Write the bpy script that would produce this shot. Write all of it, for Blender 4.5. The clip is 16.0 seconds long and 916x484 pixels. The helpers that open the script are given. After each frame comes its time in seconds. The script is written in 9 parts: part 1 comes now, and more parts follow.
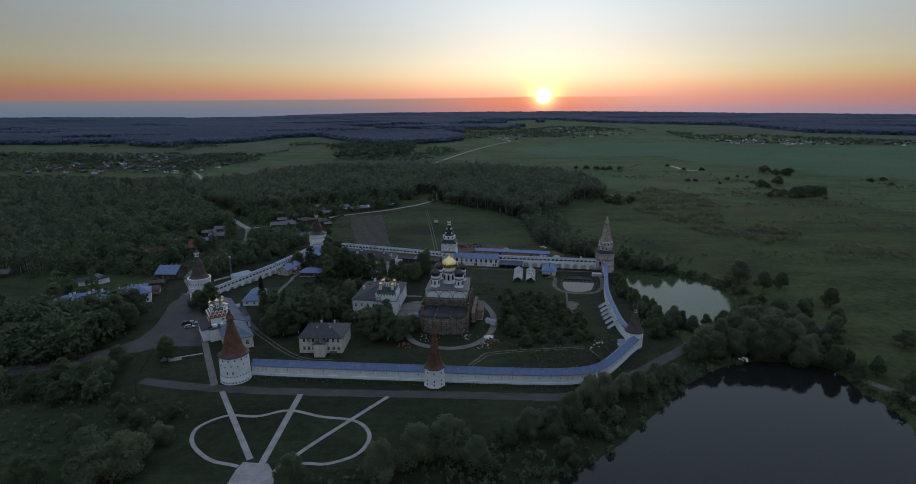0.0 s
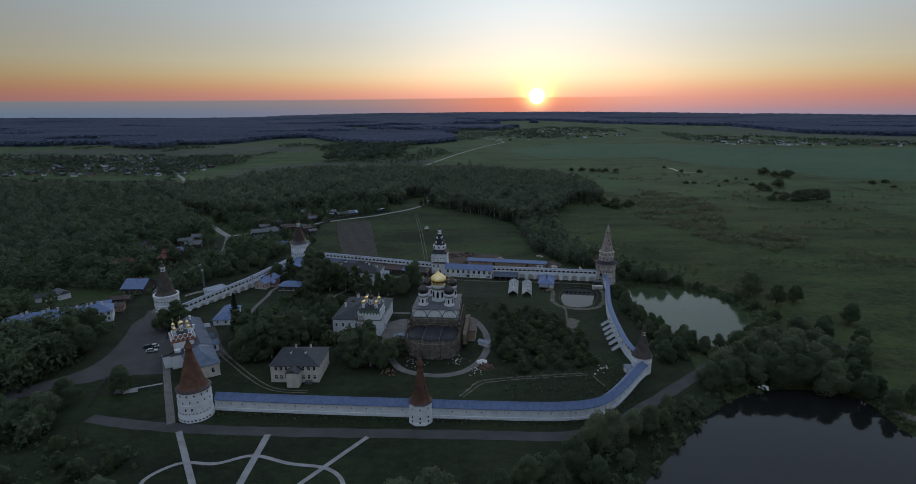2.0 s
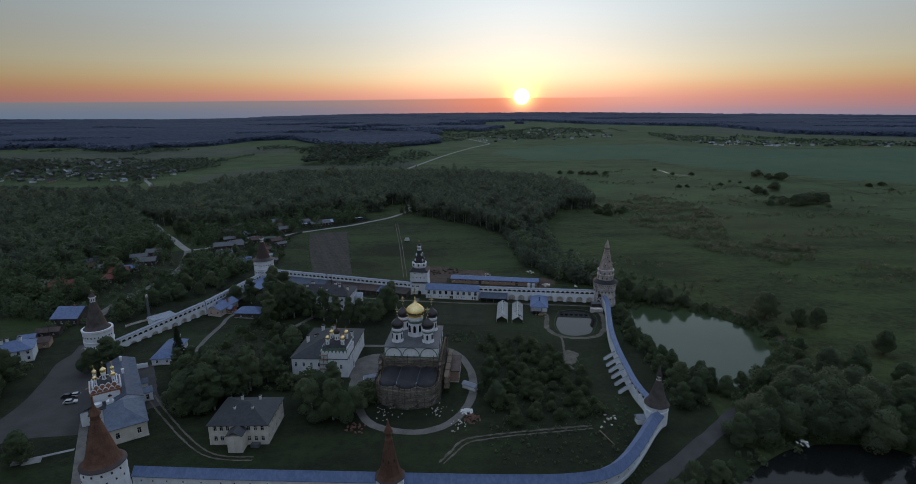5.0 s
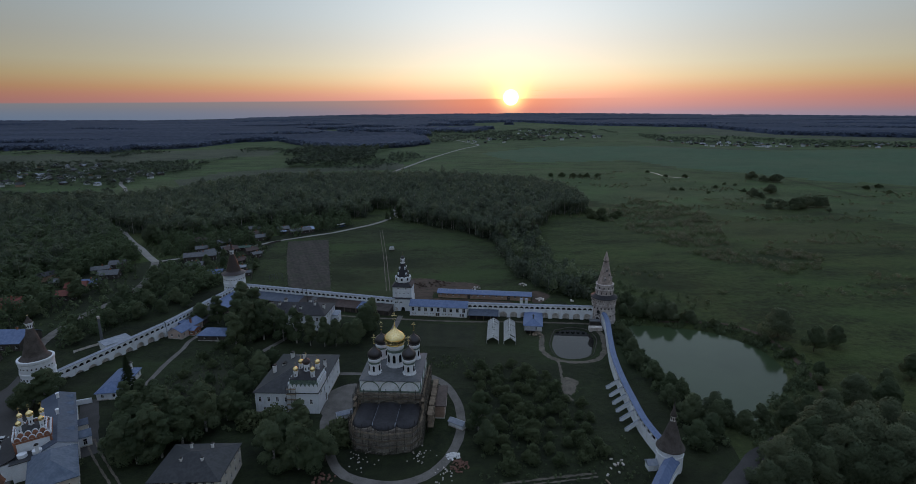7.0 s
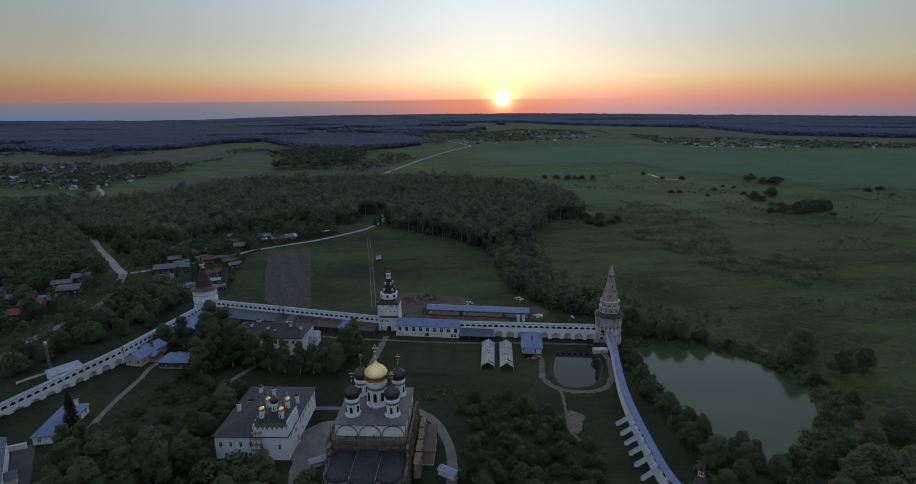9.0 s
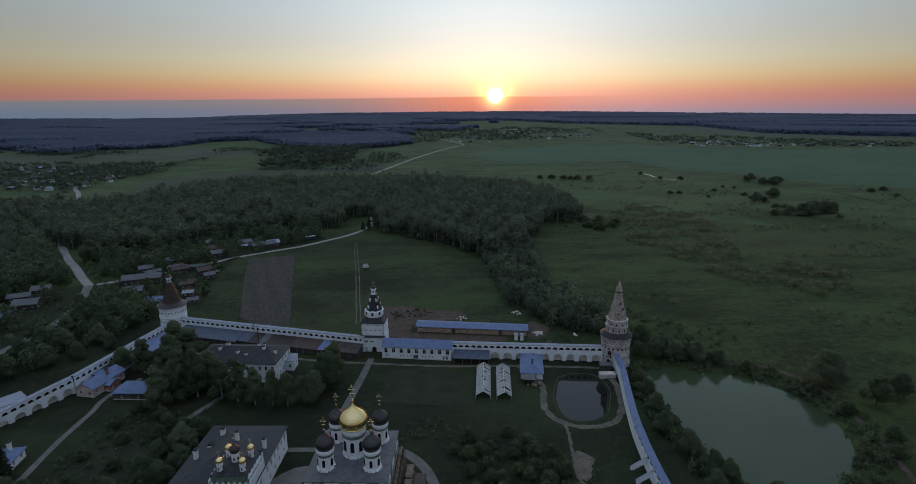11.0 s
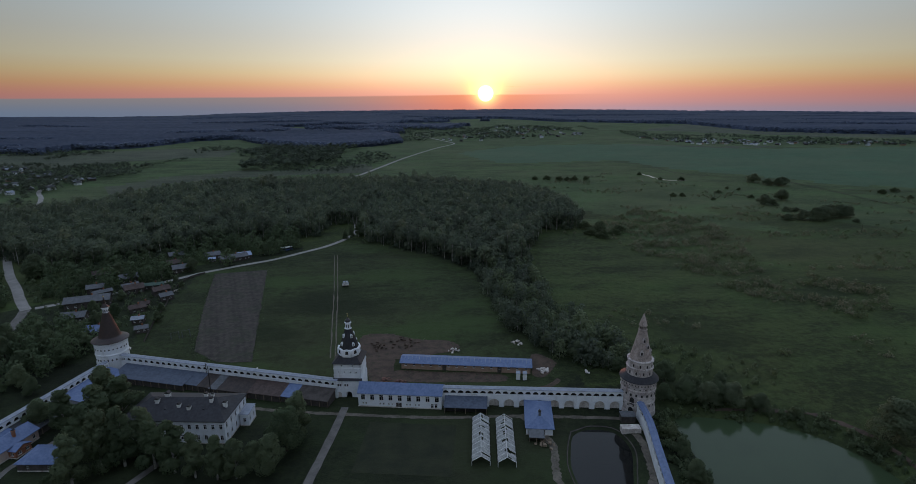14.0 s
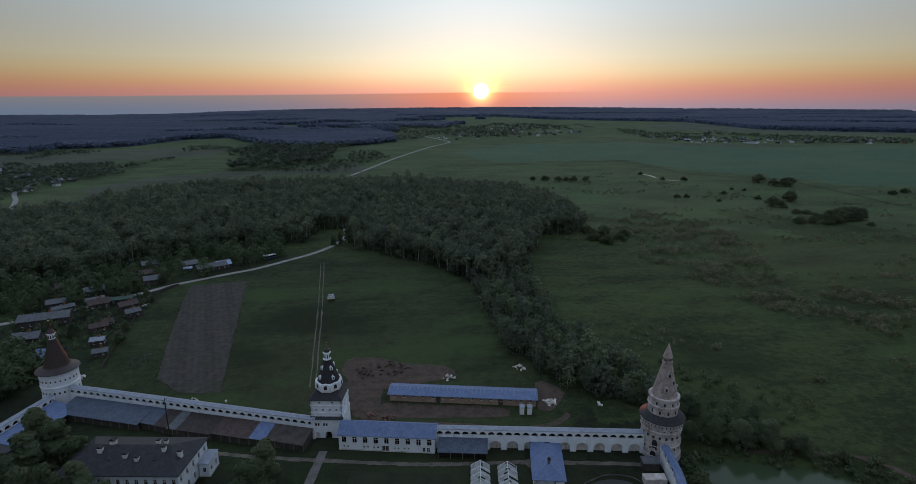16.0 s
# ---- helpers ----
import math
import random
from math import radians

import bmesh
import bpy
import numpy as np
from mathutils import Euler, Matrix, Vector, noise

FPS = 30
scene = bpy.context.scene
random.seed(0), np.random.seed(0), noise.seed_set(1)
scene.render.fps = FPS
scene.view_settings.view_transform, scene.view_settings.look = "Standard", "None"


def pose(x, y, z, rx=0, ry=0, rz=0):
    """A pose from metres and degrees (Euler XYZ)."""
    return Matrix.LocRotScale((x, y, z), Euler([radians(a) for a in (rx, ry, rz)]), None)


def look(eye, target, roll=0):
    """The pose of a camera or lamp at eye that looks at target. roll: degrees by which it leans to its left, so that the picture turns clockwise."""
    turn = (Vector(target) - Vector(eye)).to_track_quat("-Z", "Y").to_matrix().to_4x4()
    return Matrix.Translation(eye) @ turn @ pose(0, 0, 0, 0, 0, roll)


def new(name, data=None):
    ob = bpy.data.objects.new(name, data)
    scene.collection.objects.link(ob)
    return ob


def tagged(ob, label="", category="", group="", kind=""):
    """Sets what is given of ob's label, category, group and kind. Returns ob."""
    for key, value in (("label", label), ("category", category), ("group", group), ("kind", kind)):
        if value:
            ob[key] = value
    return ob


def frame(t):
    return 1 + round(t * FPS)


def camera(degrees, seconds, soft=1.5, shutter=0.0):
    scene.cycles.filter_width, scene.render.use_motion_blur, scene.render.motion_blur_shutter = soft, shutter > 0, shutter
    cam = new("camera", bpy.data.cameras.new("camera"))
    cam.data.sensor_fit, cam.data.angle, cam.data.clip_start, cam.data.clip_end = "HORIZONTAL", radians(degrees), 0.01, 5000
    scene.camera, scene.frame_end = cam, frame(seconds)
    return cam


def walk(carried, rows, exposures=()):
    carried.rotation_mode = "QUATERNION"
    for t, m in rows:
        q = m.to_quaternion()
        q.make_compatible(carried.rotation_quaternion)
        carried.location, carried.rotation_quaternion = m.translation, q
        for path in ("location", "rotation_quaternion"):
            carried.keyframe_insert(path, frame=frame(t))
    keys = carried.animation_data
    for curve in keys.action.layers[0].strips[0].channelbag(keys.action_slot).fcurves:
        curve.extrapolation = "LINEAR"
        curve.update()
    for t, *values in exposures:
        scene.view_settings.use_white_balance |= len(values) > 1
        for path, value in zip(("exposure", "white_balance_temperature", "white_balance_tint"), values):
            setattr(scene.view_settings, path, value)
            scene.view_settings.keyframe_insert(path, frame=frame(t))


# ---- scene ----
# ================= camera and its flight =================
def fly(x, y, z, turn, tilt, roll):
    """A pose from a place, a turn to the left of +y, a tilt up and a roll, in degrees."""
    a, b = radians(turn), radians(tilt)
    ahead = Vector((-math.sin(a) * math.cos(b), math.cos(a) * math.cos(b), math.sin(b)))
    eye = Vector((x, y, z))
    return look(eye, eye + ahead * 100, roll)


cam = camera(80.20, 16.0, soft=0.75)
walk(cam, [
    (0.0, fly(0.00, 0.00, 100.00, 0.000, -13.930, -0.147)),
    (0.5, fly(0.46, 5.78, 99.99, -0.137, -13.904, -0.151)),
    (1.0, fly(0.85, 11.58, 100.03, -0.302, -13.878, -0.144)),
    (1.5, fly(1.27, 17.42, 100.14, -0.485, -13.874, -0.139)),
    (2.0, fly(1.72, 23.39, 100.29, -0.677, -13.891, -0.147)),
    (2.5, fly(2.13, 29.38, 100.49, -0.880, -13.906, -0.160)),
    (3.0, fly(2.58, 35.30, 100.77, -1.087, -13.910, -0.172)),
    (3.5, fly(3.06, 41.28, 100.88, -1.314, -13.896, -0.190)),
    (4.0, fly(3.48, 47.42, 100.74, -1.576, -13.860, -0.208)),
    (6.5, fly(6.60, 77.64, 100.79, -3.047, -13.808, -0.217)),
    (7.0, fly(7.23, 83.72, 100.71, -3.270, -13.759, -0.221)),
    (7.5, fly(7.78, 89.67, 100.79, -3.473, -13.742, -0.220)),
    (8.0, fly(8.26, 95.68, 100.88, -3.668, -13.737, -0.223)),
    (8.5, fly(8.73, 101.78, 100.87, -3.880, -13.734, -0.226)),
    (9.0, fly(9.20, 108.00, 100.76, -4.120, -13.738, -0.229)),
    (11.5, fly(12.02, 138.10, 101.22, -5.025, -14.009, -0.194)),
    (12.0, fly(12.57, 144.88, 100.98, -5.190, -14.021, -0.208)),
    (12.5, fly(13.10, 151.56, 100.75, -5.366, -14.025, -0.231)),
    (13.0, fly(13.64, 158.03, 100.67, -5.531, -14.052, -0.237)),
    (13.5, fly(14.22, 164.22, 100.74, -5.682, -14.108, -0.228)),
    (14.0, fly(14.85, 170.31, 100.84, -5.828, -14.165, -0.220)),
    (14.5, fly(15.51, 176.49, 100.89, -5.970, -14.227, -0.217)),
    (15.0, fly(16.18, 182.84, 100.90, -6.107, -14.303, -0.220)),
    (15.5, fly(16.83, 189.29, 100.80, -6.226, -14.365, -0.219)),
    (16.0, fly(17.54, 195.89, 100.56, -6.310, -14.386, -0.211)),
])

# ================= sky and sun =================
SUN_AZ, SUN_EL = 8.69, 1.1          # degrees: right of +y, above level
sun_dir = Vector((math.sin(radians(SUN_AZ)) * math.cos(radians(SUN_EL)),
                  math.cos(radians(SUN_AZ)) * math.cos(radians(SUN_EL)), math.sin(radians(SUN_EL))))


class Tree:
    """Short hand for building node trees."""

    def __init__(self, nt):
        self.nt = nt

    def node(self, kind, **kw):
        n = self.nt.nodes.new(kind)
        for k, v in kw.items():
            if k == "op":
                n.operation = v
        return n

    def link(self, value, socket):
        if isinstance(value, bpy.types.NodeSocket):
            self.nt.links.new(value, socket)
        else:
            socket.default_value = value

    def math(self, op, a, b=0.0, c=0.0, clamp=False):
        n = self.nt.nodes.new("ShaderNodeMath")
        n.operation, n.use_clamp = op, clamp
        for s, v in zip(n.inputs, (a, b, c)):
            self.link(v, s)
        return n.outputs[0]

    def vec(self, op, a, b=(0, 0, 0)):
        n = self.nt.nodes.new("ShaderNodeVectorMath")
        n.operation = op
        self.link(a, n.inputs[0])
        if len(n.inputs) > 1:
            self.link(b, n.inputs[1])
        return n.outputs["Value"] if op in ("DOT_PRODUCT", "LENGTH") else n.outputs[0]

    def mix(self, fac, a, b, kind="MIX"):
        n = self.nt.nodes.new("ShaderNodeMix")
        n.data_type, n.blend_type = "RGBA", kind
        self.link(fac, n.inputs[0])
        self.link(a if not isinstance(a, tuple) or len(a) == 4 else (*a, 1), n.inputs[6])
        self.link(b if not isinstance(b, tuple) or len(b) == 4 else (*b, 1), n.inputs[7])
        return n.outputs[2]

    def ramp(self, fac, stops):
        n = self.nt.nodes.new("ShaderNodeValToRGB")
        els = n.color_ramp.elements
        while len(els) < len(stops):
            els.new(0.5)
        for e, (p, c) in zip(els, stops):
            e.position = p
            e.color = (*c, 1) if len(c) == 3 else c
        self.link(fac, n.inputs[0])
        return n.outputs[0]

    def noise(self, vector, scale, detail=4.0, rough=0.55, dims="3D"):
        n = self.nt.nodes.new("ShaderNodeTexNoise")
        n.noise_dimensions = dims
        self.link(vector, n.inputs["Vector"])
        n.inputs["Scale"].default_value, n.inputs["Detail"].default_value = scale, detail
        n.inputs["Roughness"].default_value = rough
        return n.outputs["Fac"]

    def smooth(self, v, lo, hi):
        n = self.nt.nodes.new("ShaderNodeMapRange")
        n.interpolation_type = "SMOOTHSTEP"
        self.link(v, n.inputs[0])
        n.inputs[1].default_value, n.inputs[2].default_value = lo, hi
        return n.outputs[0]


def build_world():
    world = bpy.data.worlds.new("dusk_sky")
    scene.world = world
    world.use_nodes = True
    nt = world.node_tree
    nt.nodes.clear()
    T = Tree(nt)
    out, bg = nt.nodes.new("ShaderNodeOutputWorld"), nt.nodes.new("ShaderNodeBackground")
    nt.links.new(bg.outputs[0], out.inputs[0])
    sky = nt.nodes.new("ShaderNodeTexSky")
    sky.sky_type, sky.sun_disc = "NISHITA", False
    sky.sun_elevation, sky.sun_rotation = radians(SUN_EL), radians(SUN_AZ)
    way = nt.nodes.new("ShaderNodeTexCoord").outputs["Generated"]
    way = T.vec("NORMALIZE", way)
    sep = nt.nodes.new("ShaderNodeSeparateXYZ")
    nt.links.new(way, sep.inputs[0])
    up = sep.outputs[2]
    # colour by height over the horizon
    rad = T.math("ARCSINE", up)
    fac = T.math("POWER", T.math("DIVIDE", T.math("MAXIMUM", T.math("ADD", rad, 0.02), 0.0), 1.5908), 0.5)
    deg = lambda d: (radians(d + 1.146) / 1.5908) ** 0.5
    base = T.ramp(fac, [(0.0, (0.23, 0.26, 0.36)), (deg(-0.8), (0.25, 0.25, 0.36)), (deg(-0.3), (0.31, 0.25, 0.32)), (deg(0.2), (0.40, 0.235, 0.26)),
                        (deg(0.9), (0.45, 0.215, 0.20)), (deg(1.4), (0.46, 0.228, 0.175)), (deg(2.0), (0.455, 0.268, 0.160)), (deg(3.0), (0.435, 0.345, 0.21)),
                        (deg(4.2), (0.415, 0.39, 0.295)), (deg(6.4), (0.362, 0.378, 0.36)), (deg(8.6), (0.34, 0.392, 0.42)), (deg(12), (0.33, 0.40, 0.46)),
                        (deg(30), (0.47, 0.58, 0.74)), (deg(55), (0.72, 0.88, 1.20)), (1.0, (0.76, 0.94, 1.30))])
    dot = T.vec("DOT_PRODUCT", way, tuple(sun_dir))
    near = T.math("MAXIMUM", dot, 0.0)
    lift = T.smooth(rad, radians(-0.5), radians(3.2))
    # brighter towards the sun
    gain = T.math("MULTIPLY_ADD", T.math("POWER", near, 4.0), T.math("MULTIPLY_ADD", lift, 0.55, 0.65), 0.62)
    total = T.vec("SCALE", base)
    nt.links.new(gain, total.node.inputs["Scale"])
    # glow round the sun, wide to narrow
    for power, colour, low in ((26, (0.27, 0.31, 0.31), lift), (900, (0.40, 0.30, 0.03), T.smooth(rad, radians(-0.4), radians(1.6))), (4500, (2.0, 1.5, 0.30), 1.0)):
        total = T.mix(T.math("MULTIPLY", T.math("POWER", near, power), low), total, colour, "ADD")
    # a low blue-grey bank of cloud, thicker away from the sun
    side = T.vec("DOT_PRODUCT", way, (-math.cos(radians(SUN_AZ)), math.sin(radians(SUN_AZ)), 0.0))
    streak = nt.nodes.new("ShaderNodeMapping")
    streak.inputs["Scale"].default_value = (3.0, 3.0, 60.0)
    nt.links.new(way, streak.inputs["Vector"])
    ragged = T.math("MULTIPLY", T.math("SUBTRACT", T.noise(streak.outputs[0], 2.0, 5.0), 0.5), 0.002)
    depth = T.math("MULTIPLY_ADD", T.math("MAXIMUM", side, 0.0), -0.0105, 0.0175)
    bank = T.smooth(T.math("SUBTRACT", T.math("ADD", depth, ragged), up), -0.0012, 0.0016)
    bank = T.math("MULTIPLY", bank, T.math("MULTIPLY", T.smooth(side, -0.26, 0.04), T.math("MULTIPLY_ADD", T.math("POWER", near, 2500.0), -0.75, 1.0)))
    grey = T.mix(T.smooth(up, -0.012, 0.012), (0.120, 0.195, 0.290), (0.170, 0.218, 0.255))
    grey = T.mix(T.math("MULTIPLY", T.math("POWER", near, 60.0), 0.85), grey, (0.44, 0.15, 0.15))
    total = T.mix(T.math("MULTIPLY", bank, 0.88), total, grey)
    # thin bright streaks over the bank
    wisp = T.smooth(T.noise(streak.outputs[0], 7.0, 3.0), 0.60, 0.72)
    wisp = T.math("MULTIPLY", wisp, T.math("MULTIPLY", T.smooth(rad, radians(1.0), radians(1.3)), T.smooth(rad, radians(2.4), radians(1.6))))
    total = T.mix(T.math("MULTIPLY", wisp, T.math("MULTIPLY", T.math("POWER", near, 14.0), 0.35)), total, (0.75, 0.52, 0.24))
    disc = T.smooth(dot, math.cos(radians(0.85)), math.cos(radians(0.38)))
    total = T.mix(disc, total, (9.0, 7.5, 4.5), "ADD")
    total = T.mix(0.02, total, sky.outputs[0], "ADD")
    nt.links.new(total, bg.inputs[0])
    bg.inputs[1].default_value = 0.87


build_world()
lamp = new("sun", bpy.data.lights.new("sun", "SUN"))
lamp.data.energy, lamp.data.angle, lamp.data.color = 0.32, radians(0.55), (1.0, 0.19, 0.05)
lamp.matrix_world = look(sun_dir * 3000, (0, 0, 0))
scene.view_settings.exposure = 0.0

# ================= materials =================
def material(name, roughness=0.8, metallic=0.0, spec=0.3):
    m = bpy.data.materials.new(name)
    m.use_nodes = True
    T = Tree(m.node_tree)
    b = m.node_tree.nodes["Principled BSDF"]
    b.inputs["Roughness"].default_value, b.inputs["Metallic"].default_value = roughness, metallic
    b.inputs["Specular IOR Level"].default_value = spec
    return m, T, b


def place(T, scale=(1, 1, 1)):
    """Metres in the world, so that grain keeps its size on every thing."""
    g = T.nt.nodes.new("ShaderNodeNewGeometry").outputs["Position"]
    n = T.nt.nodes.new("ShaderNodeMapping")
    n.inputs["Scale"].default_value = scale
    T.nt.links.new(g, n.inputs["Vector"])
    return n.outputs[0]


def bump(T, b, height, strength=0.4, dist=0.05):
    n = T.nt.nodes.new("ShaderNodeBump")
    n.inputs["Strength"].default_value, n.inputs["Distance"].default_value = strength, dist
    T.link(height, n.inputs["Height"])
    T.nt.links.new(n.outputs[0], b.inputs["Normal"])


def mottled(name, dark, light, coarse=0.25, fine=4.0, roughness=0.85, metallic=0.0, spec=0.3, relief=0.3, dist=0.05, per_thing=0.0, stain=None, stain_amount=0.5):
    m, T, b = material(name, roughness, metallic, spec)
    p = place(T)
    f = T.math("ADD", T.math("MULTIPLY", T.noise(p, coarse, 5), 0.6), T.math("MULTIPLY", T.noise(p, fine, 4), 0.4))
    c = T.mix(T.smooth(f, 0.32, 0.68), dark, light)
    if stain:
        s = T.smooth(T.noise(place(T, (0.5, 0.5, 0.16)), 1.1, 6, 0.65), 0.52, 0.72)
        c = T.mix(T.math("MULTIPLY", s, stain_amount), c, stain)
    if per_thing:
        r = T.nt.nodes.new("ShaderNodeObjectInfo").outputs["Random"]
        c = T.mix(1.0, c, T.ramp(r, [(0, (1 - per_thing,) * 3), (1, (1.0,) * 3)]), "MULTIPLY")
    T.link(c, b.inputs["Base Color"])
    if relief:
        bump(T, b, T.noise(p, fine * 1.5, 4), relief, dist)
    return m


def foliage(name, dark, light, spread=0.35, grain=0.25):
    m, T, b = material(name, 0.7, 0.0, 0.25)
    g = T.nt.nodes.new("ShaderNodeNewGeometry")
    r = g.outputs["Random Per Island"]
    o = T.nt.nodes.new("ShaderNodeObjectInfo").outputs["Random"]
    p = place(T)
    f = T.math("ADD", T.math("MULTIPLY", r, grain), T.math("MULTIPLY", T.noise(p, 0.08, 3), 1.0 - grain))
    c = T.mix(T.smooth(f, 0.25, 0.75), dark, light)
    c = T.mix(1.0, c, T.ramp(o, [(0.0, (1 - spread, 1 - spread * 0.8, 1 - spread)), (1.0, (1.0, 1.0, 0.95))]), "MULTIPLY")
    T.link(c, b.inputs["Base Color"])
    thin = m.node_tree.nodes.new("ShaderNodeBsdfTranslucent")
    T.link(c, thin.inputs["Color"])
    mix = m.node_tree.nodes.new("ShaderNodeMixShader")
    T.link(0.5, mix.inputs[0])
    T.link(b.outputs[0], mix.inputs[1])
    T.link(thin.outputs[0], mix.inputs[2])
    T.link(mix.outputs[0], m.node_tree.nodes["Material Output"].inputs["Surface"])
    return m


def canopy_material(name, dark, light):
    """Crowns seen from far off, in colours that hold haze: random stand tones, and the grain of single trees."""
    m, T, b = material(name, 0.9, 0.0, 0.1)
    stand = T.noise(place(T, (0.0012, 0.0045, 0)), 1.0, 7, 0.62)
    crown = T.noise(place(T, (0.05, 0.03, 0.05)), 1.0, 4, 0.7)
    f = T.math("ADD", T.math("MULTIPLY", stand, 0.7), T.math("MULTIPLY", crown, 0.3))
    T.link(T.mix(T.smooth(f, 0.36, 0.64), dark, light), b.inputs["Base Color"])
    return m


def metal_roof(name, dark, light, seam=1.6):
    m, T, b = material(name, 0.55, 0.0, 0.3)
    p = place(T)
    f = T.noise(p, 0.5, 5)
    streak = T.noise(place(T, (1.0, 1.0, 0.2)), 1.3, 4)
    c = T.mix(T.smooth(T.math("ADD", T.math("MULTIPLY", f, 0.5), T.math("MULTIPLY", streak, 0.5)), 0.35, 0.65), dark, light)
    T.link(c, b.inputs["Base Color"])
    T.link(T.math("MULTIPLY_ADD", f, 0.25, 0.45), b.inputs["Roughness"])
    bump(T, b, T.noise(p, 1.2, 3), 0.25, 0.06)
    return m


def grass_material(name, dark, mid, dry, lush=None, patch=0.55):
    m, T, b = material(name, 0.9, 0.0, 0.15)
    p = place(T, (1, 1, 0))
    big = T.noise(p, 0.0045, 6, 0.62)
    middle = T.noise(place(T, (0.55, 1.3, 0)), 0.034, 7, 0.72)
    swath = T.noise(place(T, (0.7, 1.2, 0)), 0.016, 6, 0.6)
    fine = T.noise(p, 0.28, 6, 0.72)
    spot = T.noise(p, 0.09, 5, 0.7)
    tuft = T.noise(p, 0.9, 5, 0.75)
    f = T.math("ADD", T.math("MULTIPLY", middle, 0.40), T.math("ADD", T.math("MULTIPLY", fine, 0.35), T.math("MULTIPLY", tuft, 0.25)))
    c = T.mix(T.smooth(f, 0.42, 0.58), dark, mid)
    c = T.mix(T.math("MULTIPLY", T.smooth(big, 0.46, 0.64), 0.6), c, dry)
    c = T.mix(T.math("MULTIPLY", T.smooth(swath, 0.50, 0.66), patch), c, lush or mid)
    c = T.mix(T.math("MULTIPLY", T.smooth(swath, 0.47, 0.34), patch), c, dark)
    c = T.mix(T.math("MULTIPLY", T.smooth(spot, 0.54, 0.68), 0.32), c, tuple(v * 0.55 for v in dark))
    T.link(c, b.inputs["Base Color"])
    bump(T, b, T.math("ADD", T.math("MULTIPLY", fine, 1.4), T.math("MULTIPLY", T.noise(p, 2.2, 4), 0.5)), 0.9, 0.5)
    return m


M = {}
M["grass"] = grass_material("lawn_grass", (0.014, 0.018, 0.010), (0.030, 0.041, 0.018), (0.043, 0.048, 0.025), (0.037, 0.056, 0.021))
# paler than lawn: lighter marsh growth, plus distance haze put into the colour
M["marsh_grass"] = grass_material("marsh_grass", (0.022, 0.031, 0.012), (0.062, 0.084, 0.028), (0.082, 0.094, 0.040), (0.062, 0.102, 0.030))
M["crop_field"] = grass_material("young_crop", (0.052, 0.094, 0.054), (0.070, 0.120, 0.066), (0.082, 0.120, 0.068), (0.056, 0.126, 0.068), 0.5)
# hay tones greyed towards blue, a little haze painted in
M["hay_field"] = grass_material("dry_hay_meadow", (0.048, 0.058, 0.041), (0.088, 0.101, 0.065), (0.104, 0.111, 0.078), (0.080, 0.103, 0.060))
M["meadow_grass"] = grass_material("mown_meadow", (0.019, 0.026, 0.011), (0.046, 0.063, 0.024), (0.060, 0.068, 0.031), (0.049, 0.078, 0.025), 0.8)
# wild grass again, lightened in colour to stand in for distance haze
M["hazed_pasture"] = grass_material("hazed_pasture", (0.036, 0.056, 0.024), (0.078, 0.114, 0.046), (0.100, 0.120, 0.058), (0.072, 0.126, 0.044))
M["whitewash"] = mottled("whitewash", (0.70, 0.73, 0.77), (0.84, 0.87, 0.91), 0.3, 3.0, 0.9, stain=(0.48, 0.45, 0.42), stain_amount=0.4)
M["old_white"] = mottled("weathered_whitewash", (0.42, 0.37, 0.33), (0.74, 0.70, 0.66), 0.45, 2.5, 0.92, stain=(0.26, 0.17, 0.13), stain_amount=0.75, relief=0.6)
M["old_wall"] = mottled("peeling_limewash", (0.30, 0.26, 0.25), (0.66, 0.61, 0.59), 0.5, 3.0, 0.93, stain=(0.20, 0.14, 0.12), stain_amount=0.8, relief=0.7)
M["stone_tent"] = mottled("weathered_stone", (0.22, 0.18, 0.16), (0.50, 0.42, 0.38), 0.6, 3.0, 0.92, stain=(0.10, 0.08, 0.07), relief=0.6)
M["blue_roof"] = metal_roof("blue_sheet_metal", (0.100, 0.148, 0.270), (0.155, 0.210, 0.355))
M["grey_roof"] = metal_roof("dark_grey_sheet_metal", (0.030, 0.033, 0.037), (0.052, 0.055, 0.060))
M["zinc_roof"] = metal_roof("grey_sheet_metal", (0.085, 0.092, 0.10), (0.14, 0.148, 0.16))
M["rust_roof"] = metal_roof("rusty_sheet_metal", (0.045, 0.028, 0.024), (0.095, 0.066, 0.056))
M["red_roof"] = metal_roof("red_brown_sheet_metal", (0.13, 0.036, 0.026), (0.20, 0.058, 0.042))
M["slate_roof"] = metal_roof("blue_grey_sheet_metal", (0.058, 0.074, 0.108), (0.098, 0.120, 0.165))
M["brown_roof"] = metal_roof("dark_brown_sheet_metal", (0.026, 0.020, 0.018), (0.058, 0.042, 0.036))
M["dull_blue_roof"] = metal_roof("dull_blue_sheet_metal", (0.085, 0.116, 0.168), (0.145, 0.180, 0.240))
M["sky_roof"] = metal_roof("pale_blue_sheet_metal", (0.26, 0.34, 0.50), (0.38, 0.46, 0.62))
M["green_roof"] = metal_roof("green_sheet_metal", (0.040, 0.075, 0.060), (0.070, 0.115, 0.090))
M["black_roof"] = metal_roof("black_sheet_metal", (0.020, 0.020, 0.024), (0.04, 0.04, 0.046))
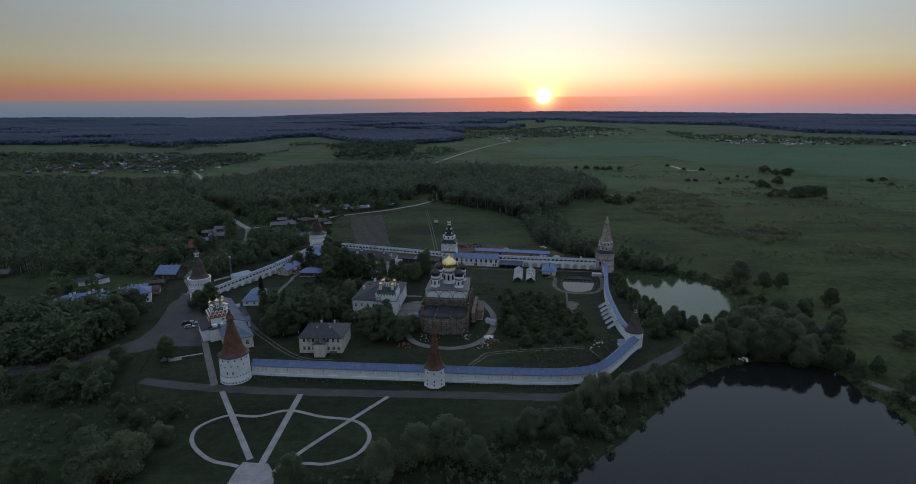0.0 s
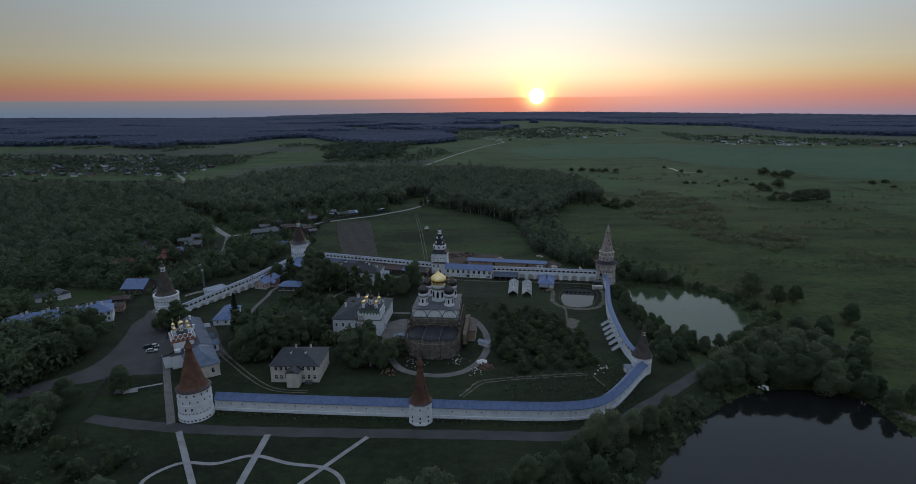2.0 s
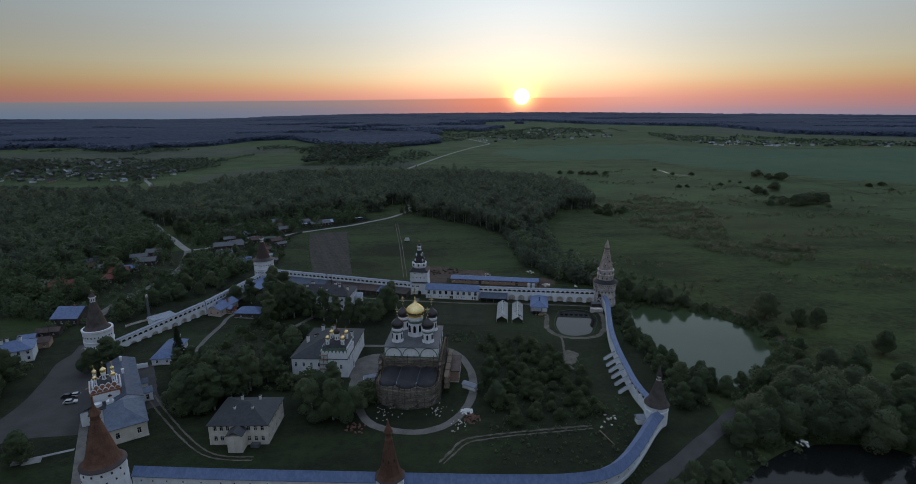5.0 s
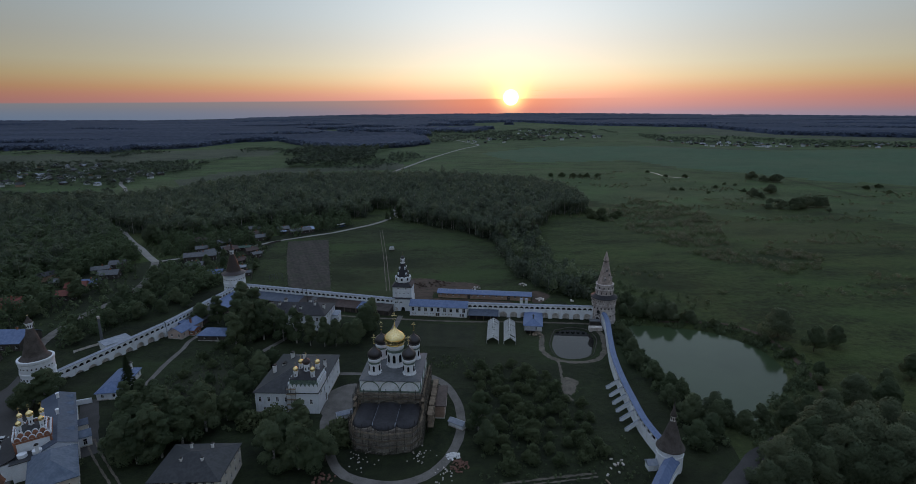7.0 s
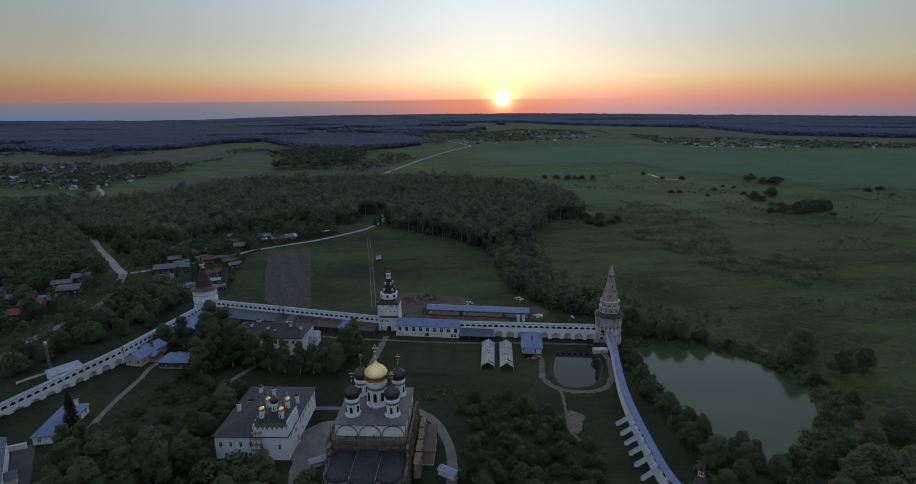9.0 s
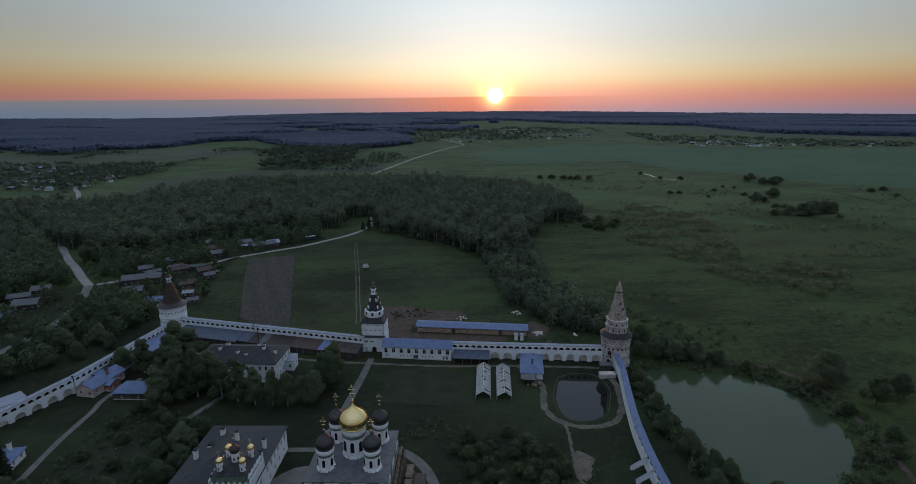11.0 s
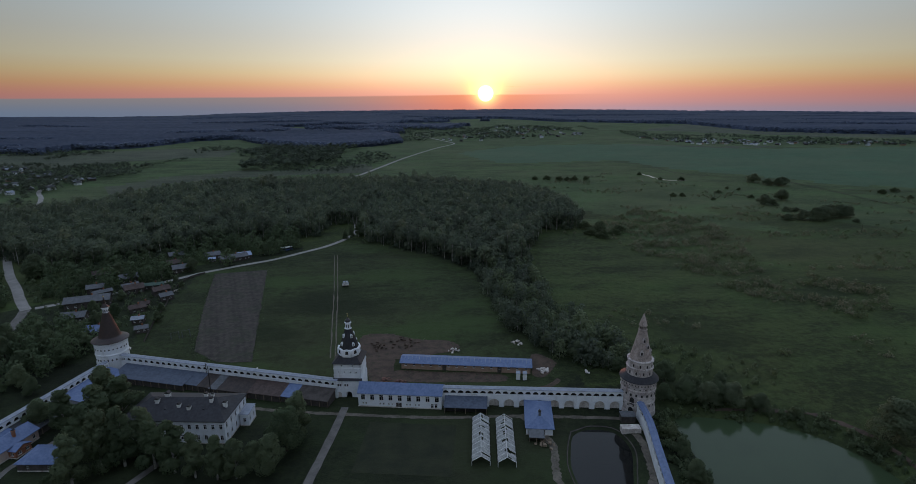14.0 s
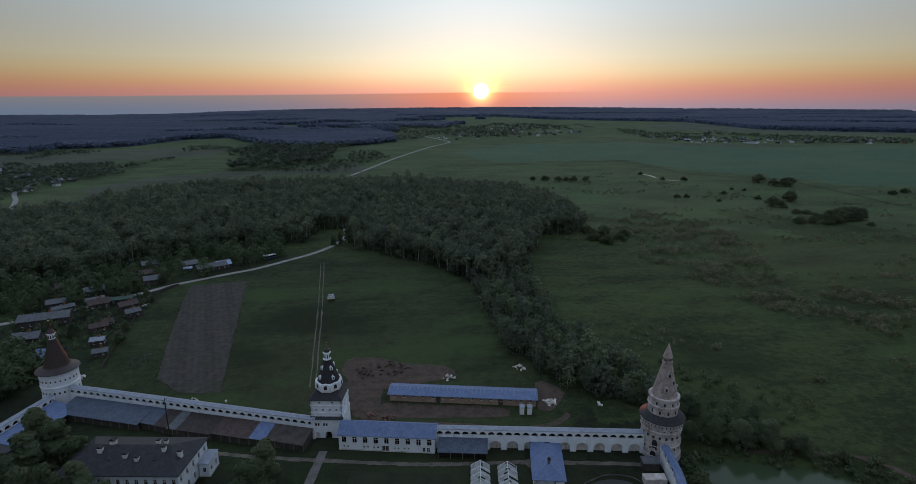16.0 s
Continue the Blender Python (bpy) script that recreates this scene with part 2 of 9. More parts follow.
M["brown_wood"] = mottled("brown_shingle", (0.090, 0.047, 0.032), (0.180, 0.098, 0.066), 0.5, 3.5, 0.85, relief=0.6, per_thing=0.25)
M["grey_wood"] = mottled("grey_weathered_board", (0.055, 0.046, 0.042), (0.12, 0.105, 0.095), 0.5, 3.5, 0.88, relief=0.6, per_thing=0.25)
M["dark_tent"] = mottled("dark_brown_sheet", (0.026, 0.018, 0.017), (0.050, 0.030, 0.027), 0.5, 3.0, 0.5, spec=0.5, relief=0.3)
M["yellow_plaster"] = mottled("pale_yellow_plaster", (0.52, 0.42, 0.26), (0.66, 0.56, 0.38), 0.3, 3.0, 0.9, stain=(0.36, 0.28, 0.19), stain_amount=0.4)
M["cream_plaster"] = mottled("cream_plaster", (0.56, 0.51, 0.44), (0.70, 0.66, 0.58), 0.3, 3.0, 0.9, stain=(0.40, 0.35, 0.28), stain_amount=0.45)
M["pink_plaster"] = mottled("pinkish_plaster", (0.50, 0.38, 0.33), (0.62, 0.50, 0.44), 0.3, 3.0, 0.9, stain=(0.36, 0.28, 0.24), stain_amount=0.4)
M["brick"] = mottled("red_brick", (0.24, 0.10, 0.06), (0.40, 0.19, 0.12), 0.6, 4.0, 0.9, relief=0.5)
M["old_brick"] = mottled("dull_old_brick", (0.13, 0.068, 0.052), (0.23, 0.125, 0.096), 0.6, 4.0, 0.95, relief=0.5, stain=(0.20, 0.17, 0.15), stain_amount=0.5)
M["tan_brick"] = mottled("tan_brick", (0.30, 0.20, 0.145), (0.44, 0.31, 0.235), 0.6, 4.0, 0.9, relief=0.5)
M["glass"] = material("dark_window_glass", 0.15, 0.0, 0.25)[0]
M["glass"].node_tree.nodes["Principled BSDF"].inputs["Base Color"].default_value = (0.012, 0.013, 0.016, 1)
# near-black colour that paints the shade of openings and interiors
M["inside_shade"] = mottled("interior_shade", (0.02, 0.02, 0.02), (0.045, 0.042, 0.04), 0.5, 2.0, 0.95)
M["gold"] = mottled("gilding", (0.84, 0.64, 0.27), (0.93, 0.76, 0.40), 0.5, 2.0, 0.16, metallic=1.0, relief=0.08)
M["black_dome"] = mottled("black_dome_sheet", (0.022, 0.020, 0.022), (0.045, 0.040, 0.042), 0.5, 2.0, 0.30, metallic=0.2, spec=0.6, relief=0.08)
M["tile_band"] = mottled("green_glazed_tile", (0.05, 0.10, 0.085), (0.22, 0.27, 0.22), 1.2, 5.0, 0.35, spec=0.5)
M["asphalt"] = mottled("asphalt", (0.050, 0.048, 0.047), (0.084, 0.080, 0.077), 0.12, 2.5, 0.92, relief=0.3, stain=(0.06, 0.058, 0.056), stain_amount=0.5)
M["gravel"] = mottled("pale_gravel", (0.110, 0.103, 0.094), (0.195, 0.183, 0.168), 0.25, 2.5, 0.95, relief=0.5)
M["road_dust"] = mottled("pale_dusty_road", (0.22, 0.21, 0.195), (0.33, 0.315, 0.295), 0.2, 2.0, 0.95, relief=0.4)
M["paving"] = mottled("concrete_paving", (0.22, 0.217, 0.213), (0.34, 0.336, 0.33), 0.3, 2.0, 0.9, relief=0.3, stain=(0.17, 0.16, 0.15), stain_amount=0.4)
M["dirt"] = mottled("bare_earth", (0.085, 0.075, 0.060), (0.185, 0.160, 0.130), 0.22, 1.5, 0.95, relief=0.5, stain=(0.036, 0.046, 0.022), stain_amount=0.85)
M["clay"] = mottled("churned_clay", (0.054, 0.040, 0.032), (0.116, 0.080, 0.060), 0.3, 1.8, 0.95, relief=0.6, stain=(0.032, 0.041, 0.019), stain_amount=0.95)
M["ditch"] = mottled("wet_ditch_growth", (0.026, 0.032, 0.016), (0.055, 0.062, 0.032), 0.1, 1.0, 0.95, relief=0.6, dist=0.2)
def furrows():
    """Tilled earth in long rows, with weeds coming through."""
    m, T, b = material("tilled_earth", 0.95, 0.0, 0.15)
    p = place(T)
    across = T.vec("DOT_PRODUCT", p, (0.951, 0.309, 0.0))
    row = T.math("SINE", T.math("ADD", T.math("MULTIPLY", across, 2.4), T.math("MULTIPLY", T.noise(p, 0.08, 3), 1.5)))
    broad = T.math("SINE", T.math("MULTIPLY", across, 0.62))
    f = T.math("ADD", T.math("MULTIPLY", row, 0.03), T.math("ADD", T.math("MULTIPLY", broad, 0.04), T.noise(p, 0.35, 6, 0.7)))
    c = T.mix(T.smooth(f, 0.25, 0.75), (0.042, 0.038, 0.034), (0.090, 0.078, 0.068))
    c = T.mix(T.math("MULTIPLY", T.smooth(T.noise(p, 0.11, 6, 0.72), 0.46, 0.66), 0.55), c, (0.046, 0.056, 0.034))
    T.link(c, b.inputs["Base Color"])
    bump(T, b, T.noise(p, 1.4, 5), 0.6, 0.25)
    return m


M["plough"] = furrows()
M["birch"] = mottled("birch_bark", (0.16, 0.15, 0.14), (0.55, 0.53, 0.50), 0.8, 3.0, 0.9)
M["bark"] = mottled("bark", (0.045, 0.036, 0.028), (0.11, 0.09, 0.07), 0.8, 4.0, 0.95)
M["leaf"] = foliage("leaves", (0.112, 0.146, 0.086), (0.196, 0.236, 0.134))
M["willow_leaf"] = foliage("willow_leaves", (0.130, 0.160, 0.098), (0.225, 0.258, 0.160))
M["dark_leaf"] = foliage("dark_needles", (0.022, 0.036, 0.018), (0.045, 0.064, 0.030))
# the three forest leaf colours carry extra blue that stands in for haze
M["forest_leaf"] = foliage("forest_leaves", (0.100, 0.129, 0.094), (0.176, 0.207, 0.142), grain=0.3)
M["birch_leaf"] = foliage("birch_leaves", (0.120, 0.152, 0.100), (0.200, 0.234, 0.152), grain=0.3)
M["spruce_leaf"] = foliage("spruce_needles", (0.076, 0.100, 0.076), (0.128, 0.152, 0.108), grain=0.3)
# distance haze is painted into both colours: blue, and lighter at the edge
M["far_canopy"] = canopy_material("hazed_canopy", (0.026, 0.038, 0.065), (0.052, 0.067, 0.105))
M["hazed_edge"] = canopy_material("hazed_wood_edge", (0.085, 0.110, 0.160), (0.140, 0.168, 0.225))
M["garden_leaf"] = foliage("garden_tree_leaves", (0.060, 0.077, 0.056), (0.100, 0.122, 0.085), grain=0.3)
M["bush_leaf"] = foliage("scrub_leaves", (0.095, 0.122, 0.062), (0.160, 0.188, 0.098))
M["sedge"] = foliage("dry_sedge", (0.160, 0.165, 0.108), (0.255, 0.245, 0.170))
M["bed"] = mottled("vegetable_bed", (0.018, 0.022, 0.012), (0.034, 0.040, 0.019), 0.2, 2.0, 0.95, relief=0.7, dist=0.2)
M["iron"] = mottled("dark_iron", (0.03, 0.03, 0.032), (0.06, 0.058, 0.056), 1.0, 5.0, 0.5, metallic=0.7)
M["white_paint"] = mottled("white_paint", (0.68, 0.68, 0.67), (0.8, 0.8, 0.79), 0.6, 4.0, 0.6)
M["plank"] = mottled("scaffold_board", (0.16, 0.12, 0.085), (0.29, 0.23, 0.165), 0.8, 4.0, 0.85)
M["poly"] = mottled("old_greenhouse_sheet", (0.20, 0.21, 0.205), (0.42, 0.43, 0.42), 0.8, 3.0, 0.4, spec=0.5)
M["car_dark"] = mottled("dark_car_paint", (0.02, 0.022, 0.026), (0.03, 0.032, 0.038), 1.0, 5.0, 0.25, spec=0.6, relief=0)
M["car_light"] = mottled("silver_car_paint", (0.46, 0.47, 0.48), (0.52, 0.53, 0.54), 1.0, 5.0, 0.28, metallic=0.3, spec=0.6, relief=0)
M["car_blue"] = mottled("blue_car_paint", (0.03, 0.06, 0.16), (0.04, 0.08, 0.2), 1.0, 5.0, 0.3, spec=0.6, relief=0)
M["rubber"] = mottled("tyre_rubber", (0.015, 0.015, 0.015), (0.03, 0.03, 0.03), 1.0, 5.0, 0.9)


def water_material(name, colour, rough):
    m, T, b = material(name, rough, 0.0, 0.4)
    p = place(T)
    c = T.mix(T.smooth(T.noise(p, 0.02, 4), 0.35, 0.65), colour, tuple(v * 1.25 for v in colour))
    T.link(c, b.inputs["Base Color"])
    b.inputs["IOR"].default_value = 1.33
    bump(T, b, T.noise(p, 1.1, 3), 0.035, 0.05)
    return m


M["lake"] = water_material("lake_water", (0.012, 0.013, 0.012), 0.06)
M["green_pond"] = water_material("silty_pond_water", (0.040, 0.060, 0.030), 0.10)

# ================= mesh tools =================
def mesh_of(name, bm, mats):
    me = bpy.data.meshes.new(name)
    bm.to_mesh(me)
    bm.free()
    for m in mats if isinstance(mats, (list, tuple)) else [mats]:
        me.materials.append(m)
    return me


def thing(name, at, rz=0.0, label="", category="", group="", kind=""):
    """An empty at a thing's base, to which its parts belong."""
    ob = new(name)
    ob.matrix_world = pose(*at, 0, 0, rz)
    return tagged(ob, label, category, group, kind)


def part(name, bm, mat, parent, label="", smooth=False, at=None):
    """One mesh object under a thing or a part, in its parent's frame."""
    me = bm if isinstance(bm, bpy.types.Mesh) else mesh_of(name, bm, mat)
    if smooth:
        for p in me.polygons:
            p.use_smooth = True
    ob = new(name, me)
    ob.parent = parent
    if at is not None:
        ob.matrix_basis = at
    return tagged(ob, label)


def weld(bm):
    bmesh.ops.remove_doubles(bm, verts=bm.verts[:], dist=0.0005)
    return bm


def solid(name, bm, mat, label="", category="", group="", kind="", smooth=False, at=None):
    me = bm if isinstance(bm, bpy.types.Mesh) else mesh_of(name, bm, mat)
    if smooth:
        for p in me.polygons:
            p.use_smooth = True
    ob = new(name, me)
    if at is not None:
        ob.matrix_world = at
    return tagged(ob, label, category, group, kind)


def box(bm, x0, x1, y0, y1, z0, z1, mat=0, m=None):
    vs = [bm.verts.new((m @ Vector(c)) if m else c) for c in
          ((x0, y0, z0), (x1, y0, z0), (x1, y1, z0), (x0, y1, z0), (x0, y0, z1), (x1, y0, z1), (x1, y1, z1), (x0, y1, z1))]
    for f in ((0, 3, 2, 1), (4, 5, 6, 7), (0, 1, 5, 4), (1, 2, 6, 5), (2, 3, 7, 6), (3, 0, 4, 7)):
        bm.faces.new([vs[i] for i in f]).material_index = mat
    return bm


def prism(bm, pts, y0, y1, mat=0):
    """A polygon in x and z (counter-clockwise seen from -y), drawn out along y."""
    a = [bm.verts.new((x, y0, z)) for x, z in pts]
    b = [bm.verts.new((x, y1, z)) for x, z in pts]
    n = len(pts)
    bm.faces.new(a).material_index = mat
    bm.faces.new(b[::-1]).material_index = mat
    for i in range(n):
        bm.faces.new((a[(i + 1) % n], a[i], b[i], b[(i + 1) % n])).material_index = mat
    return bm


def lathe(bm, profile, n=32, cx=0.0, cy=0.0, turn=0.0, a0=0.0, a1=360.0, mat=0, squash=1.0):
    """A profile of (radius, height) spun round the upright axis; closed at its ends."""
    full = abs(a1 - a0) >= 359.9
    count = n if full else n + 1
    rings = []
    for r, z in profile:
        r = max(r, 0.004)
        ring = []
        for i in range(count):
            a = radians(turn + a0 + (a1 - a0) * i / n)
            ring.append(bm.verts.new((cx + r * math.cos(a), cy + r * math.sin(a) * squash, z)))
        rings.append(ring)
    for p, q in zip(rings, rings[1:]):
        for i in range(n):
            j = (i + 1) % count
            bm.faces.new((p[i], p[j], q[j], q[i])).material_index = mat
    if full:
        bm.faces.new(rings[0][::-1]).material_index = mat
        bm.faces.new(rings[-1]).material_index = mat
    return bm


def rod(bm, a, b, r, n=6, r1=None, mat=0):
    a, b = Vector(a), Vector(b)
    m = (b - a).to_track_quat("Z", "Y").to_matrix()
    ends = []
    for c, rr in ((a, r), (b, r if r1 is None else r1)):
        ends.append([bm.verts.new(c + m @ Vector((rr * math.cos(2 * math.pi * i / n), rr * math.sin(2 * math.pi * i / n), 0))) for i in range(n)])
    for i in range(n):
        j = (i + 1) % n
        bm.faces.new((ends[0][i], ends[0][j], ends[1][j], ends[1][i])).material_index = mat
    bm.faces.new(ends[0][::-1]).material_index = mat
    bm.faces.new(ends[1]).material_index = mat
    return bm


def pierced(bm, length, z0, z1, y0, y1, holes, mat=0):
    """A wall along x from y0 to y1 with oblong openings (x, z, width, height) through it."""
    xs = sorted({0.0, length, *(h[0] - h[2] / 2 for h in holes), *(h[0] + h[2] / 2 for h in holes)})
    for a, b in zip(xs, xs[1:]):
        if b - a < 1e-4:
            continue
        mid = (a + b) / 2
        cuts = sorted((h[1], h[1] + h[3]) for h in holes if abs(h[0] - mid) < h[2] / 2)
        low = z0
        for c, d in cuts:
            if c > low:
                box(bm, a, b, y0, y1, low, c, mat)
            low = d
        if z1 > low:
            box(bm, a, b, y0, y1, low, z1, mat)
    return bm


def arch_bay(bm, x0, x1, z0, z1, y0, y1, cx, half, sill, spring, rise, n=8, mat=0):
    """A bay of wall with one round-headed opening through it."""
    box(bm, x0, cx - half, y0, y1, z0, z1, mat)
    box(bm, cx + half, x1, y0, y1, z0, z1, mat)
    if sill > z0:
        box(bm, cx - half, cx + half, y0, y1, z0, sill, mat)
    pts = [(cx - half * math.cos(math.pi * i / n), spring + rise * math.sin(math.pi * i / n)) for i in range(n + 1)]
    for (xa, za), (xb, zb) in zip(pts, pts[1:]):
        prism(bm, [(xa, za), (xb, zb), (xb, z1), (xa, z1)], y0, y1, mat)
    return bm


def smooth_line(points, step=2.0, closed=False):
    """Points along a soft curve through the given ones."""
    p = [Vector(q) for q in points]
    n, out = len(p), []
    for i in range(n if closed else n - 1):
        if closed:
            a, b, c, d = p[i - 1], p[i], p[(i + 1) % n], p[(i + 2) % n]
        else:
            a, b, c, d = p[max(i - 1, 0)], p[i], p[i + 1], p[min(i + 2, n - 1)]
        k = max(2, int((c - b).length / step))
        for j in range(k):
            t = j / k
            out.append(0.5 * (2 * b + (c - a) * t + (2 * a - 5 * b + 4 * c - d) * t * t + (3 * b - a - 3 * c + d) * t ** 3))
    if not closed:
        out.append(p[-1])
    return out


# ================= lie of the land =================
MID = (10.0, 240.0)
LOWER_LAKE = [(-6, 96), (22, 129), (33, 136), (48, 147), (62, 161), (77, 176), (91, 190), (112, 203), (132, 205), (147, 200), (149, 190), (148, 180), (150, 171), (149, 160), (143, 146), (140, 112), (108, 84), (50, 80)]
UPPER_LAKE = [(104, 325), (121, 322.6), (140, 314), (150, 298), (151, 282), (144, 266), (126, 249), (112, 240), (104, 250), (99, 268), (99, 290), (101, 312)]
FISH_POND = [(66.5, 318), (73, 320.5), (80, 317.5), (81.5, 309), (78, 299), (74.5, 292), (67, 289.5), (61.5, 292.5), (61, 302), (63.5, 311)]
LAKES = [np.array([p[:] for p in smooth_line(q, 2.0, True)]) for q in (LOWER_LAKE, UPPER_LAKE, FISH_POND)]


def shore(x, y, poly):
    """Metres from a shore line, below zero on the water."""
    a, b = poly, np.roll(poly, -1, 0)
    d = b - a
    px, py = np.asarray(x, float)[..., None], np.asarray(y, float)[..., None]
    t = np.clip(((px - a[:, 0]) * d[:, 0] + (py - a[:, 1]) * d[:, 1]) / (d ** 2).sum(1), 0, 1)
    dist = np.hypot(px - a[:, 0] - t * d[:, 0], py - a[:, 1] - t * d[:, 1]).min(-1)
    cross = (a[:, 1] > py) != (b[:, 1] > py)
    xi = a[:, 0] + (py - a[:, 1]) / np.where(np.abs(d[:, 1]) < 1e-9, 1e-9, d[:, 1]) * d[:, 0]
    inside = ((px < xi) & cross).sum(-1) % 2 == 1
    return np.where(inside, -dist, dist)


def land(x, y):
    """Height of the ground; the far rise by bearing is shaped to fit the camera's horizon."""
    x, y = np.asarray(x, float), np.asarray(y, float)
    r = np.hypot(x - MID[0], y - MID[1])
    az = np.degrees(np.arctan2(x - MID[0], y - MID[1]))
    rise = np.interp(az, [-180, -50, -34, -26, -16.4, -7.7, 0.4, 8.8, 21.5, 28.9, 38, 45, 60, 180], [30, 28, 27, 25, 33, 46, 53, 57, 50, 45, 37, 35, 30, 30])
    z = rise / 4200 * np.maximum(r - 500.0, 0.0) * np.clip((r - 500) / 300, 0, 1)
    z = z + np.clip((r - 900) / 1500, 0, 1) * 2.0 * np.sin(x * 0.0031 + 1.0) * np.sin(y * 0.0023)
    for k, poly in enumerate(LAKES):
        near = (np.abs(x - poly[:, 0].mean()) < 130) & (np.abs(y - poly[:, 1].mean()) < 130)
        if near.any():
            d = np.full(x.shape, 99.0)
            d[near] = shore(x[near], y[near], poly)
            deep, bank = (2.0, 12.0) if k < 2 else (1.0, 2.5)
            z = z - np.clip((bank - d) / bank, 0, 2.0) * deep
    return z


def land_at(x, y):
    return float(land(np.array([x]), np.array([y]))[0])


def from_arrays(name, verts, faces, mat, normals=None):
    me = bpy.data.meshes.new(name)
    me.from_pydata(verts, [], faces, shade_flat=normals is None)
    me.materials.append(mat)
    if normals is not None:
        me.normals_split_custom_set_from_vertices(normals)
    return me


def inside(x, y, outline):
    """Which points lie in an outline."""
    x, y = np.asarray(x, float), np.asarray(y, float)
    hit = np.zeros(x.shape, bool)
    for (ax, ay), (bx, by) in zip(outline, outline[1:] + outline[:1]):
        if ay != by:
            hit ^= ((ay > y) != (by > y)) & (x < ax + (y - ay) / (by - ay) * (bx - ax))
    return hit


# far fields: 2 young crop, 3 dry hay
FIELDS = [(2, [(127, 1273), (293, 1421), (521, 1427), (723, 1277), (1137, 1269), (1400, 1158), (900, 640), (625, 749), (548, 812), (508, 887), (434, 965), (392, 1097), (177, 1078)]),
          (3, [(802, 1936), (1169, 2325), (1237, 1971), (1294, 1766), (1600, 1571), (1500, 1437), (1163, 1599), (1069, 1717)]),
          (3, [(-1000, 1317), (-610, 1405), (-477, 1475), (-345, 1422), (-330, 1287), (-440, 1227), (-502, 1183), (-551, 1097), (-900, 1120)]),
          (3, [(-359, 888), (-323, 981), (-240, 1038), (-115, 1056), (-43, 1112), (-28, 1001), (-106, 985), (-221, 968), (-295, 909), (-318, 830)]),
          (3, [(560, 1440), (700, 1340), (860, 1330), (820, 1300), (700, 1290), (540, 1400)])]


MEADOW = [(-112, 508), (-108, 420), (-98, 384), (-20, 358), (70, 344), (84, 360), (66, 400), (60, 430), (58, 490), (36, 530), (-16, 576), (-40, 566)]
WEST_GLADE = [(-330, 262), (-330, 310), (-255, 330), (-184, 320), (-172, 297), (-206, 296), (-240, 278)]


def ground_mesh():
    rs = list(np.arange(2.0, 182.0, 2.6))
    while rs[-1] < 4700:
        rs.append(min(rs[-1] * 1.025 + 1.0, 4700.0))
    n = 600
    ang = np.linspace(0, 2 * math.pi, n, endpoint=False)
    R, A = np.meshgrid(rs, ang, indexing="ij")
    X, Y = MID[0] + R * np.cos(A), MID[1] + R * np.sin(A)
    Z = land(X.ravel(), Y.ravel())
    verts = [(MID[0], MID[1], 0.0)] + list(zip(X.ravel().tolist(), Y.ravel().tolist(), Z.tolist()))
    faces = [(0, 1 + i, 1 + (i + 1) % n) for i in range(n)]
    for k in range(len(rs) - 1):
        for i in range(n):
            j = (i + 1) % n
            faces.append((1 + k * n + i, 1 + (k + 1) * n + i, 1 + (k + 1) * n + j, 1 + k * n + j))
    me = from_arrays("ground", verts, faces, M["grass"])
    for m in ("marsh_grass", "crop_field", "hay_field", "meadow_grass", "hazed_pasture"):
        me.materials.append(M[m])
    c = np.empty(len(me.polygons) * 3)
    me.polygons.foreach_get("center", c)
    x, y = c[0::3], c[1::3]
    wild = (x > 104 + 6 * np.sin(y * 0.05)) | (y > 560) | ((x > 80) & (y > 345)) | (y > 640 + x) | (x < -300)
    kind = wild.astype(np.int32)
    # beyond this wavy radius wild grass takes the haze-lightened colour
    kind[(np.hypot(x - MID[0], y - MID[1]) > 470 + 60 * np.sin(x * 0.021) + 45 * np.sin(y * 0.035 + x * 0.05)) & wild] = 5
    kind[inside(x, y, MEADOW) | inside(x, y, WEST_GLADE)] = 4
    for k, outline in FIELDS:
        kind[inside(x, y, outline)] = k
    me.polygons.foreach_set("material_index", kind)
    return me


def sheet(name, outline, z, mat, label, step=2.0, closed_soft=True, grow=0.0, category="ground", ragged=0.0):
    """A flat sheet with a soft outline."""
    pts = smooth_line(outline, step, True) if closed_soft else [Vector(p) for p in outline]
    c = sum(pts, Vector((0, 0))) / len(pts)
    edge = random.Random(len(pts))
    if ragged:
        fine = []
        for a, b in zip(pts, pts[1:] + pts[:1]):
            n = max(1, int((b - a).length / 0.7))
            fine += [a + (b - a) * k / n for k in range(n)]
        pts = fine
    bm = bmesh.new()
    vs = []
    for p in pts:
        wave = sum(noise.noise((p.x * f, p.y * f, z)) * k for f, k in ((0.13, 1.8), (0.5, 0.9), (1.7, 0.5)))
        q = p + (p - c).normalized() * (grow + ragged * wave)
        vs.append(bm.verts.new((q.x, q.y, z)))
    f = bm.faces.new(vs)
    if f.normal.z < 0 or sum((a.co.x * b.co.y - b.co.x * a.co.y) for a, b in zip(vs, vs[1:] + vs[:1])) < 0:
        f.normal_flip()
    bmesh.ops.triangulate(bm, faces=bm.faces[:])
    return solid(name, bm, mat, label, category, kind="structure")


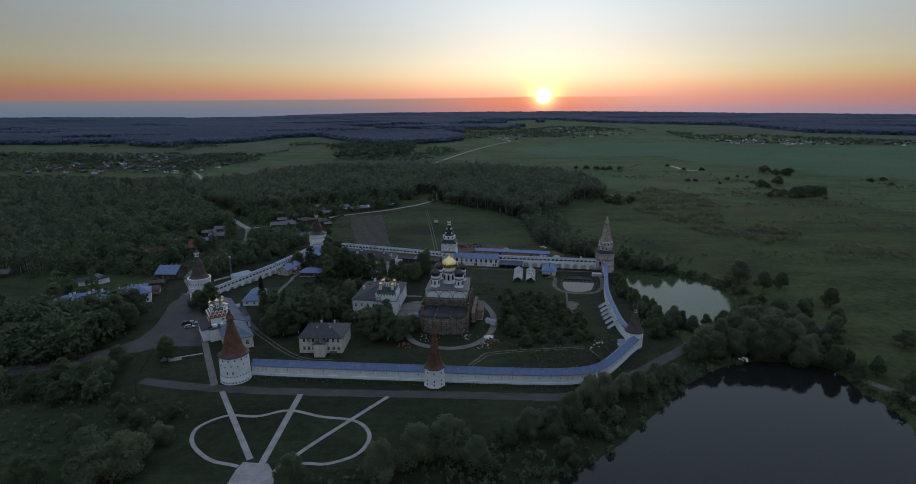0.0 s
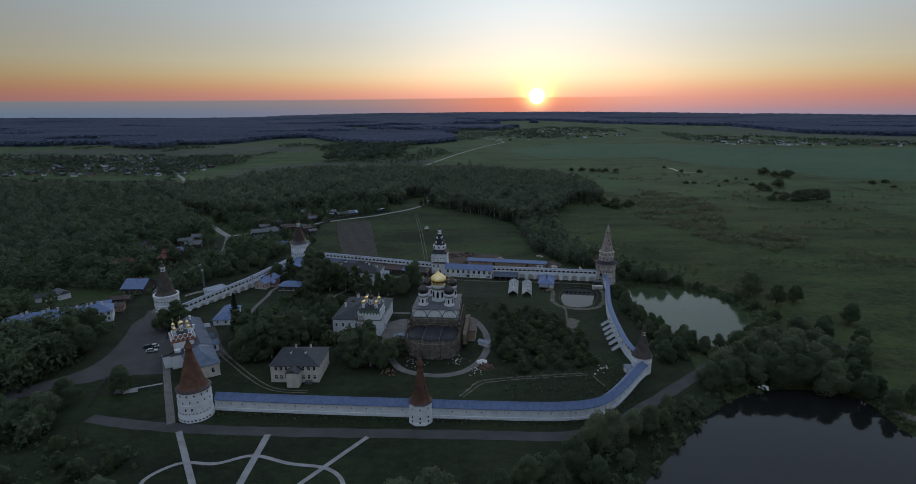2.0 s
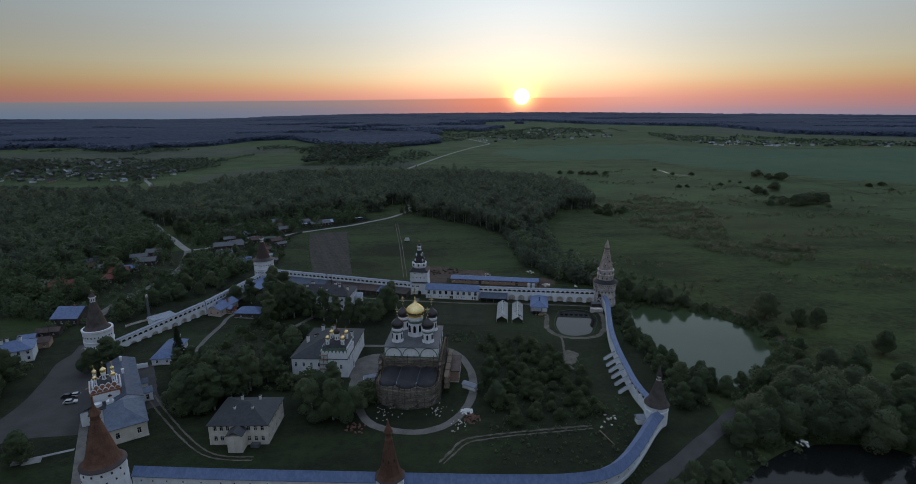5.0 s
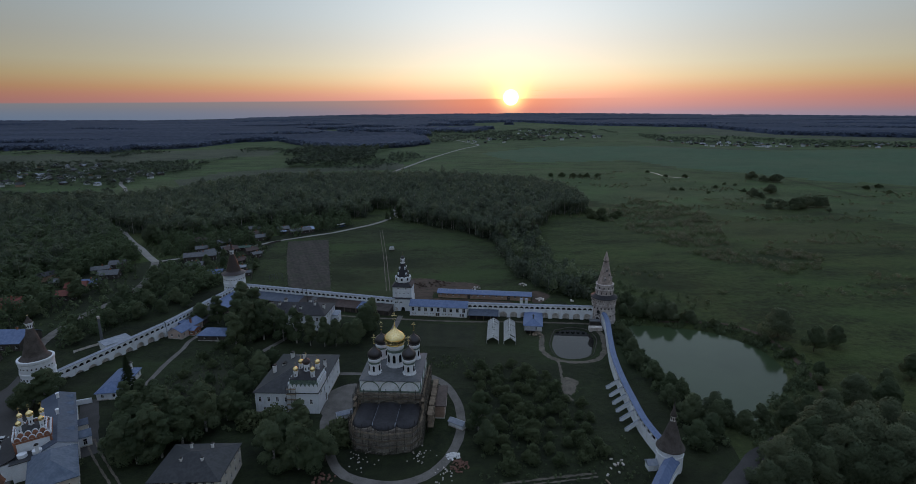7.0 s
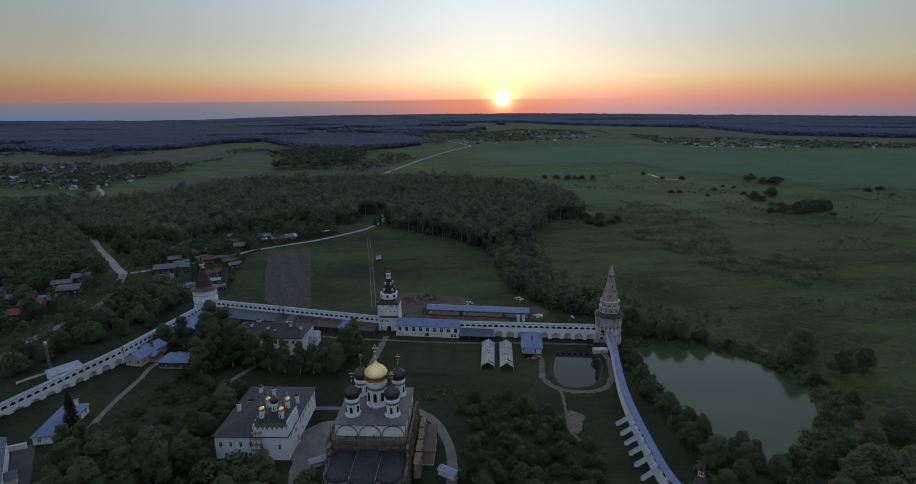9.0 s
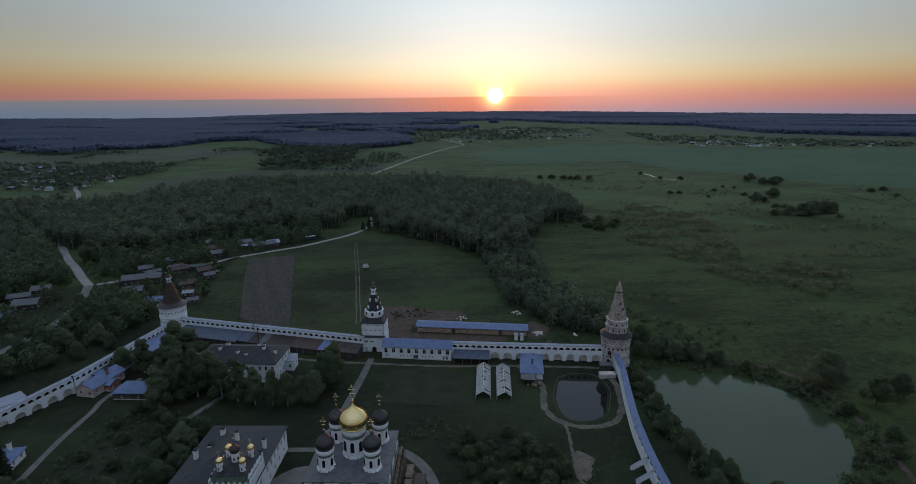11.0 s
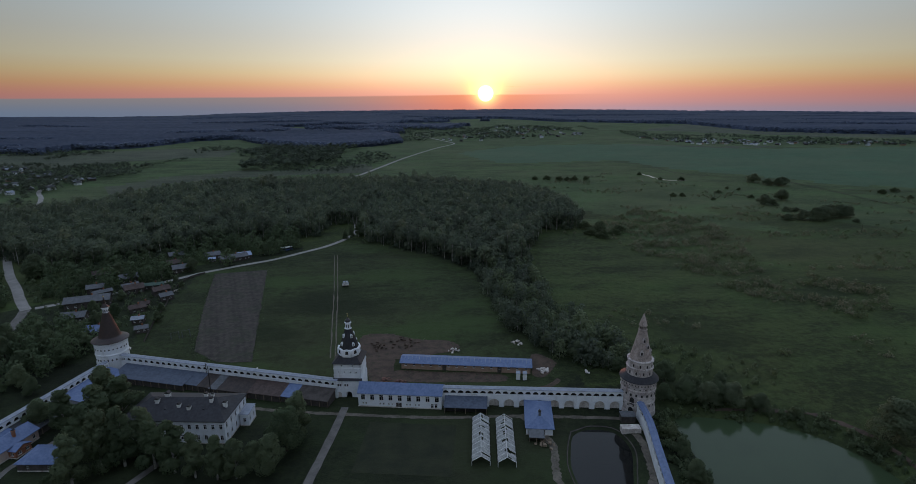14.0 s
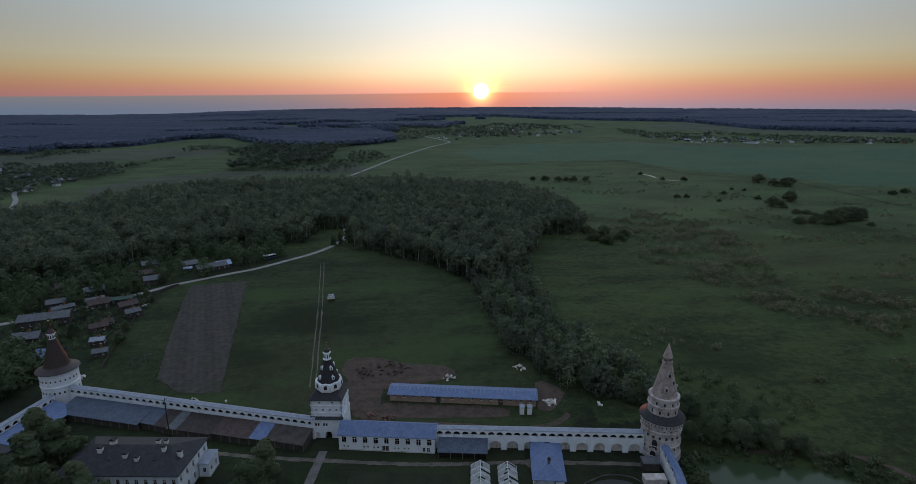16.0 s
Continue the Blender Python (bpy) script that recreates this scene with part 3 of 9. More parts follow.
def strip(name, points, width, mat, label, lift=0.05, step=3.0, ragged=0.12, follow=True, category="road", kerb=0.0):
    """A road or path of even width laid on the ground."""
    line = smooth_line(points, step)
    bm = bmesh.new()
    rng = random.Random(len(points) * 7 + int(width * 10))
    rows = []
    for i, p in enumerate(line):
        d = (line[min(i + 1, len(line) - 1)] - line[max(i - 1, 0)]).normalized()
        s = Vector((-d.y, d.x))
        row = []
        for k in (-1, -0.33, 0.33, 1):
            q = p + s * (width / 2 * k + (rng.uniform(-ragged, ragged) if abs(k) == 1 else 0))
            row.append(bm.verts.new((q.x, q.y, (land_at(q.x, q.y) if follow else 0.0) + lift)))
        rows.append(row)
    for a, b in zip(rows, rows[1:]):
        for i in range(3):
            bm.faces.new((a[i + 1], a[i], b[i], b[i + 1])[::-1])
    bmesh.ops.recalc_face_normals(bm, faces=bm.faces[:])
    if bm.faces[:][0].normal.z < 0:
        bmesh.ops.reverse_faces(bm, faces=bm.faces[:])
    return solid(name, bm, mat, label, category, kind="structure")

# ================= ground, water, roads =================
solid("ground", ground_mesh(), None, "dark green meadow and grassy monastery grounds at dusk", "ground", kind="structure", smooth=True)
sheet("water_lower_lake", LOWER_LAKE, -2.0, M["lake"], "still dark lake mirroring sky and trees", grow=2.5, category="water")
sheet("water_upper_lake", UPPER_LAKE, -2.0, M["green_pond"], "still grey-green pond outside the monastery wall", grow=2.5, category="water")
sheet("water_fish_pond", FISH_POND, -1.0, M["lake"], "small dark fish pond in the monastery yard", grow=0.8, category="water")
strip("pavement_pond_rim", [(66, 319.2), (73.2, 321.6), (80.8, 318.6), (82.6, 309), (79, 298.5), (75, 291), (67, 288.4), (60.5, 291.8), (60, 302), (62.6, 311.4), (66, 319.2)], 0.35, M["grey_wood"], "narrow timber edging round the fish pond", 0.12, 1.5, 0.03)

strip("road_front", [(-119.5, 187), (-106.3, 183.6), (-87, 180.6), (-66, 178.7), (-29, 176.8), (8.6, 175.2), (36, 174.2), (52, 178.6), (66.5, 189.5), (93, 211), (108, 223), (130, 233), (170, 236)], 5.0, M["asphalt"], "worn asphalt road along the monastery wall", 0.06, ragged=0.25)
strip("road_west", [(-260, 178), (-200, 189), (-166, 198), (-152, 207), (-141, 218), (-137.5, 236), (-142, 262), (-149, 288)], 9.0, M["asphalt"], "wide grey asphalt road beside the west tower", 0.05)
sheet("pavement_forecourt", [(-146, 212), (-137, 210.5), (-131.4, 214.2), (-123.8, 216.7), (-109.3, 218.6), (-114, 228), (-124, 246), (-134, 268), (-146, 288), (-151.5, 272), (-147, 255), (-143, 238), (-143, 224)], 0.07, M["asphalt"], "asphalt forecourt before the gate church", category="pavement")
strip("path_gate", [(-126, 249), (-106.8, 213), (-90.4, 183)], 2.6, M["gravel"], "straight paved footpath to the gate church", 0.10, category="path", ragged=0.02)
strip("path_monument", [(-107, 210), (-114, 207), (-119, 204.8)], 1.2, M["paving"], "short paved path to a small monument", 0.11, category="path", ragged=0.02)
sheet("pavement_monument", [(-113, 204), (-117.6, 202.4), (-119, 205.6), (-114.6, 207.4)], 0.10, M["paving"], "small paved square under a monument", closed_soft=False, category="pavement")
strip("path_park_west", [(-85.8, 178.6), (-73.4, 158.9), (-61, 139.2)], 1.9, M["paving"], "pale straight park path of concrete slabs", 0.10, category="path", ragged=0.02)
strip("path_park_middle", [(-56.7, 176.4), (-56.8, 158), (-56.9, 136.4)], 2.1, M["paving"], "wide pale park path of concrete slabs", 0.11, category="path", ragged=0.02)
strip("path_park_east", [(-25.0, 174.6), (-35.6, 159.6), (-45.9, 144.6), (-52.2, 133.4)], 1.5, M["paving"], "narrow pale park path of concrete slabs", 0.12, category="path", ragged=0.02)
strip("path_park_loop", [(-63.2, 136), (-65.6, 136.8), (-72.6, 139), (-80.4, 145.5), (-83.7, 151.6), (-83.4, 157), (-77.1, 162.6), (-67.2, 162.1), (-57.6, 165.7), (-45.7, 161.8), (-35.6, 159.9), (-30.1, 155.8), (-27.7, 149.1), (-30.3, 141.4), (-38, 137.1), (-44.8, 137.2), (-50.5, 134)], 1.3, M["paving"], "curved pale park path round the lawns", 0.09, 1.5, 0.02, category="path")
sheet("pavement_plaza", [(-63.4, 126), (-63.2, 135.1), (-62.5, 137.9), (-55, 137.2), (-51.7, 132.4), (-50, 126)], 0.13, M["paving"], "small paved plaza where the park paths meet", closed_soft=False, category="pavement")

strip("path_cathedral_ring", [(-24, 231), (-20, 222), (-14, 217), (-4, 214.5), (5, 217), (12, 225), (16.5, 238), (17, 254), (12.5, 270), (3, 279), (-9, 279.5), (-18, 272), (-25, 260), (-28, 247), (-24, 231)], 3.0, M["gravel"], "curved gravel drive round the cathedral", 0.06, category="path")
sheet("pavement_cathedral_yard", [(-24, 272), (-33, 262), (-30, 252), (-24, 246), (-19, 258), (-17, 270)], 0.08, M["gravel"], "gravel yard between cathedral and refectory", category="pavement")
strip("path_gate_tower", [(-7, 341), (-10, 322), (-14, 300), (-18, 282)], 2.6, M["gravel"], "straight gravel path to the bell gate tower", 0.07, category="path")
strip("path_north", [(-100, 352), (-60, 352), (-36, 343), (-4, 336), (26, 331), (52, 329), (86, 324)], 1.7, M["dirt"], "worn lane along the north wall", 0.055, 1.2, 0.25, category="path")
strip("path_west_yard", [(-99.4, 266), (-100, 280), (-100.4, 294), (-99.6, 309), (-100, 318), (-94, 332)], 2.0, M["gravel"], "pale gravel path in the west yard", 0.06, category="path")
strip("pavement_gate_lane", [(-114.5, 266), (-112.3, 262.5), (-107, 253), (-102.5, 245), (-98.5, 238.4), (-95, 233.4)], 5.8, M["asphalt"], "worn grey lane along the cell wing", 0.045, ragged=0.35, category="path")
strip("path_school", [(-66, 300), (-60, 312), (-55, 322)], 2.2, M["gravel"], "gravel footpath to the long house", 0.06, category="path")
strip("path_refectory", [(-29, 281), (-16, 280), (-6, 279)], 2.0, M["gravel"], "gravel footpath beside the refectory", 0.05, category="path")
strip("path_yellow_house", [(-101, 241), (-93.5, 232.2), (-86.1, 224.1), (-76.0, 213.5), (-67.0, 205.8), (-59.1, 202.9), (-51.1, 202.3)], 0.6, M["dirt"], "worn wheel rut to the yellow house", 0.05, 1.0, 0.14, category="path")
strip("path_yellow_house_rut", [(-99, 242), (-91.8, 233.4), (-84.6, 225.4), (-74.6, 214.8), (-66.0, 207.3), (-59.1, 204.5), (-51.1, 204)], 0.6, M["dirt"], "worn wheel rut to the yellow house", 0.05, 1.0, 0.14, category="path")
strip("path_service_rut", [(5.4, 198.2), (8.8, 202.8), (13, 208), (20, 210), (27, 211.2), (36, 212.2), (54, 214.2)], 0.55, M["dirt"], "worn wheel rut across the yard", 0.05, 0.8, 0.2, category="path")
strip("path_service", [(4.2, 198.8), (7.4, 203.6), (11.6, 209.6), (19.4, 211.8), (27, 212.9), (36, 213.9), (54, 215.8)], 0.75, M["dirt"], "worn earth track in the yard", 0.05, 0.8, 0.25, category="path")
strip("path_pond_round", [(52, 330), (55.5, 322), (58, 312), (55.5, 297), (59, 288), (67, 284.5), (76, 286.5), (82, 295), (86, 311), (84, 320)], 2.3, M["dirt"], "bare earth track round the fish pond", 0.05, 0.9, 0.35, category="path")
strip("path_pond_trail", [(59.5, 286), (59.2, 280), (58.1, 273.7), (56.9, 266.2), (56.2, 261.4), (57.5, 255)], 1.1, M["dirt"], "thin worn trail in the grass", 0.06, 0.8, 0.3, category="path")
sheet("ground_bare_patch", [(57, 270), (60, 273), (63, 269), (61, 263), (58, 259), (56, 263)], 0.055, M["dirt"], "bare worn earth in the grass", category="ground", ragged=0.8)
sheet("ground_barn_yard", [(-6, 399), (5.6, 402), (19.6, 394), (34, 391), (36, 382), (24, 378), (11, 376), (-2, 381)], 0.075, M["clay"], "churned clay behind the brick barn", category="ground", ragged=0.9)
sheet("ground_barn_end", [(-3, 388), (6, 386), (9.5, 376), (9.5, 366), (11, 357), (5, 355), (-1, 364)], 0.095, M["clay"], "churned clay at the brick barn's end", category="ground", ragged=0.9)
sheet("ground_barn_apron", [(67, 374), (73, 370), (74, 363), (68, 355.5), (63.3, 355), (63.6, 364)], 0.085, M["clay"], "bare earth and rubble beside the brick barn", category="ground", ragged=0.9)
sheet("ground_barn_front", [(10, 366), (22, 364), (40, 361), (52, 357.5), (51, 353), (34, 354), (16, 356), (9, 358)], 0.065, M["clay"], "bare trodden earth before the brick barn", category="ground", ragged=0.9)
strip("path_barn", [(4, 356), (14, 353), (30, 351), (48, 347), (62, 346), (72, 352)], 2.0, M["clay"], "muddy track before the brick barn", 0.05, 3, 0.5, category="path")
sheet("ground_tilled_field", [(-102, 504.6), (-71.6, 510), (-57, 428), (-48, 380), (-62, 381), (-75, 393), (-88.6, 444)], 0.08, M["plough"], "tilled brown field beside the meadow", closed_soft=False, category="field", ragged=0.5)
strip("path_field_track_left", [(-33.5, 540), (-24.5, 460), (-19, 404), (-16.6, 380)], 0.5, M["dirt"], "wheel rut across the meadow", 0.06, 6, 0.2, category="path")
strip("path_field_track_right", [(-31.5, 540), (-22.5, 460), (-17, 404), (-14.6, 380)], 0.5, M["dirt"], "wheel rut across the meadow", 0.06, 6, 0.2, category="path")
strip("road_village", [(-175, 454), (-150, 470), (-128, 490), (-111, 507.5), (-84, 526.5), (-72, 534.5), (-54, 553), (-44, 563.5), (-34.8, 577.5), (-27, 596), (-24, 614), (-28.7, 657), (-36, 695), (-60, 760)], 3.8, M["road_dust"], "pale gravel road along the meadow to the wood", 0.1, 6)
strip("road_left", [(-178, 452), (-190, 467), (-206, 489), (-229, 519), (-264, 572), (-300, 640), (-343, 705), (-356, 740), (-364, 771), (-389, 819), (-422, 872), (-450, 960)], 4.8, M["road_dust"], "pale gravel road through the west wood", 0.1, 8)
strip("road_far", [(-60, 930), (-25, 1035), (18, 1178), (84, 1360), (132, 1462), (142, 1500), (132, 1543), (102, 1665), (62, 1826), (89, 1906), (124, 1962)], 5.5, M["road_dust"], "pale country road to the far village", 0.4, 20)
strip("road_far_bank", [(150, 196), (156, 182), (164, 166), (172, 150)], 3.0, M["dirt"], "earth track on the far lake shore", 0.1)
strip("path_marsh_track", [(18, 1084), (95, 1056), (174, 1062), (276, 1066), (381, 1070), (409, 1015), (414, 926), (448, 890), (494, 865), (512, 818), (514, 769), (510, 694), (514, 636), (560, 560)], 3.0, M["ditch"], "dark overgrown ditch across the marsh", 0.3, 14, 0.8, category="path")
strip("water_stream", [(356, 930), (361, 904), (360, 886), (365, 869), (372, 859), (390, 856)], 3.0, M["lake"], "narrow bright stream in the marsh", 0.25, 6, 0.9, category="water")
strip("path_crop_track", [(530, 760), (554, 753), (583, 744), (607, 730), (680, 690)], 4.0, M["ditch"], "dark overgrown ditch along the crop field", 0.3, 14, 0.8, category="path")
strip("road_west_lane", [(-147, 280), (-151, 294), (-160, 308), (-166, 322), (-167, 350), (-162, 380), (-163, 405), (-171, 432), (-179, 453)], 4.6, M["gravel"], "narrow pale lane into the village", 0.06, ragged=0.25)
strip("path_dyke", [(118, 328), (140.7, 323.6), (151.5, 317.8), (158.6, 305.2), (159.4, 289.6), (157, 276), (152.4, 261), (147, 248)], 1.6, M["clay"], "grassy track along the pond dyke", 0.12, 1.2, 0.4, category="path")

# ================= fortress walls =================
def wall_frame(a, b):
    """Frame with x along the wall from a to b and y to the left of it."""
    d = Vector(b) - Vector(a)
    return Matrix.Translation((a[0], a[1], 0)) @ Matrix.Rotation(math.atan2(d.y, d.x), 4, "Z"), d.length


def gable(bm, x0, x1, y0, y1, z0, z1, mat=0, t=0.14, xin=0.0):
    """A pitched roof with its ridge along x: two slabs of thickness t."""
    ym = (y0 + y1) / 2
    prism_x(bm, [(y0, z0), (ym, z1), (ym, z1 + t), (y0, z0 + t)], x0, x1, mat)
    prism_x(bm, [(ym, z1), (y1, z0), (y1, z0 + t), (ym, z1 + t)], x0, x1, mat)
    return bm


def prism_x(bm, pts, x0, x1, mat=0):
    a = [bm.verts.new((x0, y, z)) for y, z in pts]
    b = [bm.verts.new((x1, y, z)) for y, z in pts]
    n = len(pts)
    bm.faces.new(a[::-1]).material_index = mat
    bm.faces.new(b).material_index = mat
    for i in range(n):
        bm.faces.new((a[i], a[(i + 1) % n], b[(i + 1) % n], b[i])).material_index = mat
    return bm


def swept(points, section):
    """A section of (offset to the left, height) carried along a line: mitred, closed."""
    bm = bmesh.new()
    rows = []
    for i, p in enumerate(points):
        d = (points[min(i + 1, len(points) - 1)] - points[max(i - 1, 0)]).normalized()
        s = Vector((-d.y, d.x))
        base = land_at(p.x, p.y) * 0.0
        rows.append([bm.verts.new((p.x + s.x * o, p.y + s.y * o, h + base)) for o, h in section])
    n = len(section)
    for a, b in zip(rows, rows[1:]):
        for i in range(n):
            bm.faces.new((a[i], a[(i + 1) % n], b[(i + 1) % n], b[i]))
    bm.faces.new(rows[0][::-1])
    bm.faces.new(rows[-1])
    bmesh.ops.recalc_face_normals(bm, faces=bm.faces[:])
    return bm


def plain_wall(name, points, label):
    """Outer wall seen from outside: battered face, string course, loopholes, pitched roof."""
    line = smooth_line(points, 4.0)
    w = thing(name, (0, 0, 0), 0, label, "wall", kind="structure")
    part("wall", swept(line, [(1.3, -2.5), (1.45, 1.0), (1.6, 1.1), (1.6, 4.1), (4.2, 4.1), (4.2, -2.5)]), M["whitewash"], w)
    part("cornice", swept(line, [(1.5, 3.5), (1.5, 3.66), (1.7, 3.66), (1.7, 3.5)]), M["whitewash"], w)
    part("roof", swept(line, [(1.15, 4.05), (3.0, 6.0), (4.9, 4.5), (4.9, 4.35), (3.0, 5.82), (1.15, 3.9)]), M["blue_roof"], w, "blue painted sheet-metal roof")
    part("ridge", swept(line, [(2.82, 5.95), (3.0, 6.12), (3.18, 5.95)]), M["blue_roof"], w)
    run = 0.0
    # loophole as a dark block, its inner shade put into colour
    hole = bmesh.new()
    box(hole, -0.14, 0.14, -0.05, 0.05, 0, 0.42)
    hole = mesh_of("loophole", hole, M["inside_shade"])
    step, gone = 3.6, 0.0
    for a, b in zip(line, line[1:]):
        gone += (b - a).length
        if gone > step:
            gone = 0.0
            d = (b - a).normalized()
            part("loophole", hole, None, w, at=Matrix.Translation((a.x - d.y * 1.58, a.y + d.x * 1.58, 2.4)) @ Matrix.Rotation(math.atan2(d.y, d.x), 4, "Z"))
    return w


plain_wall("wall_south_west", [(-79.6, 189.8), (-55, 187.5), (-12.4, 184.2)], "whitewashed fortress wall with a blue metal roof")
plain_wall("wall_south_east", [(-5.4, 183.6), (20, 181.8), (38, 181.3), (50, 183.4), (58, 188.8), (66, 198), (73.6, 208.0), (77.6, 212.6)], "curving whitewashed fortress wall with a blue metal roof")


def arcade_wall(name, a, b, label, z_top=6.6, upper=2.6, lower=5.2, fall=(0.0, 0.0), lower_from=0.0, lower_to=1.0, roof_mat="whitewash"):
    """Wall seen from the yard: a gallery of small arches over a row of deep blind arches."""
    m, length = wall_frame(a, b)
    w = thing(name, (0, 0, 0), 0, label, "wall", kind="structure")
    w.matrix_world = Matrix.Translation((0, 0, fall[0])) @ m @ Matrix.Rotation(math.atan2(fall[0] - fall[1], length), 4, "Y")
    bm = bmesh.new()
    n = max(1, round(length / upper))
    s = length / n
    deck = z_top - 2.5
    for i in range(n):
        arch_bay(bm, i * s, (i + 1) * s, deck, z_top, -0.5, 0.0, (i + 0.5) * s, s * 0.39, deck + 0.62, deck + 0.80, s * 0.40)
    part("gallery_arcade", weld(bm), M["whitewash"], w)
    bm = bmesh.new()
    n = max(1, round(length / lower))
    s = length / n
    for i in range(n):
        if lower_from <= (i + 0.5) / n <= lower_to:
            arch_bay(bm, i * s, (i + 1) * s, -0.6, deck, -0.9, 0.0, (i + 0.5) * s, s * 0.33, -0.3, min(1.5, deck - 2.3), s * 0.30, 10)
        else:
            box(bm, i * s, (i + 1) * s, -0.9, 0.0, -0.6, deck)
    part("lower_arcade", weld(bm), M["whitewash"], w)
    bm = bmesh.new()
    box(bm, 0, length, -1.95, -1.7, -2.5, z_top)
    part("outer_wall", bm, M["whitewash"], w)
    # dark panel behind the arches: the gallery's shade put into colour
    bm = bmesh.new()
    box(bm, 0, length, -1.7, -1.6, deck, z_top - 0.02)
    part("gallery_lining", bm, M["inside_shade"], w, "dark panel giving the gallery's inner shade")
    bm = bmesh.new()
    box(bm, 0, length, -1.7, -0.9, -2.5, deck)
    part("core", bm, M["old_white"], w)
    bm = bmesh.new()
    prism_x(bm, [(0.18, z_top + 0.02), (-1.1, z_top + 0.34), (-1.1, z_top + 0.45), (0.18, z_top + 0.13)], 0, length)
    prism_x(bm, [(-1.1, z_top + 0.34), (-2.1, z_top + 0.02), (-2.1, z_top + 0.13), (-1.1, z_top + 0.45)], 0, length)
    part("roof", bm, M[roof_mat], w, "pale sheet-metal roof")
    return w


M["pale_roof"] = metal_roof("pale_grey_sheet_metal", (0.22, 0.25, 0.30), (0.32, 0.35, 0.41))
# yard side lies to the right of a wall that runs clockwise, so each is laid from its far end
arcade_wall("wall_north_east", (87.0, 329.2), (26.3, 338.6), "white arcaded north wall with a covered gallery", roof_mat="pale_roof")
arcade_wall("wall_north_west", (-10.2, 347.4), (-96.6, 377.4), "white arcaded north wall behind low sheds", lower_to=0.0, roof_mat="pale_roof")
arcade_wall("wall_west_upper", (-99.6, 374.4), (-112.4, 323.0), "white arcaded west wall above the yard sheds", 6.4, fall=(-0.9, -0.1), roof_mat="pale_roof")
arcade_wall("wall_west_lower", (-112.6, 322.6), (-136.4, 276.4), "white arcaded west wall with a covered gallery", 6.3, fall=(0.0, -2.4), roof_mat="pale_roof")
EAST = [(89.9, 324.6), (88.2, 314), (83.9, 298), (79.4, 280), (76.5, 263), (74.8, 248), (73.6, 233), (74.6, 219)]


def east_wall():
    line = smooth_line(EAST, 2.6)
    w = thing("wall_east", (0, 0, 0), 0, "curving white east wall with blue roof and buttresses", "wall", kind="structure")
    part("outer_wall", swept(line, [(1.5, -3.0), (1.5, 5.4), (1.9, 5.4), (1.9, -3.0)]), M["whitewash"], w)
    part("core", swept(line, [(0.4, -2.5), (0.4, 3.4), (1.5, 3.4), (1.5, -2.5)]), M["whitewash"], w)
    part("parapet", swept(line, [(0.0, -1.0), (0.0, 3.75), (0.4, 3.75), (0.4, -1.0)]), M["whitewash"], w)
    part("roof", swept(line, [(-0.12, 5.40), (0.95, 5.95), (2.15, 5.40), (2.15, 5.27), (0.95, 5.8), (-0.12, 5.27)]), M["blue_roof"], w, "blue painted sheet-metal roof")
    # two dark strips added over the white core, painting the gallery's shade
    part("deck", swept(line, [(0.4, 3.4), (0.4, 3.46), (1.4, 3.46), (1.4, 3.4)]), M["inside_shade"], w, "dark strip giving shade on the gallery floor")
    part("gallery_lining", swept(line, [(1.3, 3.4), (1.3, 5.25), (1.45, 5.25), (1.45, 3.4)]), M["inside_shade"], w, "dark panel giving shade behind the gallery piers")
    part("lintel", swept(line, [(0.0, 5.0), (0.0, 5.3), (0.4, 5.3), (0.4, 5.0)]), M["whitewash"], w)
    post = bmesh.new()
    box(post, -0.42, 0.42, -0.03, 0.4, 3.7, 5.38)
    post = mesh_of("pier", post, M["whitewash"])
    bm = bmesh.new()
    prism(bm, [(0, 2.5), (0, 3.9), (-0.4, 3.9), (-4.4, 0.9), (-4.4, -0.6), (-3.4, -0.6), (-3.2, 0.3)][::-1], -0.2, 0.2)
    butt = mesh_of("buttress", bm, M["whitewash"])
    cap = bmesh.new()
    prism(cap, [(0, 3.92), (0, 4.04), (-0.4, 4.04), (-4.6, 0.98), (-4.6, 0.86), (-0.4, 3.92)][::-1], -0.26, 0.26)
    cap = mesh_of("cap", cap, M["pale_roof"])
    at_y = [262.0, 256.4, 251.4, 246.4, 241.0, 235.4]
    for a, b in zip(line, line[1:]):
        d = (b - a).normalized()
        ang = math.atan2(d.y, d.x)
        part("pier", post, None, w, at=Matrix.Translation((a.x, a.y, 0)) @ Matrix.Rotation(ang, 4, "Z"))
        for yy in at_y:
            if b.y < yy <= a.y:
                t = (a.y - yy) / (a.y - b.y)
                p = a + (b - a) * t
                at = Matrix.Translation((p.x, p.y, 0)) @ Matrix.Rotation(ang - math.pi / 2 + math.pi, 4, "Z")
                q = part("buttress", butt, None, w, at=at)
                part("cap", cap, None, q, "pale metal capping")
    return w


east_wall()

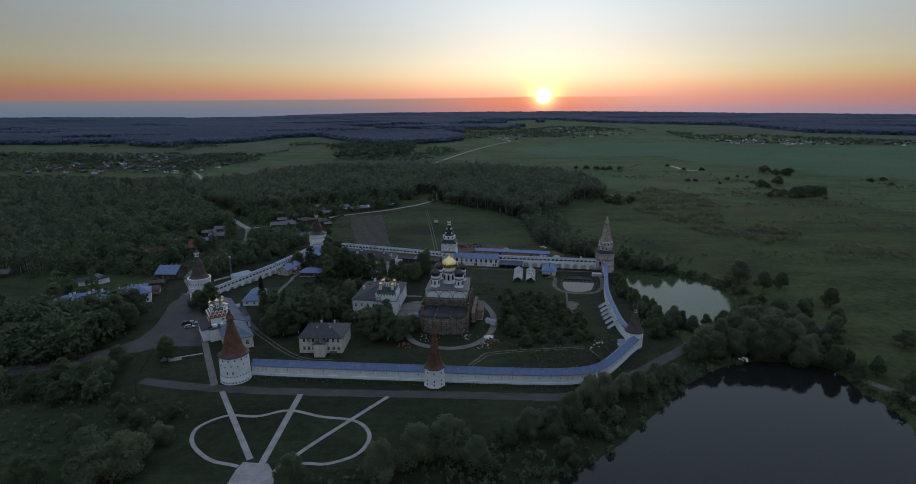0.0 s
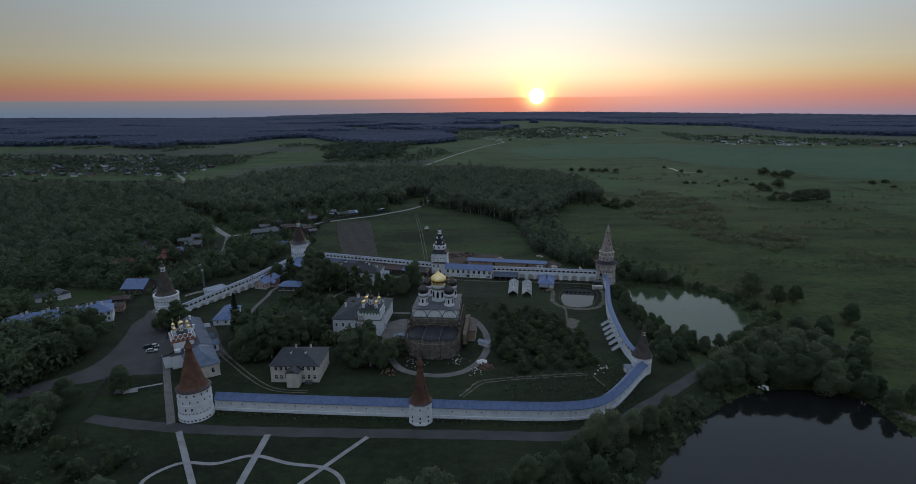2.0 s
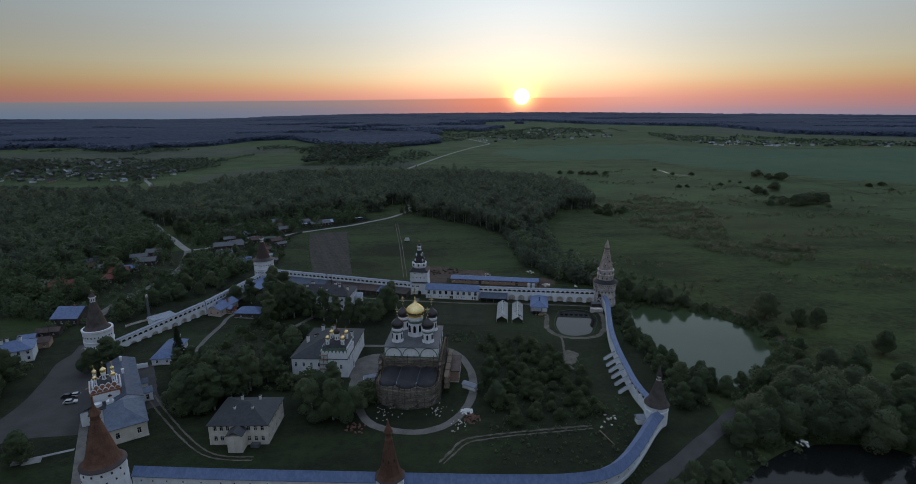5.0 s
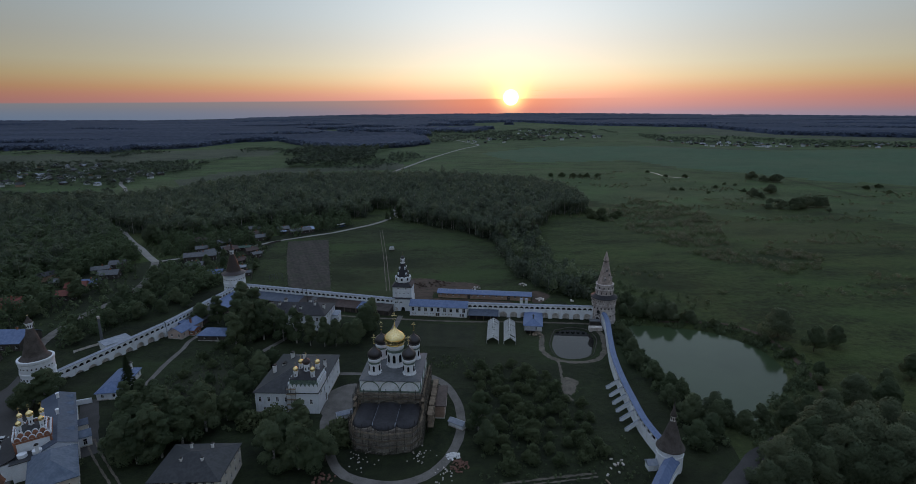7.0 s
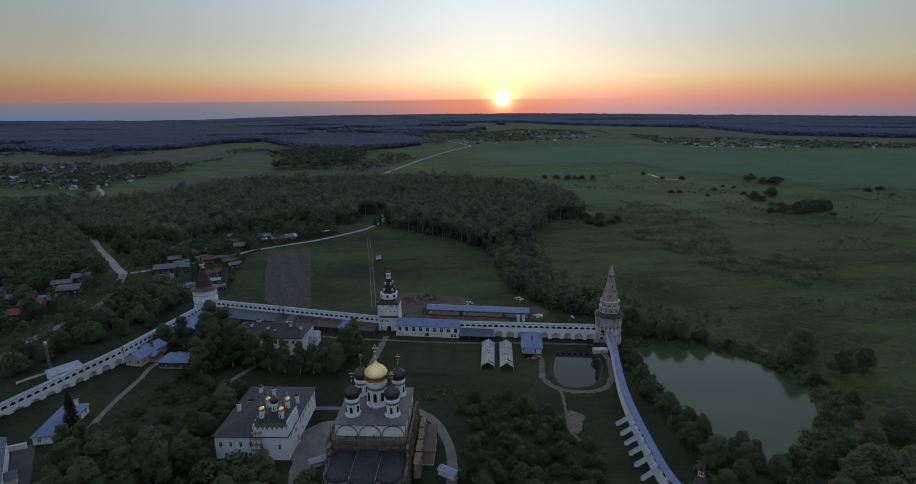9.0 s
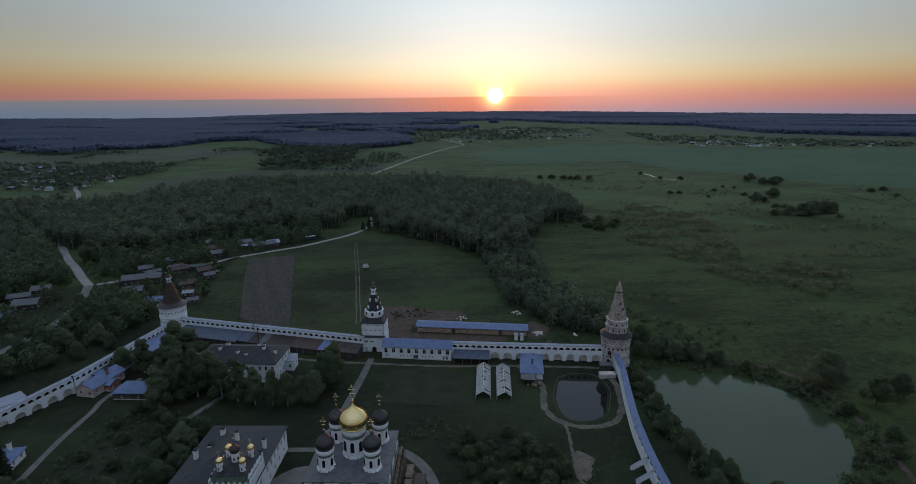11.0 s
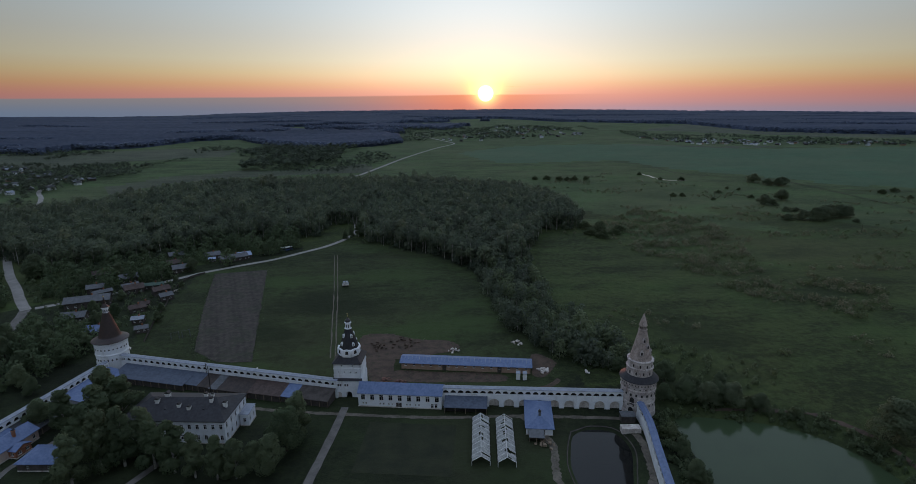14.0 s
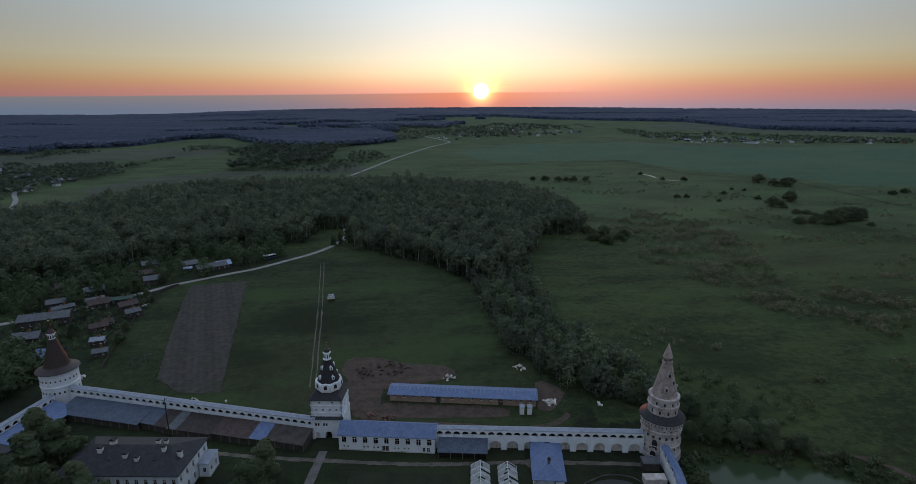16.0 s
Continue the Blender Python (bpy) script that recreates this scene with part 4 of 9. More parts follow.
# ================= towers =================
def slit(tower, x, z, r, ang, w=0.5, h=0.9, mat="inside_shade", arched=False, name="loophole"):
    """A dark block set in a round wall; its colour stands for the opening's shade."""
    bm = bmesh.new()
    if arched:
        pts = [(-w / 2, 0), (w / 2, 0), (w / 2, h * 0.65)] + [(w / 2 * math.cos(math.pi * i / 6), h * 0.65 + h * 0.35 * math.sin(math.pi * i / 6)) for i in range(1, 6)] + [(-w / 2, h * 0.65)]
        prism(bm, pts, -0.06, 0.25)
    else:
        box(bm, -w / 2, w / 2, -0.06, 0.25, 0, h)
    a = radians(ang)
    return part(name, bm, M[mat], tower, at=Matrix.Translation((r * math.cos(a), r * math.sin(a), z)) @ Matrix.Rotation(a + math.pi / 2, 4, "Z"))


def onion(bm, r, z, h, n=20, mat=0, cx=0, cy=0):
    """An onion dome with its point."""
    prof = [(0.72, 0), (0.88, 0.07), (1.0, 0.18), (1.0, 0.28), (0.90, 0.40), (0.68, 0.52), (0.42, 0.62), (0.22, 0.71), (0.11, 0.80), (0.05, 0.92), (0.03, 1.0)]
    return lathe(bm, [(r * a, z + h * b) for a, b in prof], n, cx, cy, mat=mat)


def cross(bm, z, h, cx=0.0, cy=0.0, mat=0):
    """An orb and a three-barred cross."""
    lathe(bm, [(0.02, z), (h * 0.07, z + h * 0.06), (h * 0.02, z + h * 0.13)], 8, cx, cy, mat=mat)
    t = h * 0.022
    box(bm, cx - t, cx + t, cy - t, cy + t, z, z + h, mat)
    for zz, wd in ((0.86, 0.10), (0.70, 0.22), (0.42, 0.13)):
        box(bm, cx - h * wd, cx + h * wd, cy - t, cy + t, z + h * zz - t, z + h * zz + t, mat)
    return bm


def south_corner_tower():
    t = thing("corner_tower", (-84.6, 188.8, 0), 0, "round whitewashed fortress tower with a brown shingled tent roof", "tower")
    bm = bmesh.new()
    lathe(bm, [(5.75, -1), (5.6, 1.2), (5.45, 2.0), (5.52, 2.06), (5.52, 2.2), (5.4, 2.26), (5.35, 5.8), (5.41, 5.85), (5.41, 5.98), (5.33, 6.04), (5.3, 8.3), (5.37, 8.35), (5.37, 8.48), (5.3, 8.54), (5.25, 10.4), (4.6, 10.4)], 48)
    part("wall", bm, M["whitewash"], t, smooth=False)
    bm = bmesh.new()
    lathe(bm, [(5.2, 10.3), (5.6, 10.32), (5.6, 10.46), (4.75, 11.05), (4.4, 11.05), (4.4, 10.3)], 48)
    part("eave", bm, M["dark_tent"], t, "dark weathered shingle skirt")
    bm = bmesh.new()
    lathe(bm, [(4.85, 10.95), (4.7, 11.15), (4.15, 12.0), (3.7, 13.1), (1.15, 22.6)], 16)
    part("roof", bm, M["brown_wood"], t)
    bm = bmesh.new()
    lathe(bm, [(1.35, 22.5), (1.3, 22.8), (1.1, 22.9), (1.1, 24.2), (1.55, 24.3), (1.45, 24.55), (0.55, 26.4), (0.12, 28.1)], 8)
    lant = part("lantern", bm, M["brown_wood"], t, "small eight-sided wooden lantern")
    bm = bmesh.new()
    rod(bm, (0, 0, 28.0), (0, 0, 29.2), 0.06)
    part("finial", bm, M["iron"], lant)
    for k, a in enumerate(range(195, 346, 25)):
        slit(t, 0, 9.0, 5.3, a, 0.45, 0.6)
        slit(t, 0, 6.7 + 0.25 * (k % 2), 5.32, a + 9, 0.4, 0.5)
    for a in range(190, 351, 12):
        slit(t, 0, 2.9, 5.42, a, 0.34, 0.34)
    for a in range(196, 346, 12):
        slit(t, 0, 0.55, 5.66, a, 0.5, 0.4)
    for a in (262, 284):
        slit(t, 0, 4.2, 5.38, a, 0.55, 0.8, arched=True, name="window_niche")
    return t


def middle_tower():
    t = thing("wall_tower", (-8.8, 184.2, 0), 0, "eight-sided whitewashed wall tower with a brown tent roof", "tower")
    bm = bmesh.new()
    lathe(bm, [(4.3, -1), (4.1, 0.8), (3.9, 1.0), (3.85, 3.6), (3.92, 3.66), (3.92, 3.82), (3.85, 3.88), (3.82, 5.5), (3.89, 5.56), (3.89, 5.7), (3.82, 5.76), (3.8, 7.2), (3.2, 7.2)], 8, turn=22.5)
    part("wall", bm, M["whitewash"], t)
    bm = bmesh.new()
    lathe(bm, [(3.6, 7.1), (4.15, 7.13), (4.15, 7.27), (3.6, 7.6), (3.3, 7.6), (3.3, 7.1)], 8, turn=22.5)
    part("eave", bm, M["dark_tent"], t, "dark weathered shingle skirt")
    bm = bmesh.new()
    lathe(bm, [(3.7, 7.52), (3.55, 7.68), (3.0, 8.5), (2.6, 9.6), (0.95, 18.0)], 8, turn=22.5)
    part("roof", bm, M["brown_wood"], t)
    bm = bmesh.new()
    lathe(bm, [(1.1, 17.9), (1.05, 18.2), (0.85, 18.3), (0.85, 19.9), (1.25, 20.1), (1.1, 20.4), (0.35, 22.2), (0.05, 24.0)], 8, turn=22.5)
    part("lantern", bm, M["brown_wood"], t, "slim wooden lantern with a spike")
    for z, r in ((5.2, 3.6), (2.2, 3.62), (0.7, 3.8)):
        for a in (225, 270, 315):
            slit(t, 0, z, r * 0.93 + 0.18, a, 0.5, 0.7)
    for a, z, r in ((270, 12.0, 2.0), (270, 15.2, 1.3), (225, 12.0, 2.0), (315, 12, 2.0)):
        slit(t, 0, z, r - 0.1, a, 0.35, 0.8)
    return t


def east_tower():
    t = thing("corner_tower", (75.4, 217.0, -2.2), 0, "stout whitewashed corner tower with a dark wooden tent roof", "tower")
    bm = bmesh.new()
    lathe(bm, [(4.6, -1), (4.3, 2), (4.15, 2.2), (4.1, 7.0), (4.3, 7.1), (4.3, 7.4), (4.1, 7.5), (4.1, 9.2), (3.4, 9.2)], 12, turn=10)
    part("wall", bm, M["whitewash"], t)
    bm = bmesh.new()
    lathe(bm, [(3.8, 9.1), (4.45, 9.0), (4.45, 9.2), (3.5, 10.4), (2.9, 11.6), (0.85, 17.5)], 24)
    part("roof", bm, M["grey_wood"], t)
    bm = bmesh.new()
    lathe(bm, [(0.95, 17.4), (0.8, 17.6), (0.8, 18.8), (1.0, 18.9), (0.3, 18.95)], 8)
    lant = part("lantern", bm, M["old_white"], t, "small pale lantern")
    bm = bmesh.new()
    lathe(bm, [(1.1, 18.9), (1.0, 19.1), (0.5, 20.6), (0.1, 22.6), (0.06, 24.6)], 8)
    part("spire", bm, M["grey_wood"], lant)
    for a in (200, 245, 290, 335):
        slit(t, 0, 17.7, 0.74, a, 0.34, 0.9, arched=True, name="window_niche")
    for a in (190, 235, 280, 325):
        for z in (3.2, 5.0, 8.0):
            slit(t, 0, z, 3.88, a, 0.4, 0.6)
    bm = bmesh.new()
    box(bm, -7.2, -4.4, -1.6, 1.2, 0, 4.2)
    porch = part("porch", bm, M["whitewash"], t)
    bm = bmesh.new()
    prism_x(bm, [(-2.0, 4.2), (-0.2, 5.4), (1.6, 4.2)], -7.6, -4.2)
    part("porch_roof", bm, M["pale_roof"], porch)
    t.scale = (0.9, 0.9, 1.0)
    return t


def north_tower():
    t = thing("corner_tower", (92.6, 330.6, 0), 0, "tall weathered white fortress tower with a tiered stone tent", "tower")
    bm = bmesh.new()
    lathe(bm, [(6.5, -1.5), (6.3, 1.0), (6.1, 1.2), (6.0, 4.0), (6.15, 4.1), (6.15, 4.3), (5.95, 4.4), (5.9, 8.2), (6.15, 8.35), (6.15, 8.6), (5.95, 8.7), (6.15, 10.0), (6.3, 10.2), (6.3, 11.6), (5.0, 11.6)], 48)
    part("wall", bm, M["old_wall"], t)
    bm = bmesh.new()
    lathe(bm, [(6.55, 11.5), (6.75, 11.6), (6.7, 11.8), (4.6, 13.2), (4.2, 13.2), (4.2, 11.5)], 48)
    part("eave", bm, M["black_roof"], t, "dark sheet-metal skirt roof")
    bm = bmesh.new()
    lathe(bm, [(4.45, 13.0), (4.45, 15.4), (4.7, 15.5), (4.7, 15.9), (4.3, 16.0), (4.25, 17.9), (4.6, 18.0), (4.6, 18.4), (3.8, 18.5)], 32)
    part("drum", bm, M["old_wall"], t)
    bm = bmesh.new()
    lathe(bm, [(3.95, 18.4), (3.7, 18.9), (1.35, 28.6)], 16)
    part("tent", bm, M["stone_tent"], t, "grey-brown stone tent roof")
    bm = bmesh.new()
    lathe(bm, [(1.5, 28.5), (1.6, 28.7), (1.25, 28.9), (1.2, 30.0), (1.5, 30.1), (1.4, 30.35), (0.1, 34.2)], 12)
    part("lantern", bm, M["stone_tent"], t)
    for a in range(200, 361, 32):
        slit(t, 0, 13.7, 4.4, a, 0.55, 1.1, arched=True, name="window_niche")
        slit(t, 0, 16.3, 4.25, a + 16, 0.5, 1.0, arched=True, name="window_niche")
        slit(t, 0, 28.98, 1.15, a, 0.35, 0.8, arched=True, name="window_niche")
    for k, a in enumerate(range(180, 361, 18)):
        slit(t, 0, 9.2, 6.0, a, 0.5, 0.5)
        slit(t, 0, 6.6, 5.92, a + 7, 0.6, 0.8)
        slit(t, 0, 3.0, 6.0, a, 0.45, 0.6)
    slit(t, 0, 3.6, 6.02, 228, 1.5, 2.6, arched=True, name="doorway")
    slit(t, 0, 0.0, 6.12, 226, 1.7, 2.6, arched=True, name="doorway")
    for k, a in enumerate(range(186, 356, 10)):
        slit(t, 0, 10.45, 6.26, a, 0.3, 0.5)
    for a, z in ((250, 20.5), (290, 22.5), (320, 20.5), (265, 24.6)):
        r = 3.7 - (z - 18.9) * 0.242
        bm = bmesh.new()
        prism(bm, [(-0.55, 0), (0.55, 0), (0.55, 1.2), (0, 1.9), (-0.55, 1.2)], -0.25, 0.7)
        rr = radians(a)
        d = part("dormer", bm, M["old_wall"], t, at=Matrix.Translation((r * math.cos(rr), r * math.sin(rr), z)) @ Matrix.Rotation(rr + math.pi / 2, 4, "Z"))
        bm = bmesh.new()
        box(bm, -0.28, 0.28, -0.3, -0.2, 0.2, 1.15)
        part("opening", bm, M["inside_shade"], d)
    t.scale = (0.95, 0.95, 1.0)
    return t


def gate_tower():
    t = thing("gate_tower", (-5.8, 352.9, 0), -8, "square white gate tower with a black tiered tent roof", "tower")
    bm = bmesh.new()
    arch_bay(bm, -4.6, 4.6, -0.5, 6.4, -4.8, 4.6, 0.4, 0.95, -0.5, 1.2, 0.95, 10)
    part("gate_block", weld(bm), M["whitewash"], t)
    # dark panel across the archway paints the passage's shade
    bm = bmesh.new()
    box(bm, -0.55, 1.35, -3.0, -2.8, -0.5, 2.15)
    part("gate", bm, M["inside_shade"], t, "dark panel standing for shade in the gateway")
    # blind arch as a proud block; darker colour paints the recess shade
    bm = bmesh.new()
    prism(bm, [(-3.75, -0.3), (-2.05, -0.3)] + [(-2.9 + 0.85 * math.cos(math.pi * k / 8), 1.2 + 0.8 * math.sin(math.pi * k / 8)) for k in range(9)], -4.84, -4.6)
    part("blind_arch", bm, M["old_white"], t, "blind arch with recess shade in its darker colour")
    # loopholes are dark blocks, shade given by colour
    for x in (-3.1, -2.35, -0.8, -0.05):
        bm = bmesh.new()
        box(bm, x - 0.25, x + 0.25, -4.86, -4.7, 4.2, 5.0)
        part("loophole", bm, M["inside_shade"], t)
    bm = bmesh.new()
    prism_x(bm, [(-5.2, 6.4), (-4.4, 7.1), (-4.4, 6.4)], -4.8, 4.8)
    part("eave", bm, M["black_roof"], t)
    bm = bmesh.new()
    holes = [(x, z, 0.55, 0.7) for x in (1.5, 3.4, 5.4, 7.3) for z in (8.9,)] + [(x, 11.3, 0.6, 0.7) for x in (2.6, 6.2)]
    for k in range(4):
        sub = bmesh.new()
        pierced(sub, 8.8, 6.4, 12.8, 0.0, 0.7, holes)
        sub.transform(Matrix.Rotation(math.pi / 2 * k, 4, "Z") @ Matrix.Translation((-4.4, -4.4, 0)))
        me = bpy.data.meshes.new("side")
        sub.to_mesh(me)
        sub.free()
        bm.from_mesh(me)
        bpy.data.meshes.remove(me)
    part("wall", bm, M["whitewash"], t)
    # dark block fills the tower so its windows show painted shade
    bm = bmesh.new()
    box(bm, -3.6, 3.6, -3.6, 3.6, 6.5, 12.6)
    part("core", bm, M["inside_shade"], t)
    for z, o in ((8.2, 0.12), (10.6, 0.14), (12.5, 0.30)):
        bm = bmesh.new()
        box(bm, -4.4 - o, 4.4 + o, -4.4 - o, 4.4 + o, z, z + 0.28)
        part("cornice", bm, M["whitewash"], t)
    bm = bmesh.new()
    lathe(bm, [(6.85, 12.55), (6.95, 12.75), (5.2, 13.85), (4.6, 14.45), (4.3, 14.45)], 4, turn=45)
    part("skirt_roof", bm, M["black_roof"], t, "dark sheet-metal skirt roof")
    bm = bmesh.new()
    lathe(bm, [(3.55, 14.15), (3.5, 16.85), (3.7, 16.95), (3.4, 17.15)], 8, turn=22.5)
    drum = part("drum", bm, M["whitewash"], t)
    for k in range(8):
        bm = bmesh.new()
        arc = [(-1.35, 0), (1.35, 0)] + [(1.35 * math.cos(math.pi * i / 8), 0.9 + 1.35 * math.sin(math.pi * i / 8)) for i in range(9)]
        prism(bm, arc, -0.3, 0.2)
        a = math.pi / 4 * k
        g = part("gablet", bm, M["whitewash"], drum, at=Matrix.Translation((3.35 * math.cos(a), 3.35 * math.sin(a), 15.15)) @ Matrix.Rotation(a + math.pi / 2, 4, "Z"))
        slit(t, 0, 15.55, 3.62, 45 * k, 0.9, 1.3, arched=True, name="window_niche")
    bm = bmesh.new()
    lathe(bm, [(3.35, 16.75), (3.0, 17.85), (1.0, 23.95)], 8, turn=22.5)
    part("tent", bm, M["black_roof"], t, "steep black metal tent roof")
    for z, r in ((18.15, 2.75), (20.95, 1.9)):
        for k in range(8):
            bm = bmesh.new()
            prism(bm, [(-0.38, 0), (0.38, 0), (0.38, 0.9), (0, 1.4), (-0.38, 0.9)], -0.2, 0.5)
            box(bm, -0.16, 0.16, -0.25, -0.15, 0.2, 0.85, 1)
            a = math.pi / 4 * k
            if (k + int(z)) % 2:
                part("dormer", mesh_of("dormer", bm, [M["whitewash"], M["inside_shade"]]), None, t, at=Matrix.Translation((r * math.cos(a), r * math.sin(a), z)) @ Matrix.Rotation(a + math.pi / 2, 4, "Z"))
            else:
                bm.free()
    bm = bmesh.new()
    lathe(bm, [(1.05, 23.85), (1.2, 24.05), (0.95, 24.25), (0.9, 25.95), (1.2, 26.15), (1.0, 26.35)], 12)
    lant = part("lantern", bm, M["whitewash"], t)
    for k in range(8):
        slit(t, 0, 24.45, 0.88, 45 * k + 22, 0.3, 1.2, arched=True, name="window_niche")
    bm = bmesh.new()
    onion(bm, 0.95, 26.25, 2.0)
    part("dome", bm, M["black_dome"], t, smooth=True)
    bm = bmesh.new()
    cross(bm, 28.15, 1.5)
    part("cross", bm, M["gold"], t)
    t.scale = (1.08, 1.08, 1.01)
    return t


def tent_tower(x, y, label, wall_h, r, cone_mat, lantern_z, tip, over=0.75):
    t = thing("corner_tower", (x, y, 0), 0, label, "tower")
    bm = bmesh.new()
    lathe(bm, [(r + 0.3, -1.5), (r + 0.1, 1.0), (r, 1.2), (r - 0.1, wall_h * 0.55), (r + 0.08, wall_h * 0.57), (r + 0.08, wall_h * 0.6), (r - 0.1, wall_h * 0.62), (r, wall_h * 0.9), (r + 0.2, wall_h * 0.93), (r + 0.2, wall_h), (r - 1.6, wall_h)], 48)
    part("wall", bm, M["whitewash"], t)
    bm = bmesh.new()
    top = lantern_z
    lathe(bm, [(r + over - 0.5, wall_h - 0.1), (r + over, wall_h - 0.15), (r + over, wall_h), (r * 0.70, wall_h + 1.2), (r * 0.66, wall_h + 1.7), (1.15, top)], 40)
    part("roof", bm, M[cone_mat], t)
    bm = bmesh.new()
    lathe(bm, [(1.1, top - 0.2), (1.1, top + 1.9), (1.45, top + 2.0), (1.4, top + 2.2)], 12)
    part("lantern", bm, M["whitewash"], t)
    bm = bmesh.new()
    lathe(bm, [(1.4, top + 2.2), (0.5, top + 3.6), (0.08, tip - 0.6), (0.06, tip)], 12)
    part("spire", bm, M[cone_mat], t)
    bm = bmesh.new()
    lathe(bm, [(0.05, tip - 0.9), (0.28, tip - 0.65), (0.05, tip - 0.4)], 8)
    part("finial", bm, M["gold"], t)
    for k in range(10):
        slit(t, 0, top + 0.3, 1.06, 36 * k, 0.35, 1.1, arched=True, name="window_niche")
    for a in range(190, 361, 14):
        slit(t, 0, wall_h * 0.75, r - 0.08, a, 0.45, 0.6)
        slit(t, 0, wall_h * 0.4, r - 0.08, a + 6, 0.5, 0.7)
    return t


south_corner_tower()
middle_tower()
east_tower()
north_tower()
gate_tower()
tent_tower(-101.2, 381.4, "round white tower with dark red-brown metal tent roof", 12.4, 5.8, "dark_tent", 23.2, 30.4)
tent_tower(-138.4, 277.8, "round white tower with grey weathered wooden tent roof", 12.2, 5.6, "grey_wood", 23.6, 29.2, over=-0.55)

# ================= trees =================
def leaf_cloud(rng, lobes, count, size, squash=0.85, loose=0.32, lift=0.25, under=-0.75, up=None):
    """Small leaf sprays, each one bent quad, over the skins of several lobes."""
    verts, faces, normals = [], [], []
    weight = [r * r for *_, r in lobes]
    core = sum((Vector(lobe[:3]) * lobe[3] for lobe in lobes), Vector()) / sum(lobe[3] for lobe in lobes)
    for _ in range(count):
        cx, cy, cz, r = rng.choices(lobes, weight)[0]
        while True:
            v = Vector((rng.gauss(0, 1), rng.gauss(0, 1), rng.gauss(0, 1)))
            if v.length > 0.1:
                v.normalize()
                if v.z > under:
                    break
        k = 1.14 - 0.46 * rng.random() ** 1.6
        c = Vector((cx, cy, cz)) + Vector((v.x * r * k, v.y * r * k, v.z * r * k * squash))
        n = (v + Vector((rng.gauss(0, loose), rng.gauss(0, loose), rng.gauss(0, loose) + lift))).normalized()
        a = n.orthogonal().normalized()
        a = Matrix.Rotation(rng.uniform(0, 6.28), 3, n) @ a
        b = n.cross(a)
        s = size * rng.uniform(0.6, 1.35)
        i = len(verts)
        verts += [tuple(c - a * s - b * s * 0.5), tuple(c - b * s * 0.75 - n * s * 0.15), tuple(c + a * s - b * s * 0.3), tuple(c + a * s * 0.5 + b * s * 0.8 - n * s * 0.2), tuple(c - a * s * 0.6 + b * s * 0.6)]
        faces += [(i, i + 1, i + 2, i + 3, i + 4)]
        # a spray is lit by the way its part of the crown faces
        out = (c - core).normalized()
        soft = (v * 0.5 + out * 0.5 + n * 0.22 + Vector((0, 0, 0.25 + 0.5 * lift if up is None else up))).normalized()
        normals += [tuple(soft)] * 5
    return verts, faces, normals


def broadleaf(seed, h, spread, sprays, size, low=0.22, billow=False):
    """Meshes of a trunk with limbs and of a crown, one metre-true tree."""
    rng = random.Random(seed)
    bm = bmesh.new()
    rod(bm, (0, 0, -0.6), (rng.uniform(-.2, .2), rng.uniform(-.2, .2), h * 0.45), h * 0.022, 7, h * 0.013)
    lobes = []
    n = rng.randint(9, 13)
    for i in range(n):
        a = i * 2.4 + rng.uniform(-0.4, 0.4)
        f = (i + 0.5) / n
        z = h * (low + 0.1 + (0.80 - low) * f)
        d = spread * math.sin(math.pi * min(0.97, 0.30 + 0.62 * f)) * rng.uniform(0.45, 0.80) * (1.0 - 0.55 * f)
        r = spread * rng.uniform(0.36, 0.54) * (1.05 - 0.4 * f)
        lobes.append((d * math.cos(a), d * math.sin(a), z, r))
        if i % 2 == 0:
            rod(bm, (0, 0, h * (0.15 + 0.28 * f)), (d * 0.8 * math.cos(a), d * 0.8 * math.sin(a), z - r * 0.3), h * 0.009, 5, h * 0.004)
    lobes.append((0, 0, h * 0.55, spread * 0.55))
    if billow:
        # many small round heads over the big ones
        for _ in range(48):
            cx, cy, cz, r = rng.choice(lobes[:n])
            a, e = rng.uniform(0, 6.283), rng.uniform(-0.2, 1.3)
            lobes.append((cx + r * 0.8 * math.cos(a) * math.cos(e), cy + r * 0.8 * math.sin(a) * math.cos(e), cz + r * 0.7 * math.sin(e), spread * rng.uniform(0.12, 0.26)))
    return bm, *leaf_cloud(rng, lobes, sprays, size, loose=0.45)


